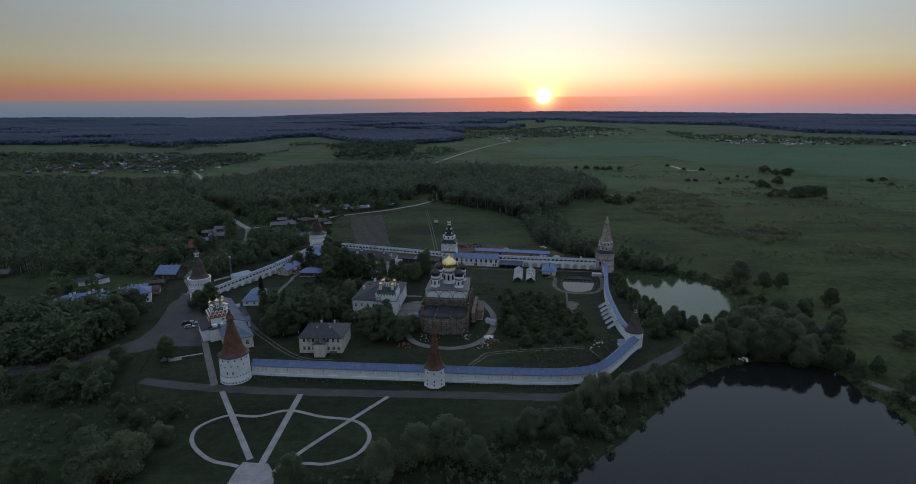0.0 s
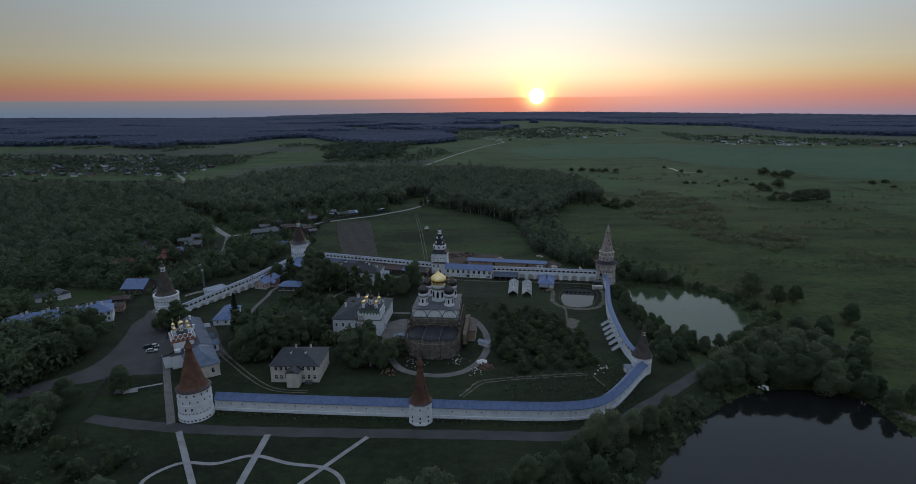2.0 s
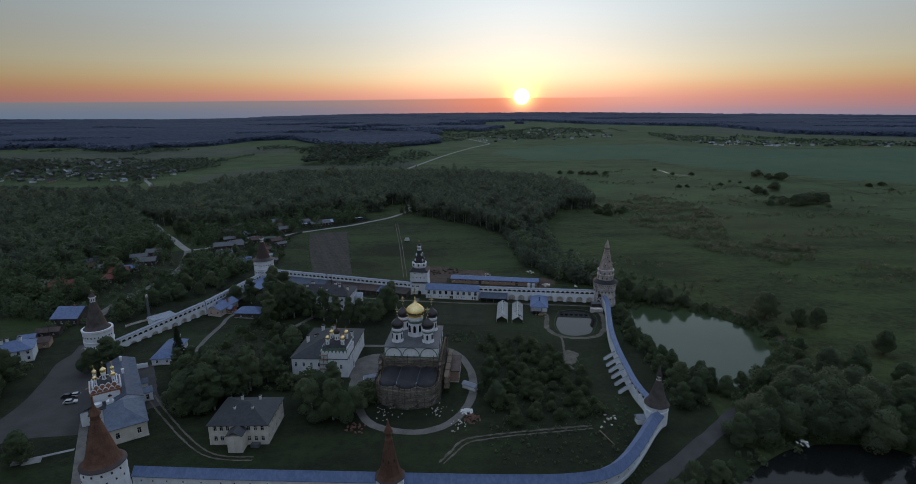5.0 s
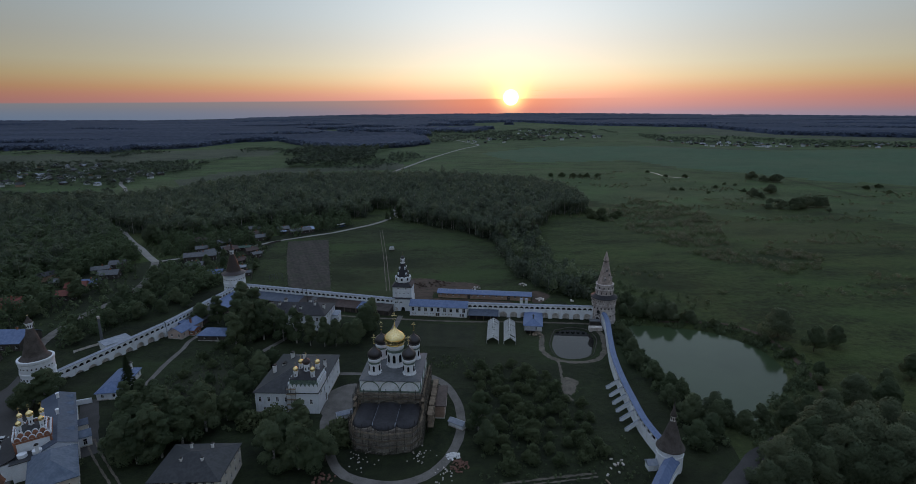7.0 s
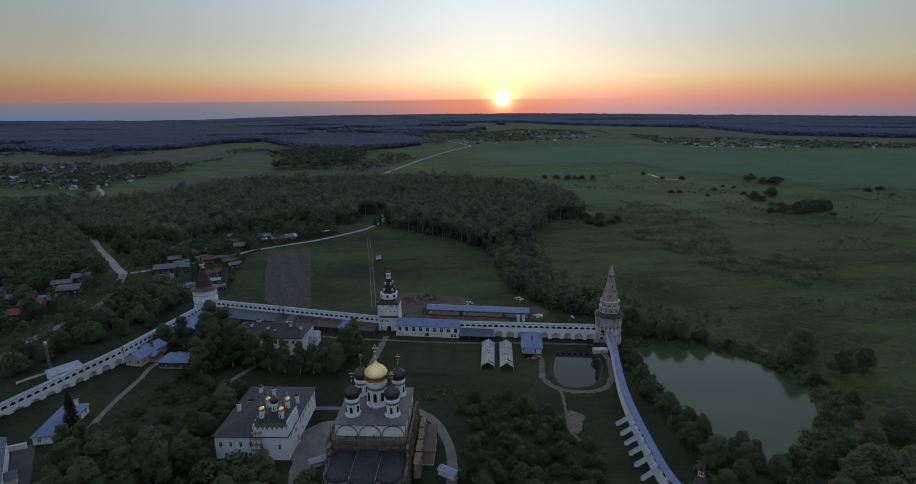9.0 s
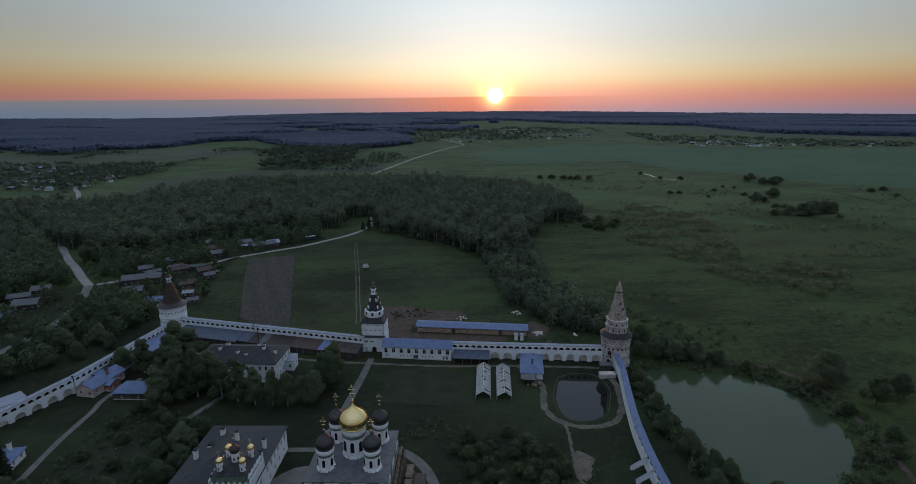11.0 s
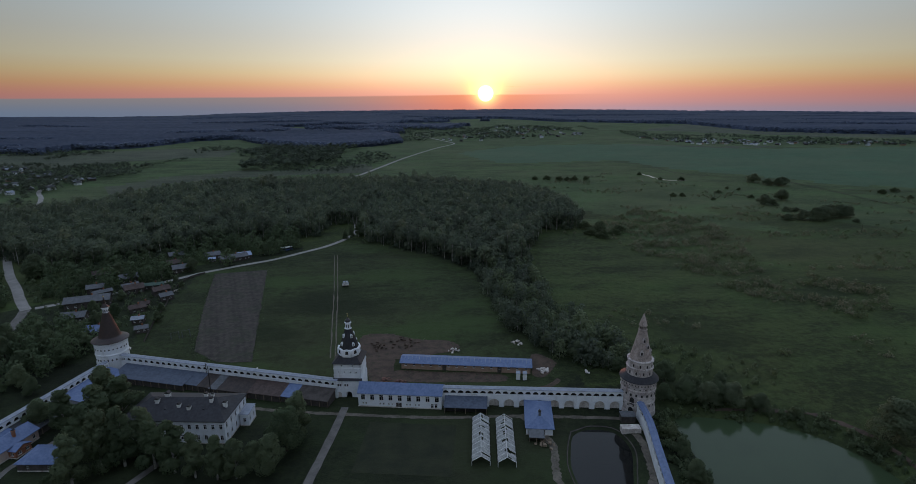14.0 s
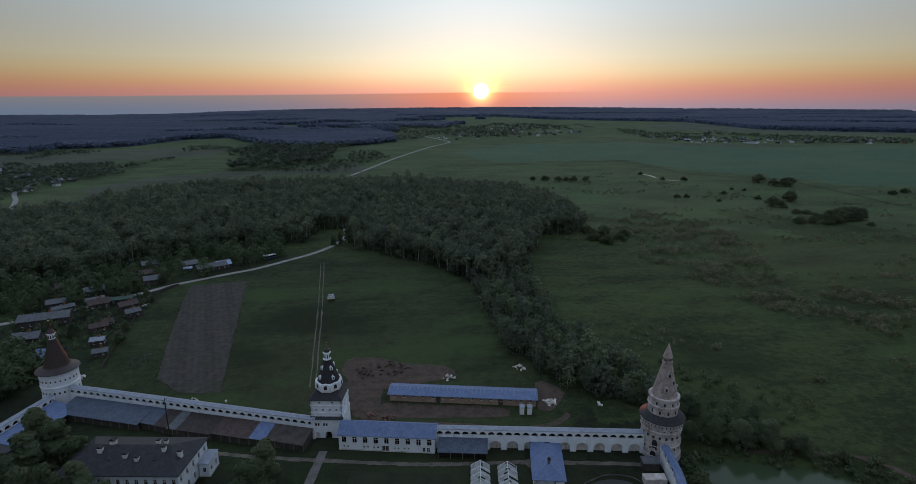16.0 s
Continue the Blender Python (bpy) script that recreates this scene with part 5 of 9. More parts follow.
def conifer(seed, h, spread, sprays, size):
    rng = random.Random(seed)
    bm = bmesh.new()
    rod(bm, (0, 0, -0.5), (0, 0, h * 0.96), h * 0.016, 6, 0.03)
    verts, faces, normals = [], [], []
    for _ in range(sprays):
        f = rng.random() ** 0.75
        z = h * (0.08 + 0.9 * f)
        z = round(z / (h * 0.055)) * h * 0.055 + rng.uniform(-.15, .15)
        r = spread * (1.02 - z / h) * rng.uniform(0.35, 1.05)
        a = rng.uniform(0, 6.283)
        c = Vector((r * math.cos(a), r * math.sin(a), z - r * 0.25))
        out = Vector((math.cos(a), math.sin(a), -0.35)).normalized()
        side = Vector((-math.sin(a), math.cos(a), rng.uniform(-.3, .3)))
        s = size * rng.uniform(0.6, 1.3)
        i = len(verts)
        verts += [tuple(c - side * s * 0.5), tuple(c + out * s * 1.2), tuple(c + side * s * 0.5), tuple(c - out * s * 0.6 + Vector((0, 0, s * 0.2)))]
        faces.append((i, i + 1, i + 2, i + 3))
        normals += [tuple((out + Vector((0, 0, 1.0))).normalized())] * 4
    return bm, verts, faces, normals


KINDS = {}


def kind_of_tree(key, maker, bark, leaf, *args):
    bm, v, f, n = maker(*args)
    KINDS[key] = (mesh_of("trunk", bm, M[bark]), from_arrays("crown", v, f, M[leaf], n))


for i in range(4):
    kind_of_tree(("round", i), broadleaf, "bark", "leaf", 10 + i, 10.0, 4.2, 11000, 0.165, 0.14, True)
for i in range(3):
    kind_of_tree(("willow", i), broadleaf, "bark", "willow_leaf", 30 + i, 10.0, 5.2, 12000, 0.165, 0.10, True)
for i in range(3):
    kind_of_tree(("tall", i), broadleaf, "birch", "leaf", 50 + i, 14.0, 3.6, 10000, 0.175, 0.02, True)
for i in range(2):
    kind_of_tree(("fir", i), conifer, "bark", "dark_leaf", 70 + i, 12.0, 2.8, 1100, 0.55)
for i in range(3):
    kind_of_tree(("bush", i), broadleaf, "bark", "bush_leaf", 90 + i, 4.0, 2.6, 1300, 0.19, 0.02, True)
for i in range(2):
    kind_of_tree(("apple", i), broadleaf, "bark", "bush_leaf", 110 + i, 4.5, 2.4, 1200, 0.18, 0.05, True)

tree_rng = random.Random(5)
TREE_WORDS = {"round": ("tree", "broadleaf tree with a dense dark green crown", "tree"),
              "willow": ("willow_tree", "grey-green willow with a broad billowing crown", "tree"),
              "tall": ("birch_tree", "tall slender birch with a loose crown", "tree"),
              "fir": ("fir_tree", "dark green pointed fir tree", "tree"),
              "bush": ("shrub", "low rounded green shrub", "shrub"),
              "apple": ("fruit_tree", "small round fruit tree in the orchard", "tree")}


def tree(kind, x, y, h, group="", wide=1.0, where=""):
    i = tree_rng.randrange(sum(1 for k in KINDS if k[0] == kind))
    trunk, crown = KINDS[(kind, i)]
    base = {"round": 10, "willow": 10, "tall": 14, "fir": 12, "bush": 4, "apple": 4.5}[kind]
    name, label, cat = TREE_WORDS[kind]
    ob = thing(name, (x, y, land_at(x, y) - 0.05), tree_rng.uniform(0, 360), label + (" " + where if where else ""), cat, group)
    s = h / base
    ob.scale = (s * wide, s * wide, s)
    part("trunk", trunk, None, ob)
    part("crown", crown, None, ob)
    return ob


def scatter(outline, spacing, seed, jitter=0.45):
    """Places inside an outline, unevenly spaced."""
    rng = random.Random(seed)
    poly = np.array(outline, float)
    lo, hi = poly.min(0), poly.max(0)
    xs, ys = np.arange(lo[0], hi[0], spacing), np.arange(lo[1], hi[1], spacing)
    pts = np.array([(x + rng.uniform(-jitter, jitter) * spacing + (k % 2) * spacing * 0.5, y + rng.uniform(-jitter, jitter) * spacing) for k, y in enumerate(ys) for x in xs])
    if not len(pts):
        return []
    a, b = poly, np.roll(poly, -1, 0)
    px, py = pts[:, :1], pts[:, 1:]
    d = b - a
    cr = (a[:, 1] > py) != (b[:, 1] > py)
    xi = a[:, 0] + (py - a[:, 1]) / np.where(np.abs(d[:, 1]) < 1e-9, 1e-9, d[:, 1]) * d[:, 0]
    keep = ((px < xi) & cr).sum(1) % 2 == 1
    return [tuple(p) for p in pts[keep]]


def joined_wood(name, places, sizes, templates, mats, label, category="wood", seed=1, leaves=1):
    """Many trees in one mesh: templates are (verts, faces, material index) lists of unit-height trees."""
    rng = np.random.RandomState(seed)
    V, N, loops, mat_ids = [], [], [], []
    base = 0
    for (x, y), h in zip(places, sizes):
        tv, tf, tm, tn = templates[rng.randint(len(templates))]
        a = rng.uniform(0, 6.283)
        c, s = math.cos(a), math.sin(a)
        k = h * rng.uniform(0.85, 1.2)
        v = np.empty_like(tv)
        v[:, 0] = x + (tv[:, 0] * c - tv[:, 1] * s) * k
        v[:, 1] = y + (tv[:, 0] * s + tv[:, 1] * c) * k
        v[:, 2] = land_at(x, y) + tv[:, 2] * h
        V.append(v)
        N.append(np.stack([tn[:, 0] * c - tn[:, 1] * s, tn[:, 0] * s + tn[:, 1] * c, tn[:, 2]], 1))
        loops.append(tf + base)
        mat_ids.append(np.where(tm == 0, rng.randint(leaves), leaves))
        base += len(tv)
    V, loops, mat_ids = np.concatenate(V), np.concatenate(loops), np.concatenate(mat_ids)
    me = bpy.data.meshes.new(name)
    n = len(loops)
    me.vertices.add(len(V))
    me.vertices.foreach_set("co", V.astype(np.float32).ravel())
    me.loops.add(n * 4)
    me.loops.foreach_set("vertex_index", loops.astype(np.int32).ravel())
    me.polygons.add(n)
    me.polygons.foreach_set("loop_start", np.arange(0, n * 4, 4, dtype=np.int32))
    me.polygons.foreach_set("material_index", mat_ids.astype(np.int32))
    for m in mats:
        me.materials.append(m)
    me.update(calc_edges=True)
    me.normals_split_custom_set_from_vertices(np.concatenate(N).tolist())
    return solid(name, me, None, label, category, kind="stuff")


def unit_tree(seed, sprays, size, wide=0.22, low=0.3, trunk=True, pointed=0.0, loose=0.32, dome=False, lift=0.25, under=-0.75, tall=1.05, up=None):
    """Quads of a unit-high tree for joined woods: crown sprays, then a trunk."""
    rng = random.Random(seed)
    lobes = []
    for i in range(7):
        f = (i + 0.5) / 7
        a = i * 2.4
        d = wide * (0.55 - 0.3 * f) * rng.uniform(0.6, 1.2)
        lobes.append((d * math.cos(a), d * math.sin(a), low + (0.9 - low) * f, wide * (0.62 - (0.28 + 0.3 * pointed) * f)))
    if dome:
        lobes = [(0, 0, 0.60, wide)] + [(wide * 0.55 * math.cos(a), wide * 0.55 * math.sin(a), rng.uniform(0.42, 0.68), wide * rng.uniform(0.5, 0.7)) for a in (rng.uniform(0, 1), 1.6, 2.9, 4.2, 5.4)] + [(rng.uniform(-.06, .06), rng.uniform(-.06, .06), 0.80, wide * 0.62)]
    v, f, nv = leaf_cloud(rng, lobes, sprays, size, tall if dome else 0.85, loose, lift, under, up)
    verts, normals = np.array(v), np.array(nv)
    quads = np.array([q[:4] for q in f])
    ids = np.zeros(len(quads), int)
    if trunk:
        r, n = 0.011, len(verts)
        t = np.array([(r * math.cos(k * 2.094), r * math.sin(k * 2.094), z) for z in (-0.03, 0.75) for k in range(3)])
        verts = np.concatenate([verts, t])
        normals = np.concatenate([normals, [(math.cos(k * 2.094), math.sin(k * 2.094), 0.0) for _ in (0, 1) for k in range(3)]])
        quads = np.concatenate([quads, [(n + k, n + (k + 1) % 3, n + 3 + (k + 1) % 3, n + 3 + k) for k in range(3)]])
        ids = np.concatenate([ids, [1, 1, 1]])
    return verts, quads, ids, normals


forest_kit = [unit_tree(200 + i, 120, 0.046, 0.178 + 0.015 * (i % 3), 0.30, loose=0.2, dome=True, under=-0.25, tall=1.5, up=0.0) for i in range(7)]
far_kit = [unit_tree(230 + i, 34, 0.125, 0.34, 0.15, trunk=False, loose=0.2, dome=True, lift=1.3, under=-0.3) for i in range(5)]
WOOD = [M["forest_leaf"], M["birch_leaf"], M["forest_leaf"], M["spruce_leaf"], M["birch"]]
rng = random.Random(11)

BIG_WOOD = [(-420, 660), (-330, 640), (-275, 575), (-245, 544), (-199, 524), (-160, 526), (-149, 546), (-130, 574), (-103, 590), (-53, 596), (-46, 640), (-22, 640), (-14, 574), (38, 528), (58, 490), (92, 500), (105, 540), (128, 592), (165, 605), (176, 668), (172, 735), (145, 795), (89, 834), (16, 867), (-59, 864), (-133, 868), (-204, 859), (-256, 813), (-280, 735), (-330, 690)]
pts = scatter(BIG_WOOD, 5.2, 3)
joined_wood("forest", pts, [max(8.0, rng.gauss(15, 2.6)) for _ in pts], forest_kit, WOOD, "dense mixed birch wood behind the meadow", leaves=4)
pts = scatter(BIG_WOOD, 7.5, 9)
scrub_kit = [unit_tree(270 + i, 56, 0.125, 0.5, 0.05, trunk=False) for i in range(4)]
joined_wood("understory", pts, [rng.uniform(5.0, 9.0) for _ in pts], scrub_kit, [M["forest_leaf"], M["spruce_leaf"]], "dark saplings and brush under the birch wood", "scrub", leaves=2)
EAST_SPUR = [(58, 490), (60, 430), (63, 400), (70, 378), (78, 362), (92, 356), (104, 345), (110, 355), (104, 372), (96, 400), (90, 440), (92, 500)]
grove_kit = [unit_tree(300 + i, 230, 0.052, 0.42, 0.12) for i in range(5)]
pts = scatter(EAST_SPUR, 5.0, 4)
joined_wood("woodland_edge", pts, [rng.uniform(5, 12) for _ in pts], grove_kit, [M["forest_leaf"], M["spruce_leaf"], M["leaf"], M["birch"]], "spur of young trees reaching the fortress tower", leaves=3)
WEST_WOOD = [(-640, 770), (-520, 764), (-420, 700), (-330, 640), (-275, 575), (-235, 505), (-236, 470), (-225, 430), (-245, 395), (-262, 350), (-250, 300), (-300, 270), (-420, 260), (-640, 300)]
CLEARING = [(-640, 770), (-391, 774), (-423, 880), (-405, 880), (-355, 782), (-318, 665), (-400, 690), (-640, 700)]
pts = [p for p in scatter(WEST_WOOD, 7.0, 6) if not inside([p[0]], [p[1]], CLEARING)[0] and not (p[0] > -276 and p[1] < 324)]
joined_wood("west_wood", pts, [max(8.0, rng.gauss(13, 2.2)) for _ in pts], forest_kit, WOOD, "dark broadleaf wood west of the monastery", leaves=4)

# woods towards the horizon: one unbroken roof of crowns, with clearings of its own
HORIZON_WOODS = [([(-3000, 3944), (-1500, 3999), (-520, 4060), (35, 3287), (5, 2286), (-341, 2735), (-648, 3194), (-703, 2733), (-232, 1922), (6, 1758), (21, 1537), (-61, 1450), (-163, 1408), (-307, 1540), (-441, 1776), (-536, 1725), (-590, 1527), (-706, 1473), (-714, 1359), (-860, 1426), (-1250, 1430), (-2000, 1500), (-3800, 2600)], 0.34),
                 ([(47, 4867), (801, 4631), (1720, 4480), (3402, 3567), (2611, 2602), (1700, 1500), (1479, 1616), (1334, 1698), (1155, 1847), (1169, 2325), (934, 2478), (722, 2640), (513, 2993), (35, 3287)], 0.30),
                 ([(-1500, 3999), (-520, 4060), (35, 3287), (47, 4867), (-1300, 4500)], 0.22),
                 ([(35, 3287), (5, 2286), (-341, 2735), (-648, 3194), (-703, 2733), (-232, 1922), (6, 1758), (120, 2000), (330, 2420), (513, 2993)], -0.02)]


def far_canopy():
    rr = [1020.0]
    while rr[-1] < 4660:
        rr.append(rr[-1] * 1.0105)
    aa = np.radians(np.arange(-52.0, 54.0, 0.2))
    R, A = np.meshgrid(rr, aa, indexing="ij")
    rs = np.random.RandomState(41)
    R = R * (1 + rs.uniform(-0.003, 0.003, R.shape))
    X, Y = MID[0] + R * np.sin(A), MID[1] + R * np.cos(A)
    wooded = np.zeros(X.shape, bool)
    gap = np.array([noise.noise((x * 0.0016, y * 0.0042, 3.0)) + 0.45 * noise.noise((x * 0.006, y * 0.011, 9.0)) for x, y in zip(X.ravel(), Y.ravel())]).reshape(X.shape)
    for area, clear in HORIZON_WOODS:
        wooded |= inside(X, Y, area) & (gap < clear)
    swell = np.array([noise.noise((x * 0.02, y * 0.02, 5.0)) for x, y in zip(X.ravel(), Y.ravel())]).reshape(X.shape)
    ground = land(X.ravel(), Y.ravel()).reshape(X.shape)
    Z = np.where(wooded, ground + 12.0 + 2.0 * swell + rs.uniform(-1.6, 1.6, X.shape), ground - 2.0)
    n = len(aa)
    cover = wooded[:-1, :-1] | wooded[1:, :-1] | wooded[:-1, 1:] | wooded[1:, 1:]
    k, i = np.nonzero(cover)
    a = k * n + i
    faces = np.stack([a, a + 1, a + n + 1, a + n], 1)
    used, faces = np.unique(faces, return_inverse=True)
    verts = np.stack([X.ravel(), Y.ravel(), Z.ravel()], 1)[used]
    me = bpy.data.meshes.new("far_woods")
    me.from_pydata(verts.tolist(), [], faces.reshape(-1, 4).tolist(), shade_flat=False)
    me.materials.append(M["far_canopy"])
    solid("far_woods", me, None, "woods reaching to the horizon with haze blue in their colour", "wood", kind="stuff")
    # single crowns along the near edges, haze blue put into their colour
    k, i = np.nonzero(wooded[1:] & ~wooded[:-1] & (R[1:] < 3000))
    edge = [(X[a + 1, b] + u, Y[a + 1, b] - w) for a, b in zip(k, i) for u, w in ((rs.uniform(-4, 4), rs.uniform(0, 14)), (rs.uniform(-6, 6), rs.uniform(4, 26)))]
    joined_wood("wood_edge", edge, [rs.uniform(9, 16) for _ in edge], far_kit, [M["hazed_edge"]], "trees along the edge of the far woods with haze blue in their colour")


far_canopy()
FAR_WOODS = [([(-260, 1064), (-295, 1280), (-284, 1437), (-159, 1378), (-84, 1393), (-88, 1164), (-119, 1081), (-168, 1041), (-221, 1035)], 11, 0.35, far_kit, 13),
             ([(-451, 1042), (-419, 1085), (-405, 1275), (-306, 1205), (-256, 1064), (-284, 964), (-352, 953), (-419, 977)], 9, 0.0, far_kit, 6),
             ([(691, 1860), (880, 1890), (994, 1605), (1254, 1387), (1151, 1283), (945, 1319), (818, 1339), (676, 1389), (639, 1564)], 12, 0.16, far_kit, 6.5),
             ([(-76, 1728), (26, 2199), (388, 2279), (670, 2147), (670, 1806), (451, 1682), (264, 1570), (133, 1478), (21, 1537)], 14, 0.05, far_kit, 8),
             ([(-1000, 860), (-700, 880), (-560, 1090), (-1000, 1130)], 10, -0.08, far_kit, 10),
             ([(-650, 700), (-450, 800), (-330, 900), (-280, 960), (-60, 1000), (30, 1240), (-400, 1480), (-1000, 1400)], 9, -0.2, far_kit, 6)]
for area, spacing, clear, kit, tall in FAR_WOODS:
    pts = [p for p in scatter(area, spacing, int(spacing * 7), 1.3) if noise.noise((p[0] * 0.0052, p[1] * 0.0030, spacing)) + 0.5 * noise.noise((p[0] * 0.017, p[1] * 0.010, 4.0)) < clear and not inside([p[0]], [p[1]], CLEARING)[0]]
    joined_wood("far_woods", pts, [tall * rng.uniform(0.7, 1.3) for _ in pts], kit, [M["garden_leaf"], M["forest_leaf"], M["garden_leaf"], M["spruce_leaf"]], "far copses and scattered trees beyond the wood", leaves=4)

LANE = [(-160, 308), (-166, 322), (-167, 350), (-162, 380), (-163, 405), (-171, 432), (-179, 453), (-206, 489), (-229, 519), (-264, 572)]


def off_lane(p, gap):
    """Whether a place keeps clear of the village lane."""
    v = Vector(p)
    for a, b in zip(LANE, LANE[1:]):
        a, b = Vector(a), Vector(b)
        k = max(0.0, min(1.0, (v - a).dot(b - a) / (b - a).length_squared))
        if (v - a - (b - a) * k).length < gap:
            return False
    return True


GLADES = [[(-275, 272), (-275, 300), (-255, 318), (-212, 323), (-184, 313), (-178, 297), (-196, 292), (-216, 292), (-236, 281)], [(-214, 406), (-206, 420), (-200, 446), (-188, 442), (-184, 410)]]


def in_glade(x, y):
    return any(inside([x], [y], g)[0] for g in GLADES)


def plant(group, rows):
    yard = "yard" in group
    k = 1.25 if yard else 1.0
    for n, (kind, x, y, h, w) in enumerate(rows):
        if in_glade(x, y):
            continue
        if yard and kind == "round" and h >= 10 and n % 6:
            kind, h, w = "tall", h * 1.2, w * 1.1
        tree(kind, x, y, h * k, group, w * (1.08 if "yard" in group else 1.0))


# trees of the monastery and the shores: (kind, x, y, height, width)
plant("trees of the monastery yard", [("round", -83, 230, 11, 1.0), ("round", -79, 228.5, 10, 0.9), ("round", -77, 234, 11.5, 1.1), ("round", -70, 238, 11, 1.1), ("round", -78, 243, 12, 1.1), ("round", -87, 241, 11, 1.0), ("tall", -66, 246, 14, 1.1), ("round", -38, 224, 10.1, 1.0), ("round", -31, 223, 10.9, 1.0), ("tall", -36, 230, 11.8, 1.2), ("round", -27, 221, 9.2, 0.9), ("round", -33, 236, 10.1, 1.0), ("round", -24, 226, 8.4, 0.9), ("round", -42, 232, 8.4, 1.0), ("bush", -64, 268, 4, 1.2), ("round", -60, 284, 7, 1.1), ("bush", -70, 292, 3, 1.1)])
plant("trees of the monastery yard", [("round", -62, 256, 7, 1.1), ("fir", -104, 273.5, 11, 0.9), ("round", -81, 331, 13, 1.0), ("tall", -77, 337, 15, 1.2), ("round", -84, 341, 14, 1.0), ("round", -80, 322, 12, 1.0), ("tall", -67.2, 316, 16, 0.9), ("tall", -58, 314, 13, 1.0), ("tall", -51.6, 311.4, 14.4, 0.95), ("tall", -45, 308.5, 12, 0.9), ("tall", -64, 322, 13, 1.1), ("fir", -70, 320, 10, 0.8), ("round", -22, 318, 12, 0.9), ("tall", -20, 326, 13, 1.0), ("round", -25, 310, 9, 1.0), ("round", 22.5, 239, 10, 0.9), ("round", 24, 230, 7, 1.0), ("round", -126, 262, 10, 1.1), ("round", -130, 270, 9, 1.0)])
plant("trees of the monastery yard", [("round", -118, 203, 9, 0.9), ("bush", -98, 226, 4, 1.1), ("fir", -75, 252, 7, 0.8), ("fir", -71, 251, 7, 0.8), ("bush", -83, 308, 3, 1.1), ("bush", -74, 303, 3, 1.2), ("bush", -52, 246, 4.5, 1.2), ("bush", -44, 247, 5, 1.2), ("bush", -22, 240, 4, 1.2), ("bush", -20, 234, 4, 1.1), ("round", -104, 340, 8, 1.0), ("round", -95, 337, 10, 1.0)])
for x, y in scatter([(22, 216.5), (58, 218), (62, 240), (56, 268), (40, 284), (20, 282), (22, 252)], 5.4, 21, 0.4):
    tree("apple", x, y, rng.uniform(2.8, 4.6), "orchard trees", rng.uniform(1.2, 1.6))
plant("trees along the lake shores", [("willow", -12, 138, 12, 1.0), ("willow", -3, 140, 13, 1.0), ("willow", 5, 135, 10, 1.0), ("willow", -22, 130, 12, 0.9), ("willow", -45, 126, 11, 0.8), ("willow", -104, 134, 13, 1.1), ("willow", -93, 134, 12, 1.1), ("willow", -98, 128, 13, 1.1), ("round", -112, 140, 9, 1.1), ("round", -118, 128, 10, 1.1), ("round", 14, 146, 9, 1.0), ("round", 22, 149, 11, 1.0), ("round", 29, 150, 11, 1.0), ("willow", 36, 158, 11, 0.9), ("round", 32, 140, 8, 1.0), ("willow", 45, 167, 12, 0.9), ("willow", 50, 170, 12, 0.9), ("round", 41, 152, 9, 1.0), ("willow", 58, 174, 9, 0.9), ("willow", 64, 177, 9, 0.9)])
plant("trees along the lake shores", [("round", 52, 160, 6, 1.1), ("round", 70, 180, 7, 1.0), ("willow", 74, 187, 7, 0.9), ("round", 82, 188, 7, 1.1), ("willow", 104, 212, 12, 1.0), ("round", 112, 216, 13, 1.0), ("round", 119, 220, 13, 1.1), ("willow", 124, 214, 14, 1.0), ("willow", 132, 216, 14, 1.0), ("willow", 140, 212, 14, 1.0), ("willow", 128, 226, 14, 1.1), ("willow", 138, 224, 14, 1.1), ("willow", 148, 218, 13, 1.0), ("round", 152, 208, 10, 1.0), ("round", 158, 214, 12, 1.0), ("round", 156, 200, 7, 1.0), ("willow", 150, 228, 12, 1.1)])
plant("trees along the lake shores", [("round", 122, 234, 10, 1.0), ("round", 131, 238, 9, 1.1), ("round", 141, 240, 10, 1.1), ("round", 160, 190, 8, 1.0), ("round", 164, 178, 8, 1.1), ("willow", 172, 168, 10, 1.0), ("round", 176, 154, 9, 1.0), ("willow", 172, 140, 11, 1.1), ("round", 166, 128, 9, 1.0), ("round", 88, 226, 9, 1.1), ("round", 95, 230, 9, 1.1), ("round", 101, 238, 9, 1.2), ("round", 93, 240, 10, 1.1), ("round", 90, 250, 8, 1.0), ("round", 94, 258, 9, 1.0), ("round", 92, 268, 9, 1.0), ("round", 90, 280, 8, 1.0), ("round", 93, 292, 8, 1.0)])
plant("trees along the lake shores", [("round", 95, 304, 7, 1.0), ("bush", 96, 314, 5, 1.2), ("round", 108, 234, 8, 1.1), ("round", 117, 240, 7, 1.0), ("round", 106, 242, 8, 1.0), ("bush", 97, 262, 4, 1.2), ("round", 104, 334, 7, 1.1), ("round", 112, 333, 8, 1.2), ("round", 122, 331, 8, 1.1), ("bush", 131, 327, 4, 1.2), ("bush", 143, 320, 3.6, 1.2), ("round", 110, 346, 9, 1.1), ("round", 128, 340, 6, 1.2), ("bush", 118, 338, 5, 1.2), ("round", 182, 292, 10, 1.1), ("round", 190, 262, 11, 1.1), ("round", 176, 258, 7, 1.1), ("round", 164, 244, 11, 1.1), ("round", 176, 236, 10, 1.1)])
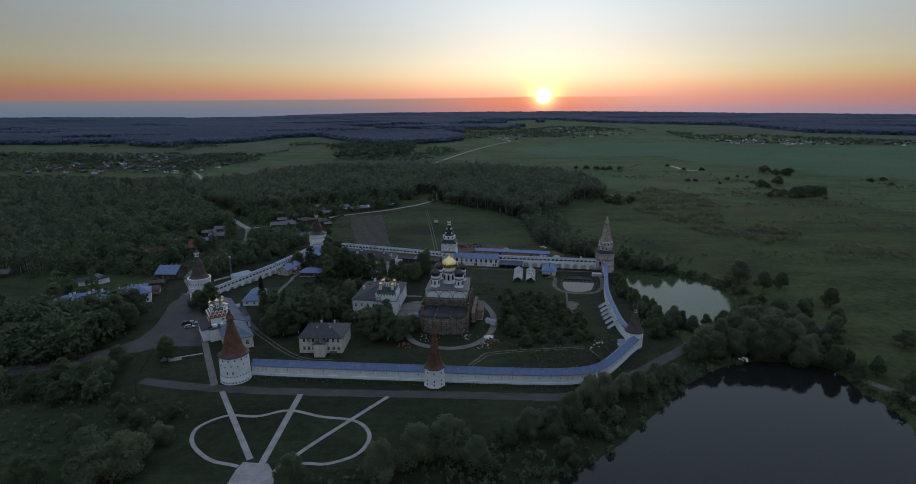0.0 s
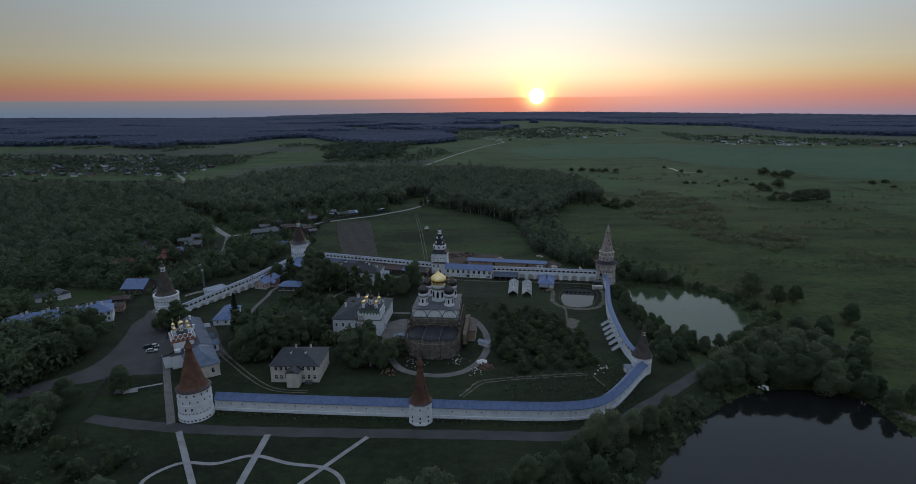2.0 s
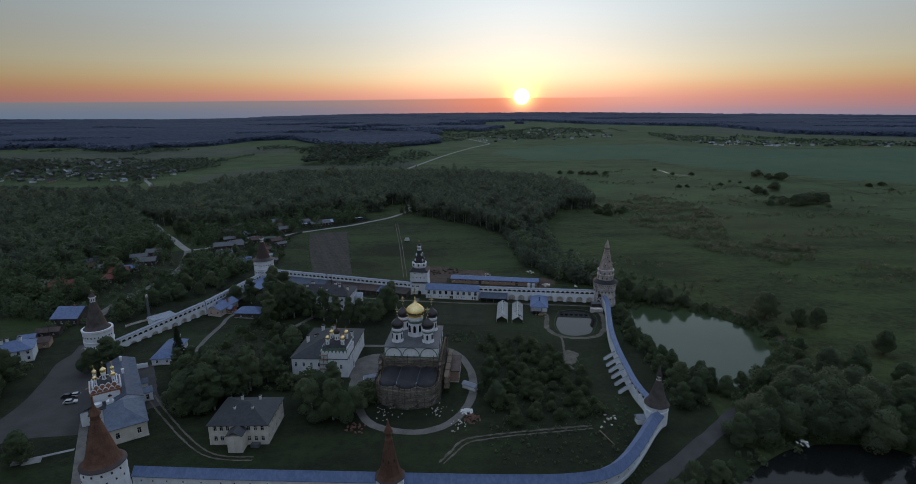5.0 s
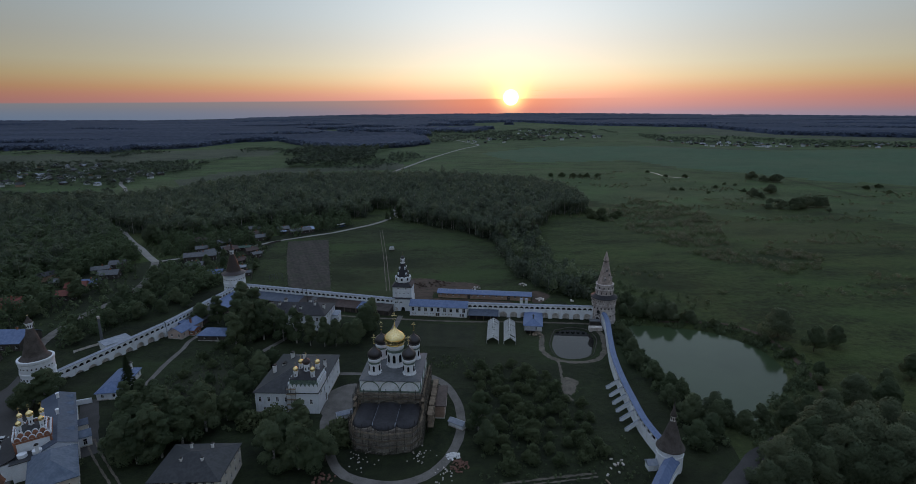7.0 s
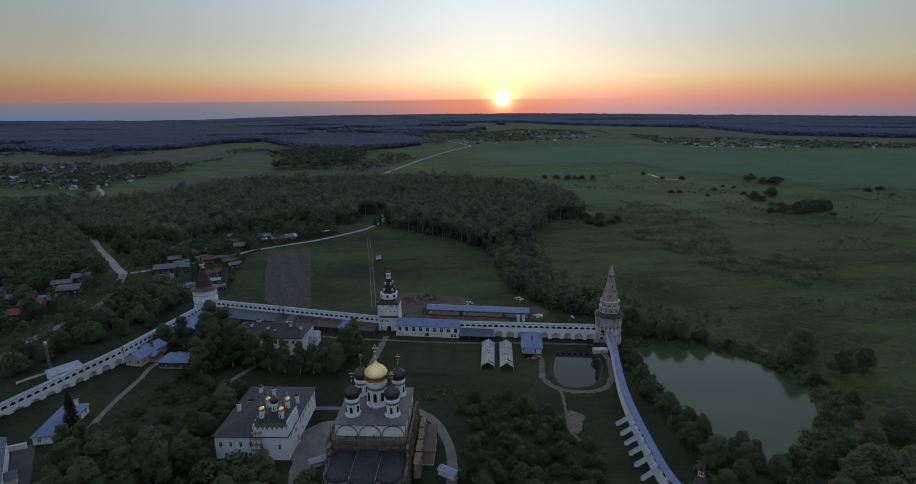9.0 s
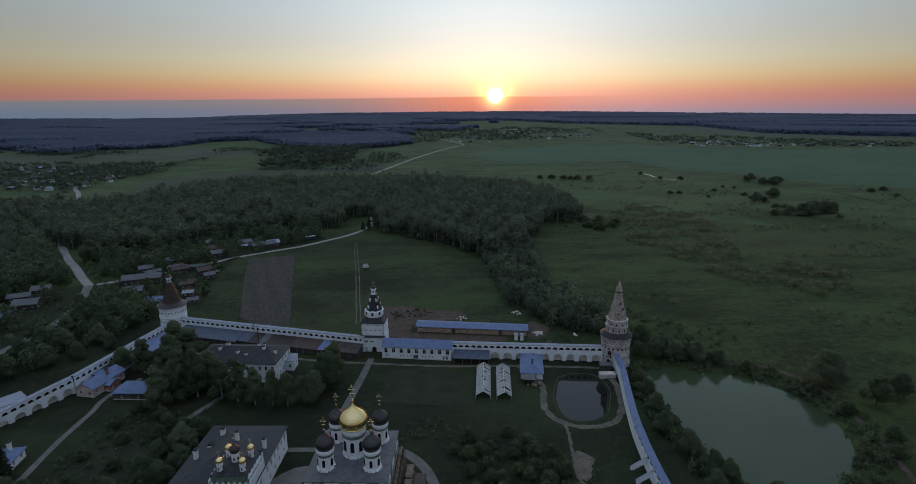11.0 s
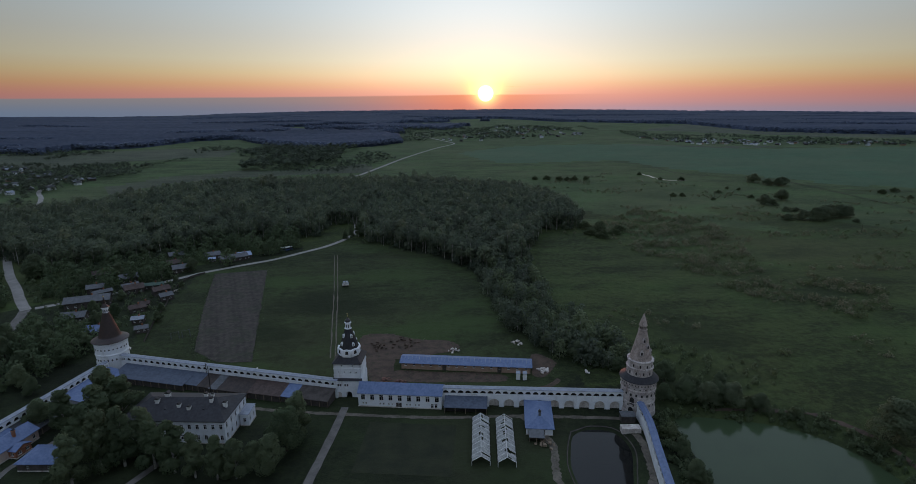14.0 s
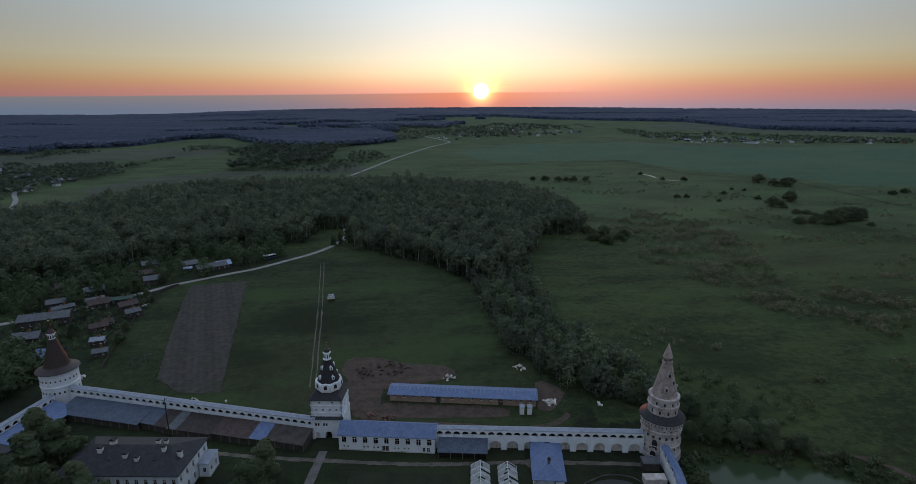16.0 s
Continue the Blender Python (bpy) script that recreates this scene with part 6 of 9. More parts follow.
plant("trees along the lake shores", [("round", 168, 226, 10, 1.1), ("round", 190, 214, 9, 1.2), ("round", 158, 268, 6, 1.2), ("bush", 153, 262, 4, 1.3), ("bush", 158, 286, 4, 1.2), ("bush", 156, 300, 3.6, 1.2)])
plant("trees west of the monastery", [("round", -168, 212, 12, 1.2), ("round", -178, 220, 12, 1.2), ("round", -190, 214, 12, 1.2), ("round", -160, 220, 10, 1.1), ("round", -156, 230, 11, 1.1), ("round", -166, 236, 12, 1.1), ("round", -178, 240, 12, 1.2), ("round", -192, 236, 12, 1.2), ("round", -204, 226, 12, 1.2), ("round", -156, 244, 10, 1.0), ("round", -168, 252, 10, 1.1), ("round", -206, 206, 12, 1.2), ("round", -184, 200, 9, 1.1), ("round", -148, 186, 10, 1.1), ("round", -138, 182, 9, 1.1), ("round", -130, 180, 9, 1.0), ("round", -152, 176, 10, 1.1), ("round", -140, 172, 8, 1.1), ("round", -168, 180, 10, 1.2), ("round", -182, 176, 10, 1.2)])
plant("trees west of the monastery", [("round", -112, 162, 5, 1.1), ("round", -104, 156, 5, 1.1), ("round", -122, 154, 6, 1.1), ("bush", -96, 160, 4, 1.1), ("bush", -108, 148, 4, 1.2), ("bush", -118, 170, 4, 1.2), ("round", -150, 318, 8, 1.1), ("round", -158, 330, 9, 1.1), ("round", -146, 338, 9, 1.1), ("round", -136, 346, 9, 1.1), ("round", -150, 352, 10, 1.1), ("round", -128, 352, 8, 1.0), ("round", -140, 362, 10, 1.1), ("round", -128, 368, 9, 1.1), ("round", -120, 362, 7, 1.0), ("round", -134, 380, 10, 1.1), ("round", -122, 384, 9, 1.0), ("round", -146, 376, 10, 1.1), ("round", -156, 370, 10, 1.1), ("round", -150, 394, 10, 1.1)])
plant("trees west of the monastery", [("round", -136, 400, 10, 1.1), ("round", -158, 408, 10, 1.1), ("round", -122, 400, 8, 1.0), ("round", -146, 412, 9, 1.1), ("round", -186, 380, 11, 1.2), ("round", -200, 396, 12, 1.2), ("round", -190, 412, 11, 1.1), ("round", -206, 372, 11, 1.2), ("round", -214, 420, 12, 1.2), ("round", -190, 350, 10, 1.2), ("round", -204, 340, 11, 1.2), ("round", -222, 354, 12, 1.2), ("round", -230, 384, 12, 1.2), ("round", -224, 322, 11, 1.2), ("round", -240, 330, 11, 1.2), ("round", -236, 300, 10, 1.2), ("round", -216, 276, 10, 1.2), ("round", -234, 262, 10, 1.2), ("round", -190, 276, 8, 1.1), ("round", -252, 280, 11, 1.2)])

plant("trees along the lake shores", [("willow", 164.6, 304, 13, 1.1), ("round", 170, 288, 12, 0.9), ("willow", 156, 248, 10, 1.2), ("willow", 103, 244, 9, 0.9), ("round", 96, 254, 9, 0.9),
    ("willow", 97, 205, 9.8, 1.0), ("willow", 106, 207, 10.7, 1.0), ("willow", 115, 209, 11.5, 1.0), ("willow", 124, 209, 12.3, 1.0), ("willow", 133, 207, 12.3, 1.0), ("willow", 141, 203, 12.3, 1.0), ("round", 149, 197, 11.5, 0.9), ("round", 153, 189, 9.0, 0.9), ("round", 146, 207, 10.7, 1.0), ("bush", 155, 172, 4.5, 1.2), ("bush", 156, 160, 4.5, 1.2), ("bush", 150, 146, 4.5, 1.2), ("bush", 157, 166, 4, 1.1)])
plant("trees west of the monastery", [("round", -131, 260, 11, 1.1), ("round", -172, 216, 16, 1.0), ("round", -160, 216, 15, 1.0), ("round", -182, 222, 17, 1.0), ("round", -168, 226, 17, 1.0), ("round", -156, 224, 15, 1.0), ("round", -152, 236, 13, 0.9), ("round", -160, 240, 16, 1.0), ("round", -172, 240, 16, 1.0), ("round", -160, 254, 14, 1.0), ("round", -192, 234, 17, 1.0), ("willow", -207, 510, 15, 1.0), ("willow", -133, 196, 10, 1.0), ("willow", -140, 182, 10, 1.0), ("willow", -132, 184, 11, 1.0), ("willow", -129, 174, 8, 1.0), ("round", -103, 157, 6, 1.0), ("round", -95, 162, 5, 1.0), ("willow", -91, 147, 7, 1.1)])

plant("trees at the bend of the road", [("tall", -30, 584, 9, 1.1), ("tall", -25.5, 589, 11, 1.0), ("tall", -21, 595, 12, 1.1), ("tall", -18, 603, 12, 1.0), ("willow", -118, 512, 9, 0.9), ("willow", -158, 505, 9, 1.0), ("round", -128, 500, 6, 1.0), ("tall", -100, 523, 5, 1.1), ("tall", -82, 547, 9, 1.0), ("round", -136, 462, 6, 1.0), ("round", -128, 438, 7, 1.0), ("round", -141, 444, 7, 1.0), ("willow", -132, 428, 7, 0.9), ("round", -108, 442, 5, 1.1), ("round", -104, 428, 6, 1.1), ("round", -112, 480, 4, 1.0), ("round", -146, 495, 7, 1.0), ("willow", -166, 482, 8, 0.9), ("round", -120, 492, 4, 1.0), ("round", -134, 510, 6, 1.0)])
plant("trees along the lake shores", [("willow", 119, 331, 8, 1.1), ("willow", 126, 329, 8.5, 1.1), ("willow", 113, 336, 8, 1.0), ("willow", 134, 325, 6.5, 1.1), ("willow", 103, 346, 7, 1.0), ("round", 96, 356, 6, 1.1), ("willow", 75, 380, 7, 1.1), ("willow", 84, 368, 7.5, 1.1)])

plant("trees of the monastery yard", [("tall", -76.5, 307.3, 14, 1.0), ("tall", -72.9, 315.3, 16, 0.9), ("tall", -38.6, 307, 11.5, 0.95), ("tall", -33.5, 307, 11, 0.95), ("round", -29, 309.5, 8, 0.9), ("tall", -84.6, 234, 11, 1.0), ("tall", -82, 230, 12.8, 1.0), ("tall", -73, 231, 13, 1.0), ("tall", -77, 230.3, 13.6, 0.9), ("tall", -65, 244, 13, 1.0), ("tall", -98, 259.5, 9, 1.1), ("tall", -92, 258, 10, 1.1), ("tall", -85.5, 255.5, 11, 1.1), ("tall", -89, 249, 11, 1.1), ("tall", -82, 250, 11.5, 1.1), ("tall", -76, 249.5, 10, 1.0), ("tall", -69.5, 248, 11, 1.0), ("tall", -60.5, 250, 8.5, 1.0), ("tall", -56, 249.5, 9, 1.1), ("round", -84, 268, 3.6, 1.2), ("round", -72, 264, 5, 1.1), ("round", -66, 272, 5.6, 1.1), ("round", -60, 268, 6, 1.1), ("round", -57, 276, 5.6, 1.1), ("round", -66, 282, 4.4, 1.1), ("round", -76, 276, 3.6, 1.2), ("round", -62, 292, 5, 1.1), ("round", -70, 298, 4, 1.1), ("bush", -88, 282, 2.4, 1.2), ("bush", -80, 290, 2.6, 1.2), ("bush", -87, 298, 2.4, 1.2), ("round", -56, 290, 6, 1.0), ("bush", -52, 262, 3.4, 1.2)])

# groves west of the monastery, too thick to count
GROVES = [([(-340, 575), (-268, 560), (-215, 490), (-192, 458), (-184, 430), (-262, 415), (-340, 470)], 7.5, 8, 12), ([(-260, 196), (-158, 196), (-150, 214), (-157, 240), (-158, 258), (-166, 262), (-206, 240), (-262, 244)], 7.0, 10, 14.5), ([(-160, 166), (-118, 172), (-124, 184), (-140, 190), (-200, 190), (-260, 186), (-260, 160)], 7.5, 5, 9), ([(-262, 290), (-206, 282), (-190, 318), (-190, 345), (-180, 390), (-180, 428), (-200, 470), (-235, 500), (-262, 420)], 9.0, 6, 12), ([(-168, 400), (-130, 384), (-114, 392), (-116, 408), (-132, 408), (-136, 424), (-160, 428)], 7.0, 5, 10), ([(-180, 470), (-166, 470), (-136, 486), (-118, 508), (-96, 526), (-64, 552), (-60, 596), (-120, 596), (-150, 570), (-190, 540), (-215, 520)], 8.0, 4, 11), ([(-162, 318), (-150, 310), (-144, 330), (-132, 350), (-120, 372), (-126, 384), (-150, 384), (-164, 350)], 7.5, 5, 10)]
pts, hs = [], []
for area, spacing, low, high in GROVES:
    for p in scatter(area, spacing, int(spacing * 13)):
        if off_lane(p, 6.5) and not in_glade(*p) and all(abs(p[0] - cx) > 8 or abs(p[1] - cy) > 8 for cx, cy in ((-175, 317), (-211, 364), (-193, 391), (-190, 378), (-190, 399), (-210, 402), (-189, 416), (-196, 439), (-150, 455), (-144, 434), (-125, 415), (-122, 511), (-112, 540), (-98, 534), (-93, 538), (-117, 469))):
            pts.append(p)
            hs.append(rng.uniform(low, high) * 1.25)
joined_wood("grove", pts, hs, grove_kit, [M["leaf"], M["bark"]], "thick broadleaf groves west of the monastery")

# ================= buildings =================
def cached(store, key, make):
    if key not in store:
        store[key] = make()
    return store[key]


PANES, FRAMES = {}, {}


def window(parent, at, w, h, frame_mat="white_paint", name="window", arched=False):
    """A pane set back in its opening, with a frame and a sill."""
    def pane():
        bm = bmesh.new()
        box(bm, -w / 2, w / 2, 0.20, 0.24, 0, h)
        return mesh_of("window", bm, M["glass"])

    def frame_mesh():
        bm = bmesh.new()
        t = 0.05
        for x0, x1, z0, z1 in ((-w / 2, -w / 2 + t, 0, h), (w / 2 - t, w / 2, 0, h), (-w / 2, w / 2, 0, t), (-w / 2, w / 2, h - t, h), (-t / 2, t / 2, t, h - t), (-w / 2, w / 2, h * 0.62, h * 0.62 + t * 0.8)):
            box(bm, x0, x1, 0.13, 0.20, z0, z1)
        box(bm, -w / 2 - 0.08, w / 2 + 0.08, -0.10, 0.12, -0.08, 0.0)
        return mesh_of("window_frame", bm, M[frame_mat])
    p = part(name, cached(PANES, (w, h), pane), None, parent, at=at)
    part("window_frame", cached(FRAMES, (w, h, frame_mat), frame_mesh), None, p)
    return p


def hip_roof(w, d, h, rise, over=0.5, inset=None):
    """A hipped roof over an oblong with its corner at the origin; the ridge runs along the longer side."""
    bm = bmesh.new()
    x0, x1, y0, y1 = -over, w + over, -over, d + over
    k = min(x1 - x0, y1 - y0) / 2 if inset is None else inset
    if w >= d:
        ridge = [(x0 + k, (y0 + y1) / 2), (x1 - k, (y0 + y1) / 2)]
    else:
        ridge = [((x0 + x1) / 2, y0 + k), ((x0 + x1) / 2, y1 - k)]
    low = [bm.verts.new((x, y, h - 0.18)) for x, y in ((x0, y0), (x1, y0), (x1, y1), (x0, y1))]
    eav = [bm.verts.new((x, y, h + 0.02)) for x, y in ((x0, y0), (x1, y0), (x1, y1), (x0, y1))]
    r = [bm.verts.new((x, y, h + rise)) for x, y in ridge]
    bm.faces.new(low[::-1])
    for i in range(4):
        bm.faces.new((low[i], low[(i + 1) % 4], eav[(i + 1) % 4], eav[i]))
    if w >= d:
        bm.faces.new((eav[0], eav[1], r[1], r[0]))
        bm.faces.new((eav[1], eav[2], r[1]))
        bm.faces.new((eav[2], eav[3], r[0], r[1]))
        bm.faces.new((eav[3], eav[0], r[0]))
    else:
        bm.faces.new((eav[0], eav[1], r[0]))
        bm.faces.new((eav[1], eav[2], r[1], r[0]))
        bm.faces.new((eav[2], eav[3], r[1]))
        bm.faces.new((eav[3], eav[0], r[0], r[1]))
    return bm


def gable_roof(w, d, h, rise, over=0.5, along="x"):
    bm = bmesh.new()
    if along == "x":
        gable(bm, -over, w + over, -over, d + over, h - 0.06, h + rise)
    else:
        pts = [(-over, h - 0.06), (w / 2, h + rise), (w / 2, h + rise + 0.14), (-over, h + 0.08)]
        prism(bm, pts, -over, d + over)
        prism(bm, [(w / 2, h + rise), (w + over, h - 0.06), (w + over, h + 0.08), (w / 2, h + rise + 0.14)], -over, d + over)
    return bm


def chimney(parent, x, y, z0, z1, s=0.7, mat="white_paint"):
    bm = bmesh.new()
    box(bm, -s / 2, s / 2, -s / 2, s / 2, 0, z1 - z0)
    box(bm, -s / 2 - 0.1, s / 2 + 0.1, -s / 2 - 0.1, s / 2 + 0.1, z1 - z0 - 0.25, z1 - z0)
    c = part("chimney", bm, M[mat], parent, at=Matrix.Translation((x, y, z0)))
    bm = bmesh.new()
    prism(bm, [(-s * 0.7, 0), (s * 0.7, 0), (0, s * 0.55)], -s * 0.6, s * 0.6)
    part("cowl", bm, M["iron"], c, at=Matrix.Translation((0, 0, z1 - z0 + 0.12)))


def even(n, length, z, w, h, start=None, end=None):
    a = length / n * 0.5 if start is None else start
    b = length - a if end is None else end
    return [(a + (b - a) * i / max(1, n - 1), z, w, h) for i in range(n)]


def house(name, label, at, rz, w, d, h, wall_mat, roof_kind, rise, roof_mat, front=(), right=(), left=(), back=(), chimneys=(), over=0.5, category="house", group="", frame_mat="white_paint", z=0.0, doors=(), plinth=True, roof_inset=None):
    t = thing(name, (at[0], at[1], z), rz, label, category, group)
    th = 0.5
    sides = ((w, (0, 0), 0, front, (0, w)), (d, (w, 0), 90, right, (th, d - th)), (w, (w, d), 180, back, (0, w)), (d, (0, d), 270, left, (th, d - th)))
    for length, o, turn, holes, _ in sides:
        sub = bmesh.new()
        ins = 0.0 if turn in (0, 180) else th
        pierced(sub, length - 2 * ins, -1.0, h, 0.0, th, [(x - ins, zz, ww, hh) for x, zz, ww, hh in holes])
        m = Matrix.Translation((o[0], o[1], 0)) @ Matrix.Rotation(radians(turn), 4, "Z") @ Matrix.Translation((ins, 0, 0))
        sub.transform(m)
        part("wall", weld(sub), M[wall_mat], t)
        for x, zz, ww, hh in holes:
            window(t, Matrix.Translation((o[0], o[1], 0)) @ Matrix.Rotation(radians(turn), 4, "Z") @ Matrix.Translation((x, 0.02, zz)), ww, hh, frame_mat)
    if roof_kind == "gable_x":
        for x in (0.0, w - th):
            bm = bmesh.new()
            prism_x(bm, [(0, h), (d, h), (d / 2, h + rise)], x, x + th)
            part("gable", bm, M[wall_mat], t)
    elif roof_kind == "gable_y":
        for y in (0.0, d - th):
            bm = bmesh.new()
            prism(bm, [(0, h), (w, h), (w / 2, h + rise)], y, y + th)
            part("gable", bm, M[wall_mat], t)
    bm = bmesh.new()
    # solid dark block: indoor shade behind the windows, put into colour
    box(bm, th + 0.4, w - th - 0.4, th + 0.4, d - th - 0.4, -0.5, h - 0.3)
    part("room", bm, M["inside_shade"], t)
    if roof_kind == "hip":
        r = hip_roof(w, d, h, rise, over, roof_inset)
    elif roof_kind == "gable_x":
        r = gable_roof(w, d, h, rise, over, "x")
    elif roof_kind == "gable_y":
        r = gable_roof(w, d, h, rise, over, "y")
    elif roof_kind == "lean":
        r = bmesh.new()
        prism_x(r, [(-over, h - 0.1), (d + over * 0.3, h + rise), (d + over * 0.3, h + rise + 0.14), (-over, h + 0.06)], -over, w + over)
    else:
        r = bmesh.new()
        box(r, -over, w + over, -over, d + over, h, h + 0.25)
    part("roof", r, M[roof_mat], t)
    if plinth:
        bm = bmesh.new()
        box(bm, -0.08, w + 0.08, -0.08, d + 0.08, -1.0, 0.35)
        part("plinth", bm, M["old_white"], t)
        bm = bmesh.new()
        box(bm, -0.12, w + 0.12, -0.12, d + 0.12, h - 0.42, h - 0.2)
        part("cornice", bm, M[wall_mat], t)
    for x, zz, ww, hh in doors:
        bm = bmesh.new()
        box(bm, x - ww / 2, x + ww / 2, -0.06, 0.1, zz, zz + hh)
        dr = part("door", bm, M["grey_wood"], t)
        bm = bmesh.new()
        box(bm, x + ww * 0.3, x + ww * 0.3 + 0.05, -0.12, -0.06, zz + 1.0, zz + 1.15)
        part("door_handle", bm, M["iron"], dr)
    for c in chimneys:
        chimney(t, *c)
    return t


def cupola(parent, x, y, z, r, drum_h, dome_r, dome_h, cross_h, dome_mat, niches=6, band=True, gablets=0):
    """A drum with slit windows, an onion dome and a cross."""
    bm = bmesh.new()
    lathe(bm, [(r * 1.08, z - 0.5), (r * 1.08, z + 0.15), (r, z + 0.25), (r, z + drum_h * 0.82), (r * 1.1, z + drum_h * 0.86), (r * 1.1, z + drum_h * 0.94), (r * 0.98, z + drum_h)], 24, x, y)
    drum = part("drum", bm, M["whitewash"], parent)
    if band:
        for f0, f1 in ((0.70, 0.80),):
            bm = bmesh.new()
            lathe(bm, [(r * 1.0, z + drum_h * f0), (r * 1.03, z + drum_h * f0), (r * 1.03, z + drum_h * f1), (r * 1.0, z + drum_h * f1)], 24, x, y)
            part("tile_band", bm, M["tile_band"], drum, "band of green glazed tiles")
    for k in range(niches):
        a = radians(360 / niches * k - 90)
        bm = bmesh.new()
        w, h = r * 0.34, drum_h * 0.36
        pts = [(-w / 2, 0), (w / 2, 0), (w / 2, h * 0.8), (0, h), (-w / 2, h * 0.8)]
        prism(bm, pts, -0.07, 0.2)
        part("slit_window", bm, M["glass"], drum, at=Matrix.Translation((x + r * math.cos(a), y + r * math.sin(a), z + drum_h * 0.26)) @ Matrix.Rotation(a + math.pi / 2, 4, "Z"))
    if gablets:
        for k in range(gablets):
            a = radians(360 / gablets * k - 90)
            bm = bmesh.new()
            w = math.pi * r / gablets * 0.95
            arc = [(w * math.cos(math.pi * i / 6), w * math.sin(math.pi * i / 6)) for i in range(7)]
            prism(bm, arc, -0.22, 0.1)
            part("gablet", bm, M["whitewash"], drum, at=Matrix.Translation((x + r * math.cos(a), y + r * math.sin(a), z - 0.1)) @ Matrix.Rotation(a + math.pi / 2, 4, "Z"))
    bm = bmesh.new()
    lathe(bm, [(dome_r * 0.80, z + drum_h - 0.05), (dome_r * 0.86, z + drum_h + 0.1), (dome_r * 0.72, z + drum_h + 0.25)], 28, x, y)
    onion(bm, dome_r, z + drum_h + 0.15, dome_h, 28, cx=x, cy=y)
    dome = part("dome", bm, M[dome_mat], parent, smooth=True)
    bm = bmesh.new()
    cross(bm, z + drum_h + dome_h, cross_h, x, y)
    part("cross", bm, M["gold"], dome)


def kokoshniki(parent, x0, x1, y, z, n, facing, r, thick=0.3, mat="whitewash"):
    """A row of round-headed gablets along one side, each with a green rim."""
    s = (x1 - x0) / n
    for i in range(n):
        bm = bmesh.new()
        w = s * 0.48
        prism(bm, [(w * math.cos(math.pi * k / 8), r * math.sin(math.pi * k / 8)) for k in range(9)], -thick, 0.0)
        at = Matrix.Rotation(radians(facing), 4, "Z") @ Matrix.Translation((x0 + s * (i + 0.5), y, z))
        g = part("gablet", bm, M[mat], parent, at=at)
        bm = bmesh.new()
        for k in range(8):
            a, b = math.pi * k / 8, math.pi * (k + 1) / 8
            prism(bm, [(w * 0.86 * math.cos(a), r * 0.86 * math.sin(a)), (w * 1.04 * math.cos(a), r * 1.05 * math.sin(a)), (w * 1.04 * math.cos(b), r * 1.05 * math.sin(b)), (w * 0.86 * math.cos(b), r * 0.86 * math.sin(b))][::1], -thick - 0.08, -thick * 0.2)
        part("rim", bm, M["tile_band"] if mat == "whitewash" else M["red_roof"], g)


def net_material():
    m, T, b = material("translucent_netting", 0.9, 0.0, 0.1)
    p = place(T)
    c = T.mix(T.smooth(T.noise(p, 0.4, 5), 0.35, 0.65), (0.11, 0.10, 0.085), (0.22, 0.20, 0.165))
    T.link(c, b.inputs["Base Color"])
    clear = m.node_tree.nodes.new("ShaderNodeBsdfTransparent")
    mix = m.node_tree.nodes.new("ShaderNodeMixShader")
    T.link(T.math("MULTIPLY_ADD", T.smooth(T.noise(p, 0.7, 4), 0.3, 0.7), 0.35, 0.35), mix.inputs[0])
    out = m.node_tree.nodes["Material Output"]
    T.link(clear.outputs[0], mix.inputs[1])
    T.link(b.outputs[0], mix.inputs[2])
    T.link(mix.outputs[0], out.inputs["Surface"])
    return m


M["net"] = net_material()


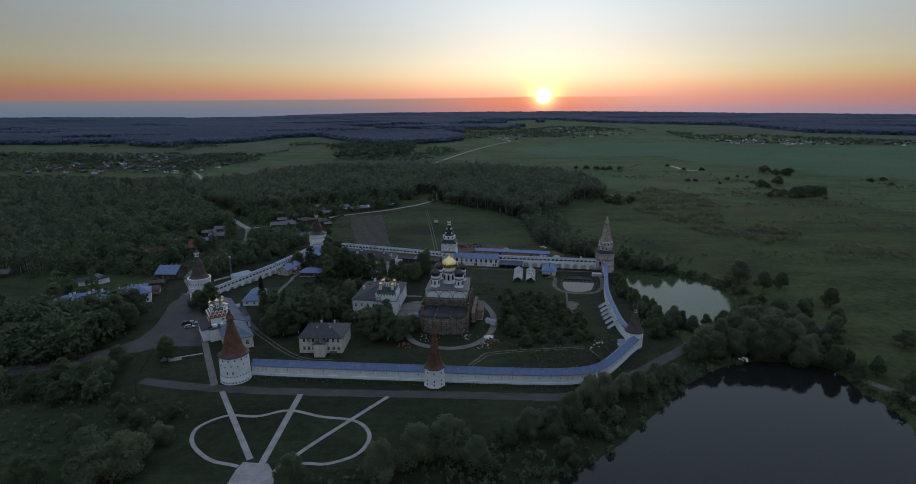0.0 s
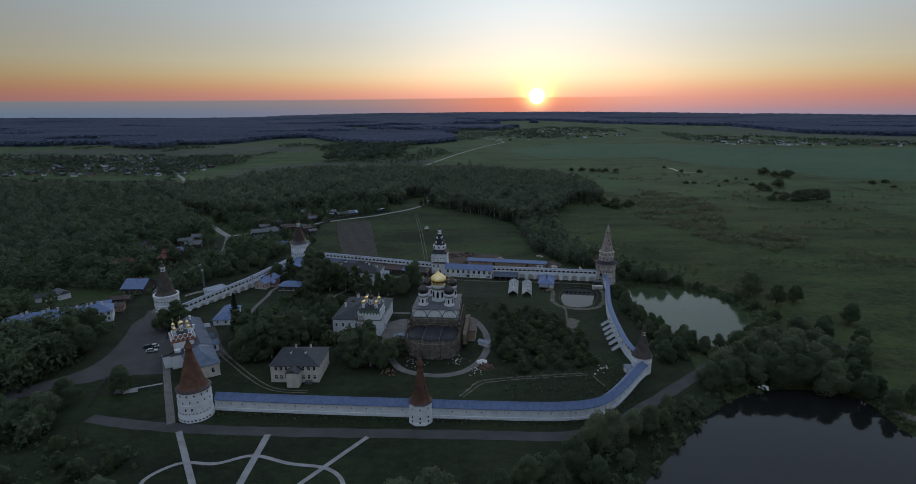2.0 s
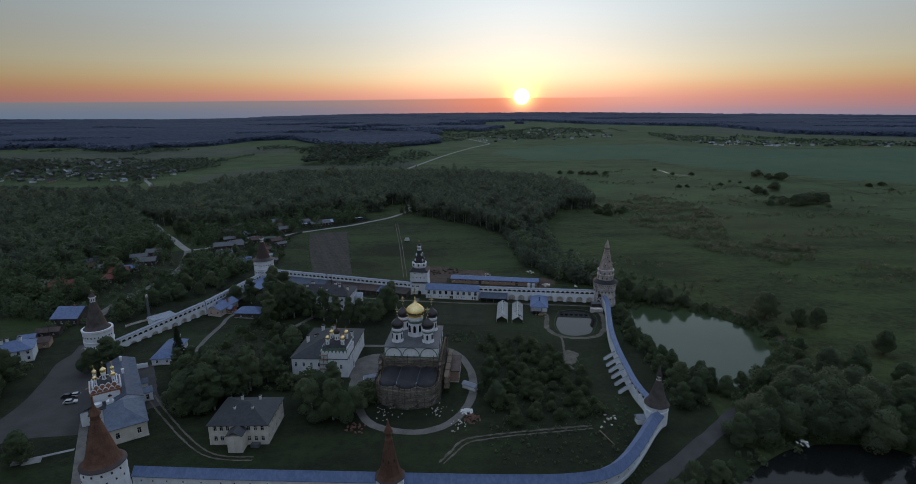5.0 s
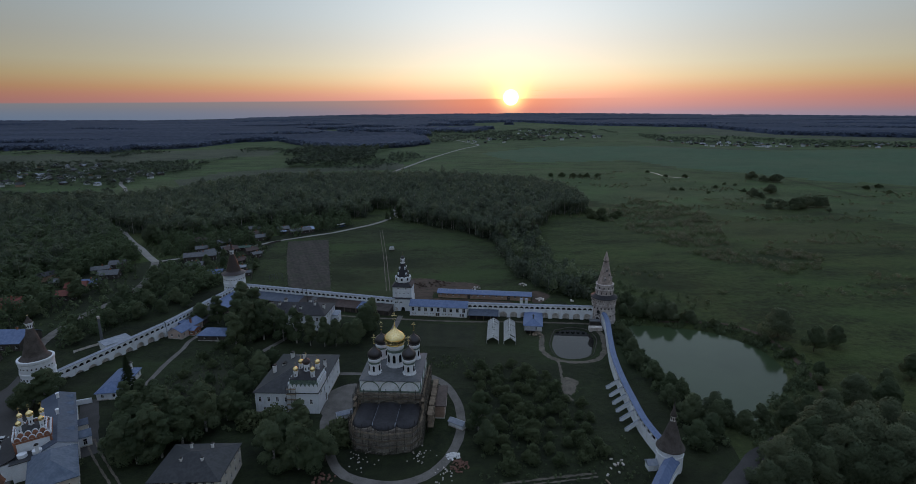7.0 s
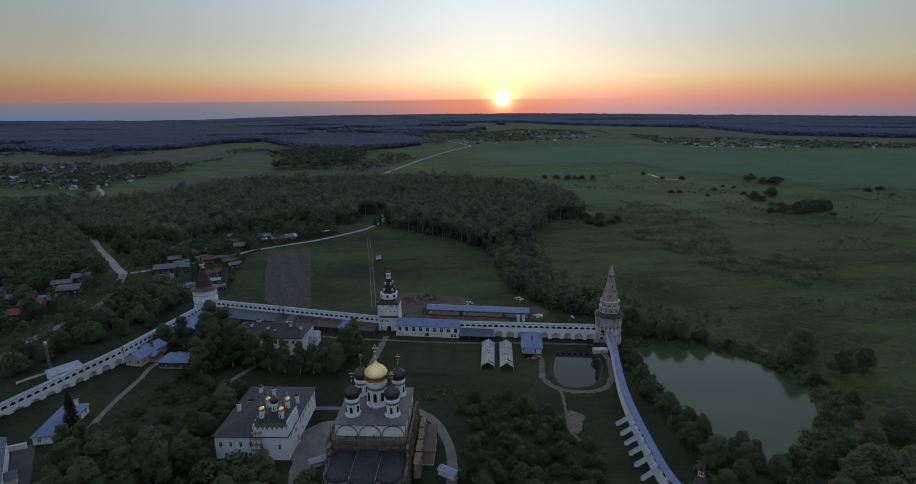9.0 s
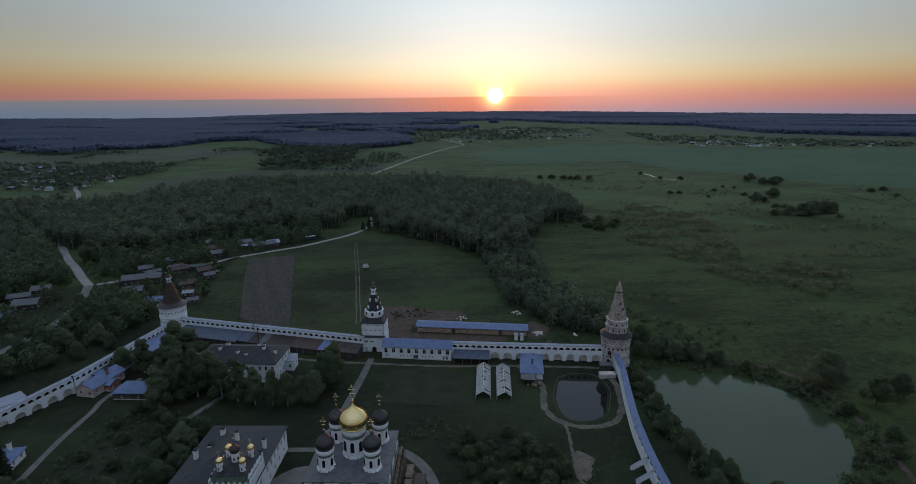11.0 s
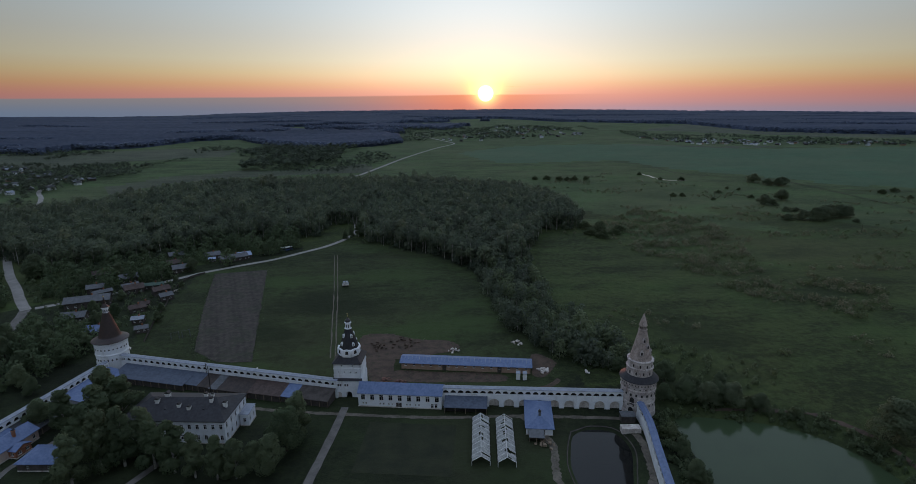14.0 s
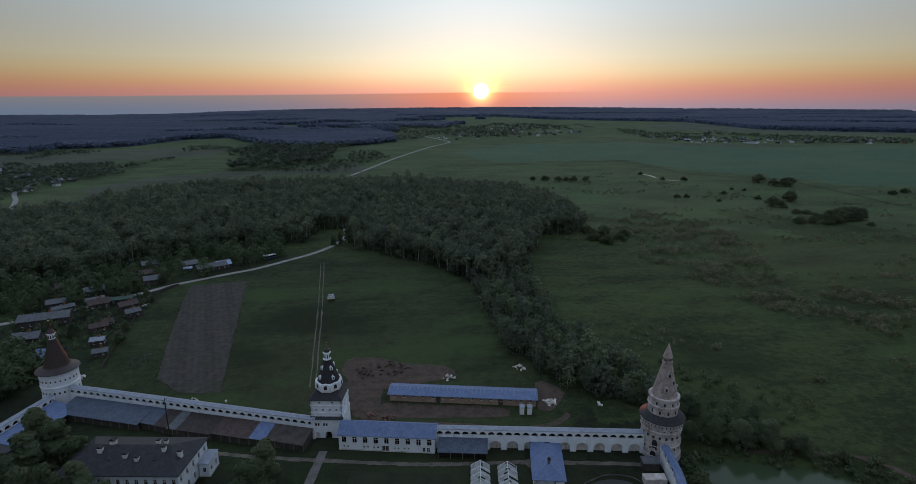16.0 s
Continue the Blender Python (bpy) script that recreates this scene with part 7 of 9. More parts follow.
def cathedral():
    t = thing("cathedral", (-4.7, 253.8, 0), -6, "five-domed white cathedral with one gilded and four black domes", "church")
    hw, hd, top = 9.7, 10.2, 12.5
    bm = bmesh.new()
    box(bm, -hw, hw, -hd, hd, -1, top)
    part("wall", bm, M["old_white"], t)
    # three round gables a side at the wall head
    for side, half, off in ((0, hw, hd), (90, hd, hw), (180, hw, hd), (270, hd, hw)):
        for i in range(3):
            w = half * 2 / 3
            x = -half + w * (i + 0.5)
            bm = bmesh.new()
            prism(bm, [(w / 2 * math.cos(math.pi * k / 10), 3.4 * math.sin(math.pi * k / 10)) for k in range(11)], -0.05, 0.6)
            at = Matrix.Rotation(radians(side), 4, "Z") @ Matrix.Translation((x, -off, top))
            g = part("gable", bm, M["whitewash"], t, at=at)
            bm = bmesh.new()
            for k in range(10):
                a, b = math.pi * k / 10, math.pi * (k + 1) / 10
                prism(bm, [(w / 2 * 0.92 * math.cos(a), 3.2 * math.sin(a)), (w / 2 * math.cos(a), 3.45 * math.sin(a)), (w / 2 * math.cos(b), 3.45 * math.sin(b)), (w / 2 * 0.92 * math.cos(b), 3.2 * math.sin(b))], -0.25, 0.0)
            part("moulding", bm, M["tile_band"], g, "green glazed moulding")
        bm = bmesh.new()
        box(bm, -half, half, -off - 0.02, -off + 0.5, top, top + 3.55)
        bm.transform(Matrix.Rotation(radians(side), 4, "Z"))
        part("attic", bm, M["whitewash"], t)
        bm = bmesh.new()
        box(bm, -half - 0.1, half + 0.1, -off - 0.25, -off, top - 0.4, top)
        bm.transform(Matrix.Rotation(radians(side), 4, "Z"))
        part("cornice", bm, M["tile_band"], t, "green glazed cornice")
    bm = hip_roof(2 * hw, 2 * hd, top + 3.6, 1.0, 0.35)
    bm.transform(Matrix.Translation((-hw, -hd, 0)))
    part("roof", bm, M["zinc_roof"], t, "grey sheet-metal roof")
    z = top + 4.0
    cupola(t, 0.4, -0.2, z, 2.75, 8.0, 3.75, 7.0, 4.0, "gold", 8, gablets=8)
    for x, y in ((-5.6, -5.4), (5.7, -5.4), (-5.3, 5.8), (5.9, 5.8)):
        cupola(t, x, y, z - 0.3, 1.95, 5.6, 2.35, 4.7, 3.3, "black_dome", 6, gablets=6)
    # three apses under dark half-domes
    bm = bmesh.new()
    box(bm, -9.9, 9.9, -20.2, -hd, -1, 7.4)
    for x, r, y in ((-6.6, 3.3, -20.2), (0, 3.9, -21.0), (6.6, 3.3, -20.2)):
        lathe(bm, [(r, -1), (r, 6.9), (r + 0.15, 7.0), (r + 0.15, 7.4), (r - 0.4, 7.4)], 16, x, y)
    part("apse_wall", bm, M["old_white"], t)
    for x, r, y, h in ((-6.6, 3.5, -20.2, 1.3), (0, 4.1, -21.0, 1.7), (6.6, 3.5, -20.2, 1.3)):
        bm = bmesh.new()
        lathe(bm, [(r * math.cos(radians(a)), 7.4 + h * math.sin(radians(a))) for a in (0, 15, 30, 45, 60, 75, 88)], 20, x, y)
        n = 8
        for i in range(n):
            a, b = math.pi * i / n, math.pi * (i + 1) / n
            prism(bm, [(x + r * math.cos(a), 7.4 + h * math.sin(a)), (x + r * math.cos(b), 7.4 + h * math.sin(b)), (x, 7.4)], y, -hd)
        part("apse_roof", weld(bm), M["black_roof"], t, "dark metal half-domed roof")
    for x in (-3.45, 3.45):
        bm = bmesh.new()
        prism(bm, [(x - 0.16, 7.3), (x + 0.16, 7.3), (x + 0.1, 8.25), (x - 0.1, 8.25)], -23.0, -hd)
        part("valley_flashing", bm, M["pale_roof"], t, "pale metal valley flashing")
    return t


cathedral()


def scaffold():
    """Tubes, boards and netting round the cathedral's walls and apses."""
    t = thing("scaffolding", (-4.7, 253.8, 0), -6, "steel scaffolding with boards and brown netting round the cathedral", "scaffold")
    line = [(-11.4, 11), (-11.4, 2), (-11.4, -7), (-11.4, -14), (-11.4, -20), (-9.0, -24.4), (-4.2, -25.6), (0, -26.4), (4.2, -25.6), (9.0, -24.4), (11.4, -20), (11.4, -14), (11.4, -7), (11.4, 2), (11.4, 11)]
    low = {i for i in range(3, 12)}
    pole, rail, board = bmesh.new(), bmesh.new(), bmesh.new()
    for (a, b, i) in zip(line, line[1:], range(len(line))):
        h = 8.4 if (i in low and i + 1 in low) else 12.4
        a, b = Vector(a), Vector(b)
        n = max(2, round((b - a).length / 2.4))
        d = (b - a).normalized()
        s = Vector((-d.y, d.x)) * 1.0
        for k in range(n):
            p = a + (b - a) * k / n
            for q in (p, p + s):
                bm = bmesh.new()
                rod(bm, (q.x, q.y, -0.3), (q.x, q.y, h + 0.8), 0.07, 5)
                part("tube", bm, M["iron"], t)
        for z in np.arange(2.2, h + 0.1, 2.2):
            bm = bmesh.new()
            rod(bm, (a.x, a.y, z + 1.0), (b.x, b.y, z + 1.0), 0.06, 5)
            part("rail", bm, M["iron"], t)
            bm = bmesh.new()
            m = Matrix.Translation((a.x, a.y, z)) @ Matrix.Rotation(math.atan2(d.y, d.x), 4, "Z")
            box(bm, 0, (b - a).length, 0.05, 0.95, 0, 0.07, m=m)
            part("board", bm, M["plank"], t)
        bm = bmesh.new()
        off = Vector((d.y, -d.x)) * 0.15
        k = max(4, int((b - a).length / 0.8))
        rows = []
        for j in range(k + 1):
            p = a + (b - a) * j / k + off * (1 + 0.8 * math.sin(j * 1.9 + i))
            rows.append([bm.verts.new((p.x, p.y, zz)) for zz in np.linspace(0.3, h, 8)])
        for u, v in zip(rows, rows[1:]):
            for q in range(7):
                bm.faces.new((u[q], v[q], v[q + 1], u[q + 1]))
        part("netting", bm, M["net"], t, "sagging brown netting")
    # upper tubes in front of the body above the apse roofs
    for x in np.linspace(-10.8, 10.8, 10):
        bm = bmesh.new()
        rod(bm, (x, -11.3, 7.6), (x, -11.3, 13.6), 0.07, 5)
        part("tube", bm, M["iron"], t)
    for z in (9.0, 10.8, 12.4):
        bm = bmesh.new()
        rod(bm, (-10.8, -11.3, z), (10.8, -11.3, z), 0.06, 5)
        part("rail", bm, M["iron"], t)
        bm = bmesh.new()
        box(bm, -10.8, 10.8, -11.2, -10.3, z - 1.0, z - 0.93)
        part("board", bm, M["plank"], t)
    bm = bmesh.new()
    rows = [[bm.verts.new((x, -11.45 + 0.12 * math.sin(x * 2), zz)) for zz in (8.6, 10.0, 11.2, 12.2)] for x in np.linspace(-11.2, 11.2, 24)]
    for u, v in zip(rows, rows[1:]):
        for q in range(3):
            bm.faces.new((u[q], v[q], v[q + 1], u[q + 1]))
    part("netting", bm, M["net"], t, "sagging brown netting")
    # rough side tower of boards at the east door
    for z in np.arange(2.0, 7.0, 2.2):
        for y in (-14, -8, -2, 4):
            bm = bmesh.new()
            box(bm, 12.2, 14.2, y, y + 5.4, z, z + 0.08)
            part("board", bm, M["plank"], t)
    for y in np.arange(-14, 10, 3):
        for x in (12.3, 14.1):
            bm = bmesh.new()
            rod(bm, (x, y, -0.3), (x, y, 7.6), 0.07, 5)
            part("tube", bm, M["iron"], t)
    return t


scaffold()
house("side_porch", "boarded brick porch on the cathedral's flank", (7.8, 247), -6, 4.0, 13, 4.6, "tan_brick", "flat", 0, "rust_roof", category="porch", right=even(4, 15, 2.8, 0.9, 1.6))
house("stair_porch", "covered white stair porch by the cathedral", (13.0, 242.4), -38, 5.5, 2.4, 1.6, "whitewash", "gable_x", 0.8, "pale_roof", category="porch", over=0.3)
house("stair_porch", "covered white stair porch by the cathedral", (-23.6, 247.6), 22, 5.0, 2.4, 1.6, "whitewash", "gable_x", 0.8, "pale_roof", category="porch", over=0.3)


def refectory():
    t = house("refectory", "white two-storey refectory with dark grey hipped roof", (-52.4, 254.7), -5.4, 21.6, 29.0, 7.6, "whitewash", "hip", 4.6, "grey_roof",
              front=even(4, 12.0, 4.0, 0.9, 1.7, 1.6, 10.6) + [(3.0, 0.9, 0.9, 1.1)], right=even(6, 29, 4.6, 1.0, 1.7, 12.5, 27.2) + even(4, 29, 1.4, 0.9, 1.2, 14, 26), left=even(7, 29, 4.2, 1.0, 1.7), back=even(5, 21.6, 4.2, 1.0, 1.7), category="building",
              chimneys=[(3.0, 11.5, 8.5, 11.6, 1.0), (6.6, 20.5, 9.5, 12.4, 1.1), (12.4, 16.5, 11.0, 14.0, 0.9), (19.6, 17.0, 8.6, 11.4, 0.9), (20.4, 12.0, 8.0, 11.0, 0.9), (5.0, 16.0, 9.0, 10.2, 1.3)])
    bm = bmesh.new()
    box(bm, 11.9, 21.9, -0.35, 10.2, -1, 10.0)
    ch = part("chapel_wall", bm, M["whitewash"], t)
    bm = hip_roof(9.2, 9.6, 12.3, 1.4, 0.0)
    bm.transform(Matrix.Translation((12.3, 0.1, 0)))
    part("chapel_roof", bm, M["black_roof"], t)
    bm = bmesh.new()
    box(bm, 12.3, 21.5, 0.1, 9.7, 9.9, 12.2)
    part("chapel_attic", bm, M["tile_band"], t, "attic behind rows of gablets")
    for row, (z, ins, n) in enumerate(((10.0, 0.0, 7), (11.1, 0.45, 6))):
        kokoshniki(t, 11.9 + ins, 21.9 - ins, -0.35 + ins + 0.35, z, n, 0, 1.15)
    for z, ins, n in ((10.0, 0.0, 6), (11.1, 0.45, 5)):
        s = (9.6 - 2 * ins) / n
        for i in range(n):
            for xx, turn in ((21.9 - ins, 90), (11.9 + ins, 270)):
                bm = bmesh.new()
                w = s * 0.48
                prism(bm, [(w * math.cos(math.pi * k / 8), 1.15 * math.sin(math.pi * k / 8)) for k in range(9)], -0.3, 0.0)
                yy = ins + s * (i + 0.5)
                part("gablet", bm, M["whitewash"], t, at=Matrix.Translation((xx, yy, z)) @ Matrix.Rotation(radians(turn), 4, "Z"))
    for x, y, m in ((14.0, 2.0, "gold"), (19.8, 2.0, "gold"), (14.0, 7.6, "gold"), (19.8, 7.6, "gold")):
        cupola(t, x, y, 12.4, 0.75, 2.4, 0.95, 1.9, 1.3, m, 4, band=False)
    cupola(t, 16.9, 4.8, 13.2, 1.0, 2.8, 1.35, 2.6, 1.6, "dark_tent", 6, band=False)
    for x, z in ((14.0, 3.6), (19.4, 3.6)):
        window(t, Matrix.Translation((x, -0.58, z)), 0.9, 1.7)
    for y, z, w, h in ((3.0, 6.0, 1.3, 1.8), (7.0, 4.6, 1.0, 1.7), (8.6, 0.2, 1.6, 2.6)):
        window(t, Matrix.Translation((22.12, y, z)) @ Matrix.Rotation(radians(90), 4, "Z"), w, h)
    for z in np.arange(0.0, 9.5, 1.9):
        bm = bmesh.new()
        box(bm, 11.4, 14.6, -1.6, -0.7, z + 1.8, z + 1.88)
        part("scaffold_board", bm, M["plank"], t)
    for x in (11.4, 13.0, 14.6):
        bm = bmesh.new()
        rod(bm, (x, -1.5, -0.3), (x, -1.5, 10.4), 0.07, 5)
        part("scaffold_tube", bm, M["iron"], t)
    return t


refectory()


def yellow_house():
    t = house("yellow_house", "cream two-storey house with dark grey hipped roof", (-66.5, 210.6), -1.5, 18.0, 16.0, 6.8, "cream_plaster", "hip", 3.4, "grey_roof",
              front=even(3, 18, 4.7, 1.0, 1.6, 2.0, 5.8) + even(3, 18, 4.7, 1.0, 1.6, 12.2, 16.4) + even(3, 18, 1.3, 1.0, 1.6, 2.0, 5.8) + even(3, 18, 1.3, 1.0, 1.6, 12.2, 16.4),
              right=even(5, 16.4, 4.7, 1.0, 1.6) + even(5, 16.4, 1.3, 1.0, 1.6), left=even(5, 16.4, 4.7, 1.0, 1.6) + even(5, 16.4, 1.3, 1.0, 1.6), back=even(6, 18.2, 4.7, 1.0, 1.6),
              chimneys=[(6.4, 5.4, 8.4, 9.9, 0.55), (12.0, 5.4, 8.4, 9.9, 0.55), (6.6, 11.4, 8.6, 10.2, 0.55), (12.4, 11.4, 8.6, 10.2, 0.55)])
    bm = bmesh.new()
    box(bm, 7.2, 11.6, -4.2, 0.05, -1, 5.6)
    ann = part("annex_wall", bm, M["cream_plaster"], t, "projecting entrance wing")
    bm = gable_roof(4.4, 4.6, 5.6, 1.3, 0.4, "y")
    bm.transform(Matrix.Translation((7.2, -4.2, 0)))
    part("annex_roof", bm, M["grey_roof"], ann)
    bm = bmesh.new()
    box(bm, 13.0, 15.6, -1.7, -0.1, -0.5, 1.0)
    part("porch_steps", bm, M["zinc_roof"], t)
    return t


yellow_house()

school = house("long_house", "long white two-storey house with dark metal roof", (-72.67, 327.83), -7.4, 31.7, 16.0, 7.9, "whitewash", "hip", 3.4, "black_roof",
               front=even(13, 31.7, 4.9, 1.0, 1.6) + even(13, 31.7, 1.3, 1.0, 1.6), right=even(5, 16, 4.9, 1.0, 1.7) + even(5, 16, 1.3, 1.0, 1.6), left=even(5, 16, 4.9, 1.0, 1.6), back=even(11, 31.7, 4.9, 1.0, 1.6), category="building", roof_inset=6.0,
               chimneys=[(8.3, 6.0, 9.2, 11.6, 1.1), (15.8, 4.6, 8.6, 10.8, 1.0), (19.3, 3.8, 8.4, 10.4, 1.0), (25.3, 6.4, 9.6, 11.8, 0.9), (29.7, 6.0, 8.8, 10.8, 1.0), (10.3, 8.6, 10.2, 12.2, 1.3), (22.3, 9.2, 10.4, 11.8, 0.9), (24.3, 9.4, 10.2, 11.6, 0.8)])
for x, y in ((11.9, 3.4), (23.9, 3.6)):
    bm = bmesh.new()
    prism(bm, [(-0.7, 0), (0.7, 0), (0.7, 0.8), (0, 1.3), (-0.7, 0.8)], 0, 2.2)
    part("dormer", bm, M["black_roof"], school, at=Matrix.Translation((x, y, 8.5)))
house("end_wing", "low white wing with a flat blue roof", (-39.6, 333.4), -7.4, 2.8, 5.6, 4.2, "whitewash", "lean", 0.5, "pale_roof", category="house", right=even(2, 5.6, 1.4, 0.9, 1.4), front=[(1.4, 1.4, 0.9, 1.4)], over=0.25)

# ---- gate church and its wings ----
GC_ROT = 32.0
ca, sa = math.cos(radians(GC_ROT)), math.sin(radians(GC_ROT))


def gc(x, y):
    return (-98.3 + x * ca - y * sa, 208.6 + x * sa + y * ca)


house("hall", "cream plastered hall with a dull blue hipped metal roof", gc(2.2, 1.6), GC_ROT, 10.8, 17.0, 5.2, "cream_plaster", "hip", 3.8, "dull_blue_roof", front=even(2, 10.8, 1.6, 1.1, 2.0, 2.6, 8.4), right=even(4, 18, 1.6, 1.0, 1.8), left=even(4, 18, 1.6, 1.0, 1.8), category="building", chimneys=[(2.0, 16.0, 6.4, 9.0, 0.8)])
wing = house("cell_wing", "long white wing with a blue-grey sheet roof and low dormers", gc(4.4, 18.7), GC_ROT, 9.0, 35.0, 5.8, "whitewash", "gable_y", 1.9, "slate_roof", right=even(8, 35, 3.3, 0.9, 1.5) + even(8, 35, 0.8, 0.9, 1.4), left=even(5, 35, 3.0, 0.9, 1.6), back=even(3, 9, 3.3, 0.9, 1.5), category="building", over=0.3)
for y in (8.5, 19.5, 26.5, 32.0):
    bm = bmesh.new()
    prism_x(bm, [(-1.5, 0.0), (1.5, 0.0), (0.0, 0.75)], -1.7, 1.9)
    part("dormer", bm, M["dull_blue_roof"], wing, "low gabled dormer in paler sheet metal", at=Matrix.Translation((6.9, y, 6.35)))
for y in (18.0, 30.2):
    bm = bmesh.new()
    box(bm, -0.4, 0.4, -0.4, 0.4, 0, 2.4)
    box(bm, -0.5, 0.5, -0.5, 0.5, 2.4, 2.6)
    part("chimney", bm, M["whitewash"], wing, at=Matrix.Translation((4.5, y, 6.9)))
house("gate_porch", "small gabled porch with a blue roof", gc(13.4, 25.4), GC_ROT, 3.2, 4.6, 3.2, "whitewash", "gable_x", 1.3, "dull_blue_roof", front=[(1.6, 0.6, 1.0, 1.9)], right=even(2, 4.6, 1.0, 0.8, 1.4), category="porch", over=0.3)
house("gate_porch", "small cream porch with a dark roof", gc(13.4, 34.4), GC_ROT, 2.6, 4.0, 2.9, "cream_plaster", "gable_x", 1.1, "slate_roof", right=even(1, 4.0, 0.6, 1.0, 1.9, 2.0), category="porch", over=0.3)


def gate_church():
    x, y = gc(-1.0, 21.6)
    t = thing("gate_church", (x, y, 0), GC_ROT, "white and red gate church with five gilded cupolas", "church")
    s = 8.6
    bm = bmesh.new()
    box(bm, 0, s, 0, s, -1, 9.6)
    part("wall", bm, M["whitewash"], t)
    bm = bmesh.new()
    box(bm, -1.0, s - 0.6, -5.2, 0.0, -1, 5.6)
    por = part("south_porch", bm, M["whitewash"], t)
    bm = bmesh.new()
    box(bm, -1.3, s - 0.3, -5.5, 0.0, 5.6, 5.85)
    part("porch_roof", bm, M["grey_roof"], por)
    for k in range(2):
        bm = bmesh.new()
        lathe(bm, [(1.2, 5.8), (1.2, 6.8), (1.0, 6.9)], 14, 1.6 + 3.4 * k, -2.4)
        part("turret", bm, M["whitewash"], por)
    bm = bmesh.new()
    box(bm, -3.6, 0.0, -3.0, s + 3.0, -1, 5.0)
    gal = part("west_gallery", bm, M["whitewash"], t)
    bm = bmesh.new()
    prism(bm, [(-4.0, 5.0), (0.0, 6.6), (0.0, 6.75), (-4.0, 5.15)], -3.4, s + 3.4)
    part("gallery_roof", bm, M["black_roof"], gal)
    for i in range(4):
        window(t, Matrix.Translation((-3.78, s - 1.0 - i * 2.6, 1.6)) @ Matrix.Rotation(radians(270), 4, "Z"), 0.9, 1.8)
    bm = bmesh.new()
    box(bm, -0.25, s + 0.25, -0.25, s + 0.25, 8.8, 9.3)
    part("cornice", bm, M["brick"], t)
    for x0, y0 in ((-0.12, -0.12), (s - 0.43, -0.12), (-0.12, s - 0.43), (s - 0.43, s - 0.43)):
        bm = bmesh.new()
        box(bm, x0, x0 + 0.55, y0, y0 + 0.55, -0.5, 8.8)
        part("corner_pilaster", bm, M["brick"], t, "red corner pilaster")
    for z, ins, n in ((9.6, 0.0, 5), (10.6, 0.9, 4)):
        for turn, ox, oy in ((0, 0, ins), (90, 0, 0), (180, 0, 0), (270, 0, 0)):
            w = (s - 2 * ins) / n
            for i in range(n):
                for mat, k, yy in (("whitewash", 1.0, 0.0), ("brick", 0.84, -0.12)):
                    bm = bmesh.new()
                    prism(bm, [(w * 0.5 * k * math.cos(math.pi * q / 8), 1.2 * k * math.sin(math.pi * q / 8)) for q in range(9)], -0.3 + yy, 0.1)
                    c = Matrix.Translation((s / 2, s / 2, z)) @ Matrix.Rotation(radians(turn), 4, "Z") @ Matrix.Translation((-s / 2 + ins + w * (i + 0.5), -s / 2 + ins, 0))
                    part("gablet", bm, M[mat], t, at=c)
    bm = hip_roof(s - 1.6, s - 1.6, 10.7, 1.4, 0.0)
    bm.transform(Matrix.Translation((0.8, 0.8, 0)))
    part("roof", bm, M["grey_roof"], t)
    bm = bmesh.new()
    box(bm, 0.9, s - 0.9, 0.9, s - 0.9, 9.5, 10.6)
    part("attic", bm, M["brick"], t)
    for px_, py_ in ((1.7, 1.7), (s - 1.7, 1.7), (1.7, s - 1.7), (s - 1.7, s - 1.7)):
        cupola(t, px_, py_, 11.0, 0.55, 2.6, 0.78, 1.7, 1.5, "gold", 4, band=False)
    cupola(t, s / 2, s / 2, 11.6, 0.72, 3.0, 1.02, 2.1, 1.7, "gold", 6, band=False)
    return t


gate_church()
house("yard_house", "low white house with a broad blue metal roof", (-111.6, 266.0), 5.0, 7.6, 18.4, 2.9, "whitewash", "hip", 2.6, "blue_roof", front=even(2, 7.6, 0.9, 0.9, 1.3), right=even(5, 18.4, 0.9, 0.9, 1.3), chimneys=[(5.6, 15.6, 3.8, 6.6, 0.9)])
bm = bmesh.new()
box(bm, 0, 7.0, 0, 0.4, -0.5, 1.9)
solid("garden_wall", bm, M["whitewash"], "low white garden wall joining the yard house", "wall", at=pose(-119.0, 262.2, 0, 0, 0, 20))
house("pink_cottage", "small pink cottage with a blue metal roof", (-111.0, 320.4), -14, 7.0, 15.0, 3.2, "pink_plaster", "gable_y", 2.0, "blue_roof", front=even(2, 7.2, 1.0, 1.0, 1.3), right=even(4, 15.4, 1.0, 0.9, 1.3), chimneys=[(5.2, 9.0, 4.0, 6.4, 0.7, "brick")])
house("cottage_porch", "small wooden porch with white lattice", (-103.2, 323.4), -14, 2.8, 5.0, 2.4, "brick", "gable_x", 1.0, "blue_roof", category="porch", right=even(2, 5, 0.9, 1.2, 1.0), front=[(1.4, 0.9, 1.2, 1.0)], over=0.25)
house("wood_shed", "low dark wooden shed under a blue metal roof", (-96.4, 316.6), -6, 12.6, 8.4, 2.7, "grey_wood", "hip", 2.1, "blue_roof", category="shed", front=[(3, 1, 0.8, 0.8), (9, 1, 0.8, 0.8)])
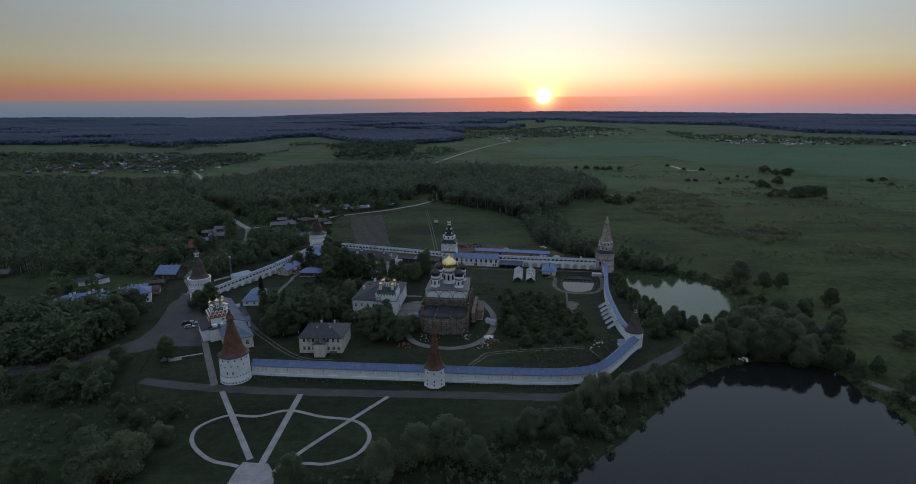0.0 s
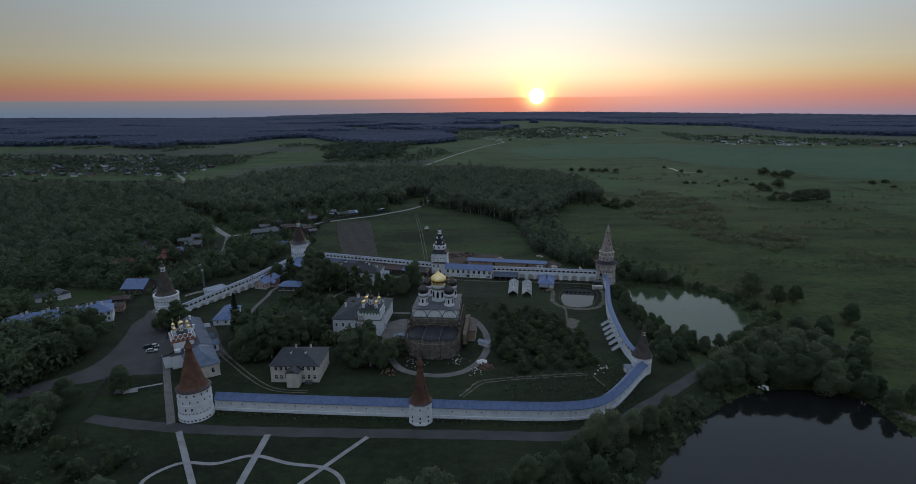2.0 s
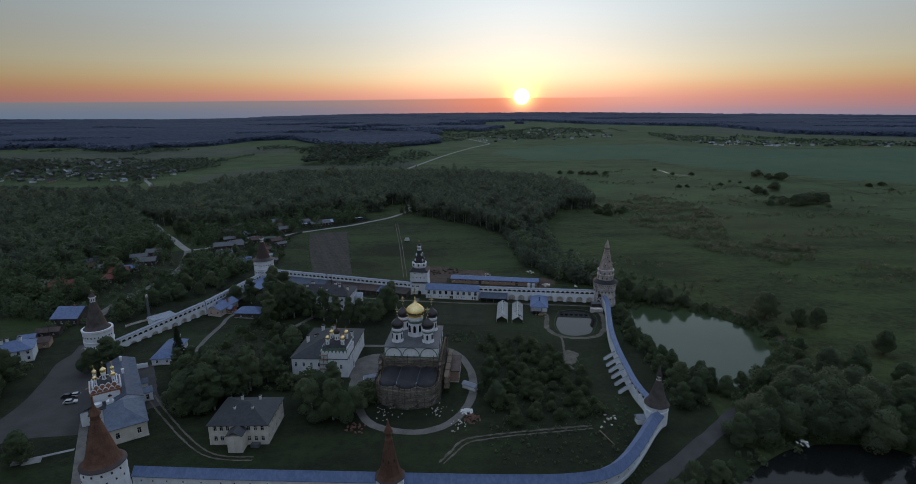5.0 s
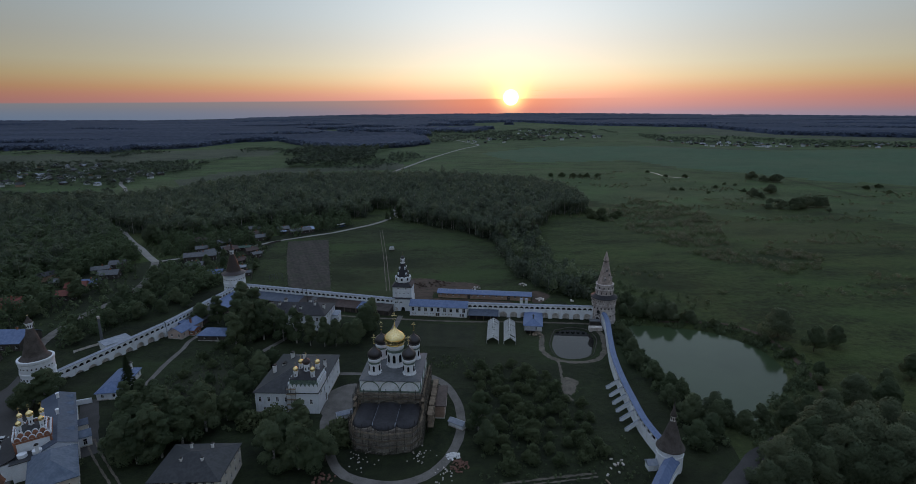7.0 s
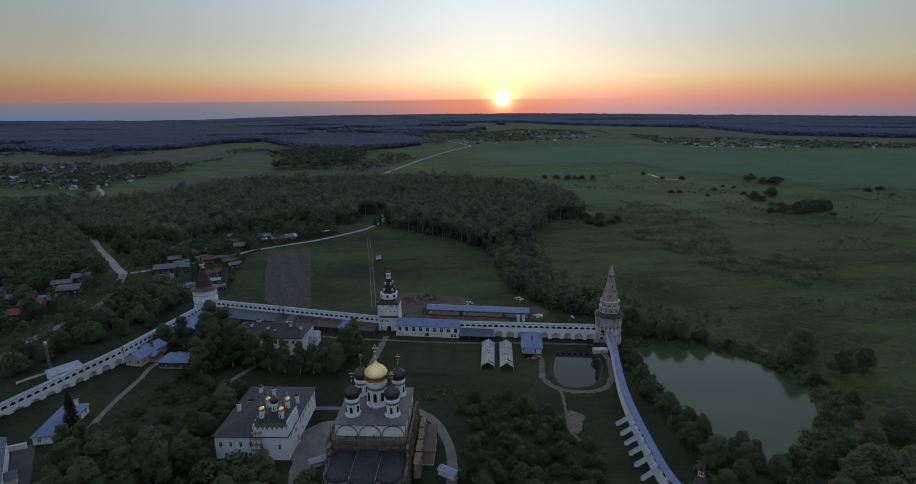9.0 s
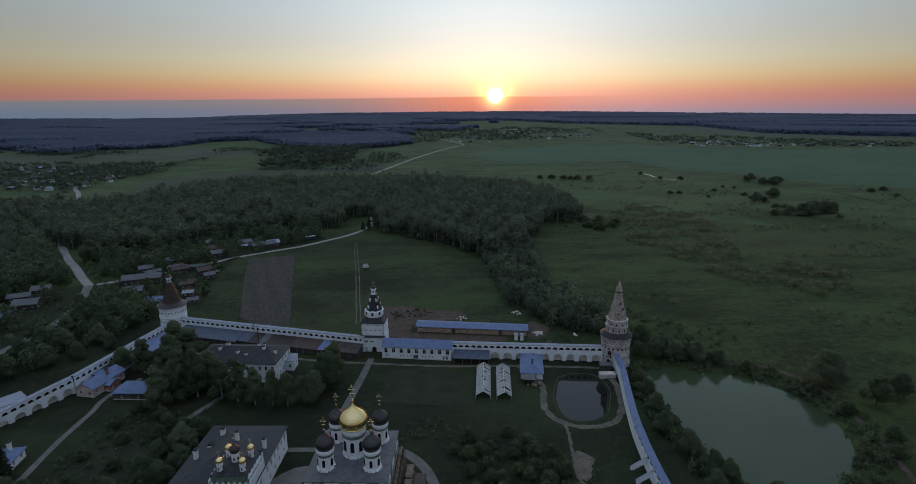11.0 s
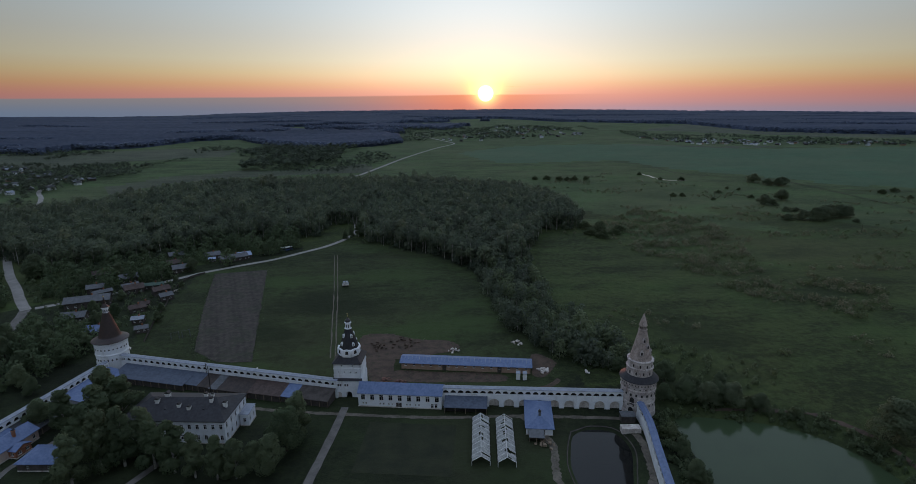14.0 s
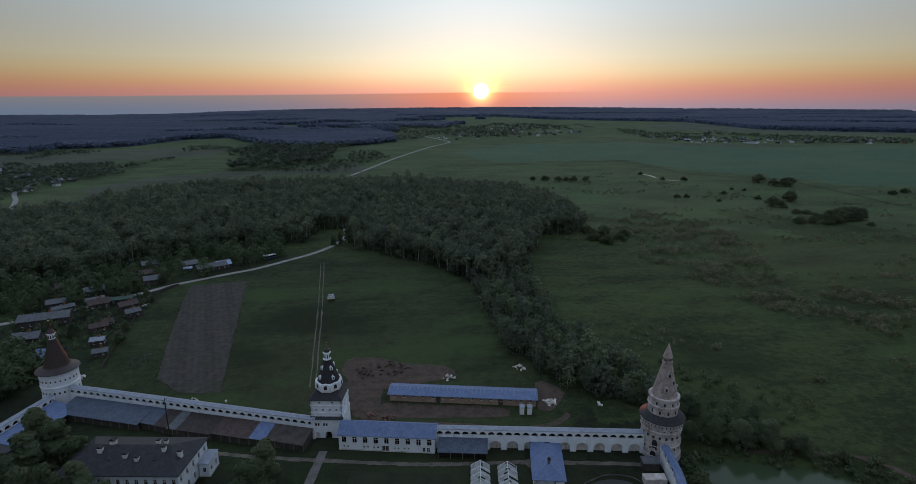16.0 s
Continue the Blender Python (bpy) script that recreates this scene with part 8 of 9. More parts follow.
gate_house = house("gate_house", "long white two-storey house with blue metal roof", (-2.4, 341.4), -10.6, 28.8, 7.6, 5.0, "whitewash", "gable_x", 2.3, "blue_roof",
                   front=even(9, 28.8, 2.5, 1.35, 2.1) + [(x, 0.9, 0.55, 0.7) for x in (1.6, 2.7, 7.6, 8.8, 10.6, 11.8, 16.8, 18.0, 19.8, 21.0)] + [(25.6, 0.2, 0.9, 1.6), (26.9, 0.2, 0.9, 1.6)], doors=[(13.6, 0.0, 0.9, 1.9), (14.6, 0.0, 0.9, 1.9)], category="building", over=0.35)


def lean_to(label, at, rz, w, d, h0, h1, roof_mat, wall_mat="grey_wood", open_front=True):
    """A long shed against the wall: posts, back, sloping sheet roof."""
    t = thing("lean_to_shed", (at[0], at[1], 0), rz, label, "shed")
    bm = bmesh.new()
    prism_x(bm, [(-0.5, h0 - 0.06), (d, h1), (d, h1 + 0.12), (-0.5, h0 + 0.06)], -0.3, w + 0.3)
    part("roof", bm, M[roof_mat], t)
    n = max(2, round(w / 3.5))
    for i in range(n + 1):
        bm = bmesh.new()
        x = w * i / n
        box(bm, x - 0.1, x + 0.1, 0.0, 0.2, -0.3, h0)
        part("post", bm, M["plank"], t)
    bm = bmesh.new()
    box(bm, 0, w, 1.4 if open_front else 0.1, 1.6 if open_front else 0.3, -0.3, h0 - 0.1)
    part("front_wall", bm, M[wall_mat], t)
    for x in (0.0, w - 0.15):
        bm = bmesh.new()
        prism_x(bm, [(0, -0.3), (d, -0.3), (d, h1 - 0.1), (0, h0 - 0.1)], x, x + 0.15)
        part("side_wall", bm, M[wall_mat], t)
    return t


# its set-back front is coloured dark to paint the shed's inner shade
lean_to("open shed with a blue-grey sheet roof", (26.8, 333.6), -9.5, 14.0, 4.8, 2.4, 3.9, "slate_roof", "inside_shade")
nw_dir = math.degrees(math.atan2(377.4 - 347.4, -96.6 + 10.2)) + 180


def along_north(s, off):
    """A place s metres west of the gate along the north wall, off metres into the yard."""
    d = Vector((-96.6 + 10.2, 377.4 - 347.4)).normalized()
    p = Vector((-10.2, 347.4)) + d * s + Vector((d.y, -d.x)) * -off
    return (p.x, p.y)


for s1, w, off, mat, label in ((13.0, 12.4, 6.6, "grey_wood", "dark board shed against the north wall"), (18.2, 4.9, 6.8, "blue_roof", "shed with a pale blue sheet roof"), (31.0, 12.5, 7.2, "rust_roof", "long shed with a rusty brown sheet roof"), (42.8, 11.5, 7.8, "brown_roof", "long shed with a dark brown sheet roof"), (46.0, 2.9, 7.8, "zinc_roof", "narrow shed with a rust-streaked grey roof"), (51.2, 4.9, 7.4, "brown_roof", "patched shed with a dark brown roof"), (56.4, 4.9, 7.0, "slate_roof", "small shed with a blue-grey sheet roof"), (88.0, 31.0, 8.2, "slate_roof", "broad shed with a dull blue-grey sheet roof")):
    lean_to(label, along_north(s1, off), nw_dir, w, off - 0.4, 2.5, 3.9, mat, open_front=False)
w_dir = math.degrees(math.atan2(323.0 - 374.4, -112.4 + 99.6)) + 180


def along_west(s, off):
    d = Vector((-112.4 + 99.6, 323.0 - 374.4)).normalized()
    p = Vector((-99.6, 374.4)) + d * s + Vector((-d.y, d.x)) * off
    return (p.x, p.y)


for s0, w, off, mat, label in ((1.0, 22.0, 9.0, "blue_roof", "broad corner shed with a blue sheet roof"), (23.5, 18.0, 8.0, "grey_roof", "long shed with a dark grey sheet roof"), (42.0, 4.0, 6.0, "blue_roof", "small shed with a blue sheet roof")):
    lean_to(label, along_west(s0 + w, off), w_dir, w, off - 0.4, 2.5, 3.9, mat, open_front=False)


def barn():
    t = house("brick_barn", "long low brick barn with a blue sheet roof", (12.4, 367.4), -11.1, 50.4, 6.6, 2.7, "tan_brick", "gable_x", 1.05, "blue_roof", front=even(15, 50.4, 1.5, 0.9, 1.0), back=even(15, 50.4, 1.5, 0.9, 1.0), category="barn", over=0.7, plinth=False, doors=[(17.0, 0, 1.6, 2.2), (38.5, 0, 1.6, 2.2)])
    for x in np.arange(-0.4, 51, 1.45):
        for y0, y1, z0, z1 in ((-0.7, 3.3, 2.62, 3.92), (7.3, 3.3, 2.62, 3.92)):
            bm = bmesh.new()
            rod(bm, (x, y0, z0), (x, y1, z1), 0.07, 4)
            part("seam", bm, M["pale_roof"], t)
    return t


barn()
for x, y in ((55.4, 353.6), (57.9, 353.1)):
    house("white_hut", "tall narrow white hut beside the barn", (x, y), -11, 1.5, 1.5, 2.6, "white_paint", "lean", 0.3, "pale_roof", category="hut", over=0.1, plinth=False)


def greenhouse(x, y):
    t = thing("greenhouse", (x, y, 0), -8.0, "long derelict greenhouse with torn pale sheeting", "greenhouse", "greenhouses in the yard")
    w, length, h, rise = 5.3, 22.5, 1.5, 1.7
    r = random.Random(int(x))
    n = 27
    for i in range(n):
        y0, y1 = length * i / n, length * (i + 1) / n - 0.10
        for sgn in (0, 1):
            if r.random() < 0.06:
                continue
            bm = bmesh.new()
            cut = r.choice((1, 1, 1, 1, 0.75, 0.55))
            j = r.uniform(-0.03, 0.03)
            a, b = (0, h + j), (w / 2 * cut, h + rise * cut + j)
            if sgn:
                a, b = (w - a[0], a[1]), (w - b[0], b[1])
            vs = [bm.verts.new((p[0], yy, p[1] + k)) for k in (0, 0.05) for p, yy in ((a, y0), (b, y0), (b, y1), (a, y1))]
            for f in ((0, 1, 2, 3), (7, 6, 5, 4), (0, 4, 5, 1), (1, 5, 6, 2), (2, 6, 7, 3), (3, 7, 4, 0)):
                bm.faces.new([vs[q] for q in f])
            part("pane", bm, M["poly"], t)
    for i in range(0, n + 1, 3):
        yy = length * i / n
        bm = bmesh.new()
        for a, b in (((0, -0.3), (0, h)), ((w, -0.3), (w, h)), ((0, h), (w / 2, h + rise)), ((w, h), (w / 2, h + rise))):
            rod(bm, (a[0], yy, a[1]), (b[0], yy, b[1]), 0.07, 4)
        part("rib", bm, M["white_paint"], t)
    for x0 in (0.0, w):
        bm = bmesh.new()
        box(bm, x0 - 0.06, x0 + 0.06, 0, length, -0.2, 0.7)
        part("side_board", bm, M["grey_wood"], t)
    bm = bmesh.new()
    rod(bm, (w / 2, 0, h + rise), (w / 2, length, h + rise), 0.09, 4)
    part("ridge", bm, M["white_paint"], t)
    return t


greenhouse(32.4, 305.4)
greenhouse(39.8, 304.0)
sheet("ground_garden_bed", [(-95, 266), (-72, 254), (-62, 272), (-82, 298)], 0.05, M["bed"], "dark tilled garden bed with low weeds", closed_soft=False, category="field", ragged=0.5)
sheet("ground_vegetable_bed", [(-2, 306), (26, 301), (30, 326), (2, 331)], 0.05, M["bed"], "dark tilled vegetable bed", closed_soft=False, category="field")
shed = house("white_shed", "white shed with a bright blue hipped roof", (51.4, 318.6), -11, 8.2, 16.0, 2.6, "whitewash", "hip", 2.2, "blue_roof", category="shed", front=[(2, 1.0, 0.9, 1.1)], doors=[(5.2, 0, 1.2, 2.0)], chimneys=[(4.2, 4.0, 4.2, 6.0, 0.7, "zinc_roof")])
lean_to("small patched lean-to beside the shed", (51.6, 314.8), -11, 4.2, 3.4, 1.8, 2.4, "zinc_roof")
bm = bmesh.new()
box(bm, 0, 6.0, 0, 2.6, -0.3, 1.6)
solid("low_shelter", bm, M["old_white"], "low flat-roofed shelter by the pond", "hut", at=pose(81.6, 316.0, 0, 0, 0, -6))
house("tower_annex", "small flat-roofed hut at the tower foot", (83.6, 321.4), -8, 4.4, 3.0, 2.4, "grey_wood", "flat", 0, "zinc_roof", category="hut", over=0.2, plinth=False)

# ---- outside the west wall ----
house("boiler_house", "white boiler house with a flat blue roof", (-131.0, 307.1), 50, 10.6, 6.6, 3.0, "whitewash", "lean", 0.25, "pale_roof", category="building", right=even(2, 7, 1.2, 0.9, 1.2), over=0.3)
chim = thing("smokestack", (-138.0, 316.8, 0), 0, "slim brick smokestack with a pale top", "chimney")
bm = bmesh.new()
lathe(bm, [(0.75, -0.5), (0.62, 3.0), (0.42, 12.2), (0.42, 12.4)], 12)
part("shaft", bm, M["zinc_roof"], chim)
bm = bmesh.new()
lathe(bm, [(0.46, 11.6), (0.55, 11.7), (0.55, 12.8), (0.40, 12.9)], 12)
part("cap", bm, M["old_white"], chim)

# ================= village, vehicles and small things =================
COTTAGES = [(-181, 311, 0, 12, 14, 3.4, "blue_roof", "grey_wood"), (-217, 360, 20, 13, 9, 3.2, "red_roof", "brick"), (-198, 388, 15, 10, 8, 3.2, "red_roof", "brick"), (-194, 374, 18, 9, 8, 3.0, "red_roof", "grey_wood"), (-195, 396, 8, 9, 7, 2.8, "blue_roof", "grey_wood"), (-214, 400, 0, 7, 6, 2.8, "zinc_roof", "grey_wood"),
            (-194, 412, 12, 11, 8, 3.0, "zinc_roof", "grey_wood"), (-200, 436, 14, 9, 7, 3.0, "zinc_roof", "grey_wood"), (-158, 449, 16, 20, 8, 3.4, "zinc_roof", "grey_wood"), (-149, 430, 10, 10, 7, 2.8, "zinc_roof", "grey_wood"), (-129, 412, 4, 9, 7, 2.8, "blue_roof", "grey_wood"), (-127, 507, 28, 10, 7, 3.0, "zinc_roof", "grey_wood"), (-117, 536, 30, 9, 7, 3.0, "zinc_roof", "grey_wood"), (-105, 528, 30, 17, 7, 2.6, "zinc_roof", "grey_wood"), (-95.5, 534.5, 28, 8, 7, 2.8, "sky_roof", "grey_wood"), (-114, 531, 20, 4, 3, 2.4, "sky_roof", "grey_wood"), (-143, 478, 38, 8, 4, 2.2, "zinc_roof", "grey_wood"), (-132, 478, 13, 10, 4, 2.3, "green_roof", "grey_wood"), (-121, 448.5, 15, 4, 4, 2.0, "rust_roof", "grey_wood"), (-153, 467, 40, 9, 4, 2.2, "zinc_roof", "grey_wood"), (-205, 425, 20, 10, 6, 2.6, "zinc_roof", "grey_wood"),
            (-121, 466, 40, 8, 6, 2.8, "rust_roof", "grey_wood"), (-114, 457, 40, 6, 5, 2.6, "zinc_roof", "grey_wood"), (-115, 426, 10, 5, 4, 2.4, "pale_roof", "grey_wood"), (-138, 470, 30, 9, 7, 2.8, "rust_roof", "grey_wood"), (-150, 490, 30, 9, 7, 3.0, "zinc_roof", "grey_wood"), (-135, 520, 30, 8, 7, 2.8, "rust_roof", "grey_wood"), (-160, 474, 25, 8, 6, 2.8, "zinc_roof", "grey_wood"), (-142, 540, 30, 9, 7, 2.8, "zinc_roof", "grey_wood"), (-170, 500, 30, 9, 7, 2.8, "rust_roof", "grey_wood"), (-108, 414, 20, 5, 4, 2.2, "zinc_roof", "grey_wood"), (-122, 440, 30, 7, 5, 2.5, "rust_roof", "grey_wood")]
ROOF_WORD = {"blue_roof": "blue metal", "red_roof": "red-brown metal", "zinc_roof": "grey sheet", "rust_roof": "rusty sheet", "pale_roof": "pale sheet", "sky_roof": "bright pale blue", "green_roof": "green sheet"}
WALL_WORD = {"grey_wood": "weathered wooden cottage", "brick": "brick cottage", "white_paint": "white-painted cottage"}
for x, y, rz, w, d, h, rm, wm in COTTAGES:
    house("cottage", f"{WALL_WORD[wm]} with a pitched {ROOF_WORD[rm]} roof", (x, y), rz, w, d, h, wm, "gable_x", d * 0.27, rm, front=even(max(2, int(w / 3)), w, 1.0, 0.9, 1.2), right=even(2, d, 1.0, 0.9, 1.2), over=0.5, group="village cottages", plinth=False, chimneys=[(w * 0.6, d * 0.5, h + d * 0.2, h + d * 0.27 + 1.0, 0.6, "brick")])
house("guest_house", "long white two-storey house with blue hipped roof", (-201, 253), 27.6, 43, 11, 5.4, "whitewash", "hip", 2.9, "blue_roof", front=even(14, 43, 3.4, 1.0, 1.4) + even(14, 43, 0.9, 1.0, 1.4), left=even(3, 11, 3.4, 1.0, 1.4), right=even(3, 11, 3.4, 1.0, 1.4), category="building",
      chimneys=[(x, y, 6.2, 9.4, 0.9) for x, y in ((8, 4), (9.6, 5.4), (16, 4), (17.6, 6), (21.5, 5), (29, 4), (33, 4.6), (34.6, 5.6), (39, 5))])
house("garden_shed", "low brown-roofed shed beside the yard fence", (-172, 283.5), 20, 7, 6, 2.6, "tan_brick", "gable_x", 1.5, "rust_roof", front=even(2, 7, 0.9, 0.9, 1.0), category="shed", plinth=False)
house("garden_shed", "low brown-roofed shed beside the yard fence", (-178, 296), 14, 9, 5, 2.4, "grey_wood", "gable_x", 1.3, "rust_roof", front=even(2, 9, 0.9, 0.9, 1.0), category="shed", plinth=False)
house("garden_shed", "small plank shed with a pale roof", (-180, 288), 20, 6, 5, 2.6, "grey_wood", "gable_x", 1.3, "blue_roof", front=even(1, 6, 0.9, 0.9, 1.0), category="shed", plinth=False)


def car(at, rz, paint, label, length=4.4, group="cars in the forecourt"):
    t = thing("car", (*at, 0.12), rz, label, "car", group)
    bm = bmesh.new()
    prism(bm, [(-length / 2, 0.30), (length / 2, 0.30), (length / 2, 0.62), (length / 2 - 0.25, 0.78), (length * 0.22, 0.88), (-length / 2 + 0.1, 0.88), (-length / 2, 0.7)], -0.86, 0.86)
    bmesh.ops.bevel(bm, geom=bm.edges[:], offset=0.05, segments=1, affect="EDGES")
    body = part("body", bm, M[paint], t)
    bm = bmesh.new()
    prism(bm, [(-length * 0.42, 0.86), (length * 0.22, 0.86), (length * 0.08, 1.38), (-length * 0.32, 1.40)], -0.72, 0.72)
    part("cabin_glass", bm, M["glass"], body)
    bm = bmesh.new()
    prism(bm, [(-length * 0.33, 1.38), (length * 0.09, 1.38), (length * 0.05, 1.46), (-length * 0.30, 1.47)], -0.70, 0.70)
    part("roof", bm, M[paint], body)
    for x in (-length * 0.31, length * 0.31):
        for y in (-0.80, 0.80):
            bm = bmesh.new()
            rod(bm, (x, y - 0.1, 0.31), (x, y + 0.1, 0.31), 0.32, 14)
            wh = part("wheel", bm, M["rubber"], t)
            bm = bmesh.new()
            rod(bm, (x, y - 0.115, 0.31), (x, y + 0.115, 0.31), 0.19, 10)
            part("rim", bm, M["zinc_roof"], wh)
    for y in (-0.62, 0.62):
        bm = bmesh.new()
        box(bm, length / 2 - 0.06, length / 2 + 0.02, y - 0.16, y + 0.16, 0.55, 0.70)
        part("headlight", bm, M["white_paint"], t)
    return t


car((-128.8, 241.6), 12, "car_dark", "dark estate car parked in the forecourt", 4.6)
car((-125.6, 237.6), 14, "car_light", "silver car parked in the forecourt", 4.4)
car((-126.4, 242.4), 12, "car_light", "pale car parked in the forecourt", 4.2)
car((-171, 283), 60, "car_dark", "dark car parked by the lodge", 4.3, "cars by the lodge")
car((-174, 300), 70, "car_blue", "blue car parked by the lodge", 4.3, "cars by the lodge")


def bus(x, y, rz):
    t = thing("bus", (x, y, 0.15), rz, "small blue and white bus parked beside the road", "bus")
    bm = bmesh.new()
    box(bm, -4.2, 4.2, -1.2, 1.2, 0.4, 1.5)
    part("body", bm, M["car_blue"], t)
    bm = bmesh.new()
    box(bm, -4.15, 4.15, -1.18, 1.18, 1.5, 2.4)
    part("glazing", bm, M["glass"], t)
    bm = bmesh.new()
    box(bm, -4.2, 4.2, -1.2, 1.2, 2.4, 2.8)
    part("roof", bm, M["white_paint"], t)
    for wx in (-2.6, 2.6):
        for wy in (-1.1, 1.1):
            bm = bmesh.new()
            rod(bm, (wx, wy - 0.14, 0.45), (wx, wy + 0.14, 0.45), 0.45, 12)
            part("wheel", bm, M["rubber"], t)


bus(-69, 556, 38)


def box_trailer():
    t = thing("trailer", (-19.3, 471.5, 0), 8, "low trailer stacked with white boxes in the meadow", "trailer")
    bm = bmesh.new()
    box(bm, -2.0, 2.0, -1.1, 1.1, 0.75, 0.95)
    part("deck", bm, M["plank"], t)
    for x, z, w in ((-1.3, 0.95, 0.58), (0.0, 0.95, 0.58), (1.3, 0.95, 0.58), (-0.75, 2.05, 0.62), (0.8, 2.05, 0.62)):
        bm = bmesh.new()
        box(bm, x - w, x + w, -0.9, 0.9, z, z + 1.02)
        bmesh.ops.bevel(bm, geom=bm.edges[:], offset=0.05, segments=1, affect="EDGES")
        b = part("box", bm, M["white_paint"], t)
        bm = bmesh.new()
        box(bm, x - w - 0.04, x + w + 0.04, -0.94, 0.94, z + 0.92, z + 1.05)
        part("lid", bm, M["pale_roof"], b)
    for x in (-1.2, 1.2):
        for y in (-1.0, 1.0):
            bm = bmesh.new()
            rod(bm, (x, y - 0.12, 0.42), (x, y + 0.12, 0.42), 0.42, 12)
            part("wheel", bm, M["rubber"], t)
    bm = bmesh.new()
    rod(bm, (2.0, 0, 0.8), (4.4, 0, 0.45), 0.09, 6)
    part("drawbar", bm, M["iron"], t)


box_trailer()


def pile(name, at, mat, label, n, spread, size, seed, category="rubble"):
    """Loose blocks in a heap."""
    t = thing(name, (*at, 0), 0, label, category)
    r = random.Random(seed)
    for i in range(n):
        bm = bmesh.new()
        s = size * r.uniform(0.6, 1.3)
        box(bm, -s, s, -s * 0.6, s * 0.6, -s * 0.4, s * 0.5)
        d = spread * r.random() ** 0.7
        a = r.uniform(0, 6.28)
        z = max(0.1, (1 - d / spread) * size * 2.0)
        part("block", bm, M[mat], t, at=pose(d * math.cos(a), d * math.sin(a), z, r.uniform(-25, 25), r.uniform(-25, 25), r.uniform(0, 360)))


pile("brick_stack", (15.4, 221.4), "old_brick", "rows of dull red bricks on pallets by the drive", 44, 3.0, 0.36, 1, "bricks")
pile("stone_heap", (13.6, 226.0), "white_paint", "heap of white cut stone by the drive", 40, 2.0, 0.36, 2)
pile("stone_heap", (10.5, 217.2), "old_white", "straggling row of pale stones beside the track", 20, 3.6, 0.24, 41)
pile("brick_stack", (-23.0, 217.2), "old_brick", "scattered dull red brick rubble by the trees", 26, 3.6, 0.34, 42, "bricks")
pile("stone_heap", (67.4, 359.5), "old_white", "heap of pale rubble at the barn's end", 26, 2.4, 0.5, 3)
pile("stone_heap", (62.6, 386.0), "old_white", "pale rubble in the grass behind the barn", 18, 2.6, 0.45, 21)
pile("stone_heap", (34.5, 381.0), "old_white", "pale rubble in the clay behind the barn", 12, 2.4, 0.45, 22)
pile("stone_heap", (83.5, 356.3), "old_white", "a few pale stones by the tower", 5, 0.9, 0.5, 23)
pile("brick_stack", (6.4, 358.4), "old_brick", "low row of red bricks behind the gate house", 22, 2.0, 0.4, 5, "bricks")
pile("brick_stack", (12.0, 356.8), "old_brick", "low row of red bricks behind the gate house", 22, 2.0, 0.4, 6, "bricks")
pile("stone_heap", (-52, 372), "old_white", "row of pale rubble outside the north wall", 20, 8.0, 0.5, 6)
pile("stone_heap", (56, 313), "plank", "scrap timber and stones by the shed", 18, 3.0, 0.5, 7)
pile("stone_heap", (-13, 226), "old_white", "small pale slabs on the lawn by the apses", 26, 6.0, 0.22, 8)
pile("stone_heap", (4, 227), "old_white", "small pale slabs on the lawn by the apses", 24, 5.0, 0.22, 9)
pile("stone_heap", (62, 219), "old_white", "small pale stones in the grass", 10, 7.0, 0.35, 10)
pile("stone_heap", (115.8, 203.4), "white_paint", "white debris on the far lake bank", 12, 1.8, 0.4, 11)

pile("stone_heap", (-141.5, 521), "white_paint", "white odds and ends in a village garden", 8, 1.6, 0.5, 31)
pile("stone_heap", (-113, 474), "old_white", "pale lumber beside the garden fence", 9, 1.8, 0.4, 32)
pile("stone_heap", (-104, 398), "old_white", "pale rubble behind the corner tower", 8, 2.5, 0.5, 33)
pile("earth_heap", (14, 391), "clay", "heaps of dug clay behind the barn", 26, 7.0, 0.6, 34, "earth")
pile("earth_heap", (2, 389), "clay", "heaps of dug clay behind the barn", 20, 6.0, 0.55, 35, "earth")

bm = bmesh.new()
rod(bm, (55.6, 212.4, 0.25), (58.0, 204.6, 0.3), 0.25, 8, 0.16)
solid("log", bm, M["plank"], "pale felled log lying in the yard", "log")


def monument():
    t = thing("monument", (-119.6, 204.2, 0.1), 20, "small white stone monument on a stepped base", "monument")
    for z, s in ((0.0, 1.5), (0.3, 1.1)):
        bm = bmesh.new()
        box(bm, -s, s, -s, s, z, z + 0.32)
        part("step", bm, M["paving"], t)
    bm = bmesh.new()
    lathe(bm, [(0.5, 0.6), (0.45, 2.0), (0.6, 2.1), (0.6, 2.3), (0.3, 2.4), (0.22, 3.2)], 4, turn=45)
    part("pedestal", bm, M["old_white"], t)


monument()


def dead_tree(x, y, h):
    t = thing("dead_tree", (x, y, land_at(x, y)), 0, "bare brown dead tree beside the road", "tree")
    r = random.Random(8)
    bm = bmesh.new()
    rod(bm, (0, 0, -0.3), (0.2, 0.1, h), 0.2, 6, 0.05)
    part("trunk", bm, M["bark"], t)
    for i in range(40):
        z = h * r.uniform(0.2, 0.95)
        a = r.uniform(0, 6.28)
        ln = h * 0.42 * (1.1 - z / h)
        bm = bmesh.new()
        rod(bm, (0, 0, z), (ln * math.cos(a), ln * math.sin(a), z + ln * 0.6), 0.05, 4, 0.015)
        part("branch", bm, M["bark"], t)


dead_tree(-113.5, 173.0, 8.0)


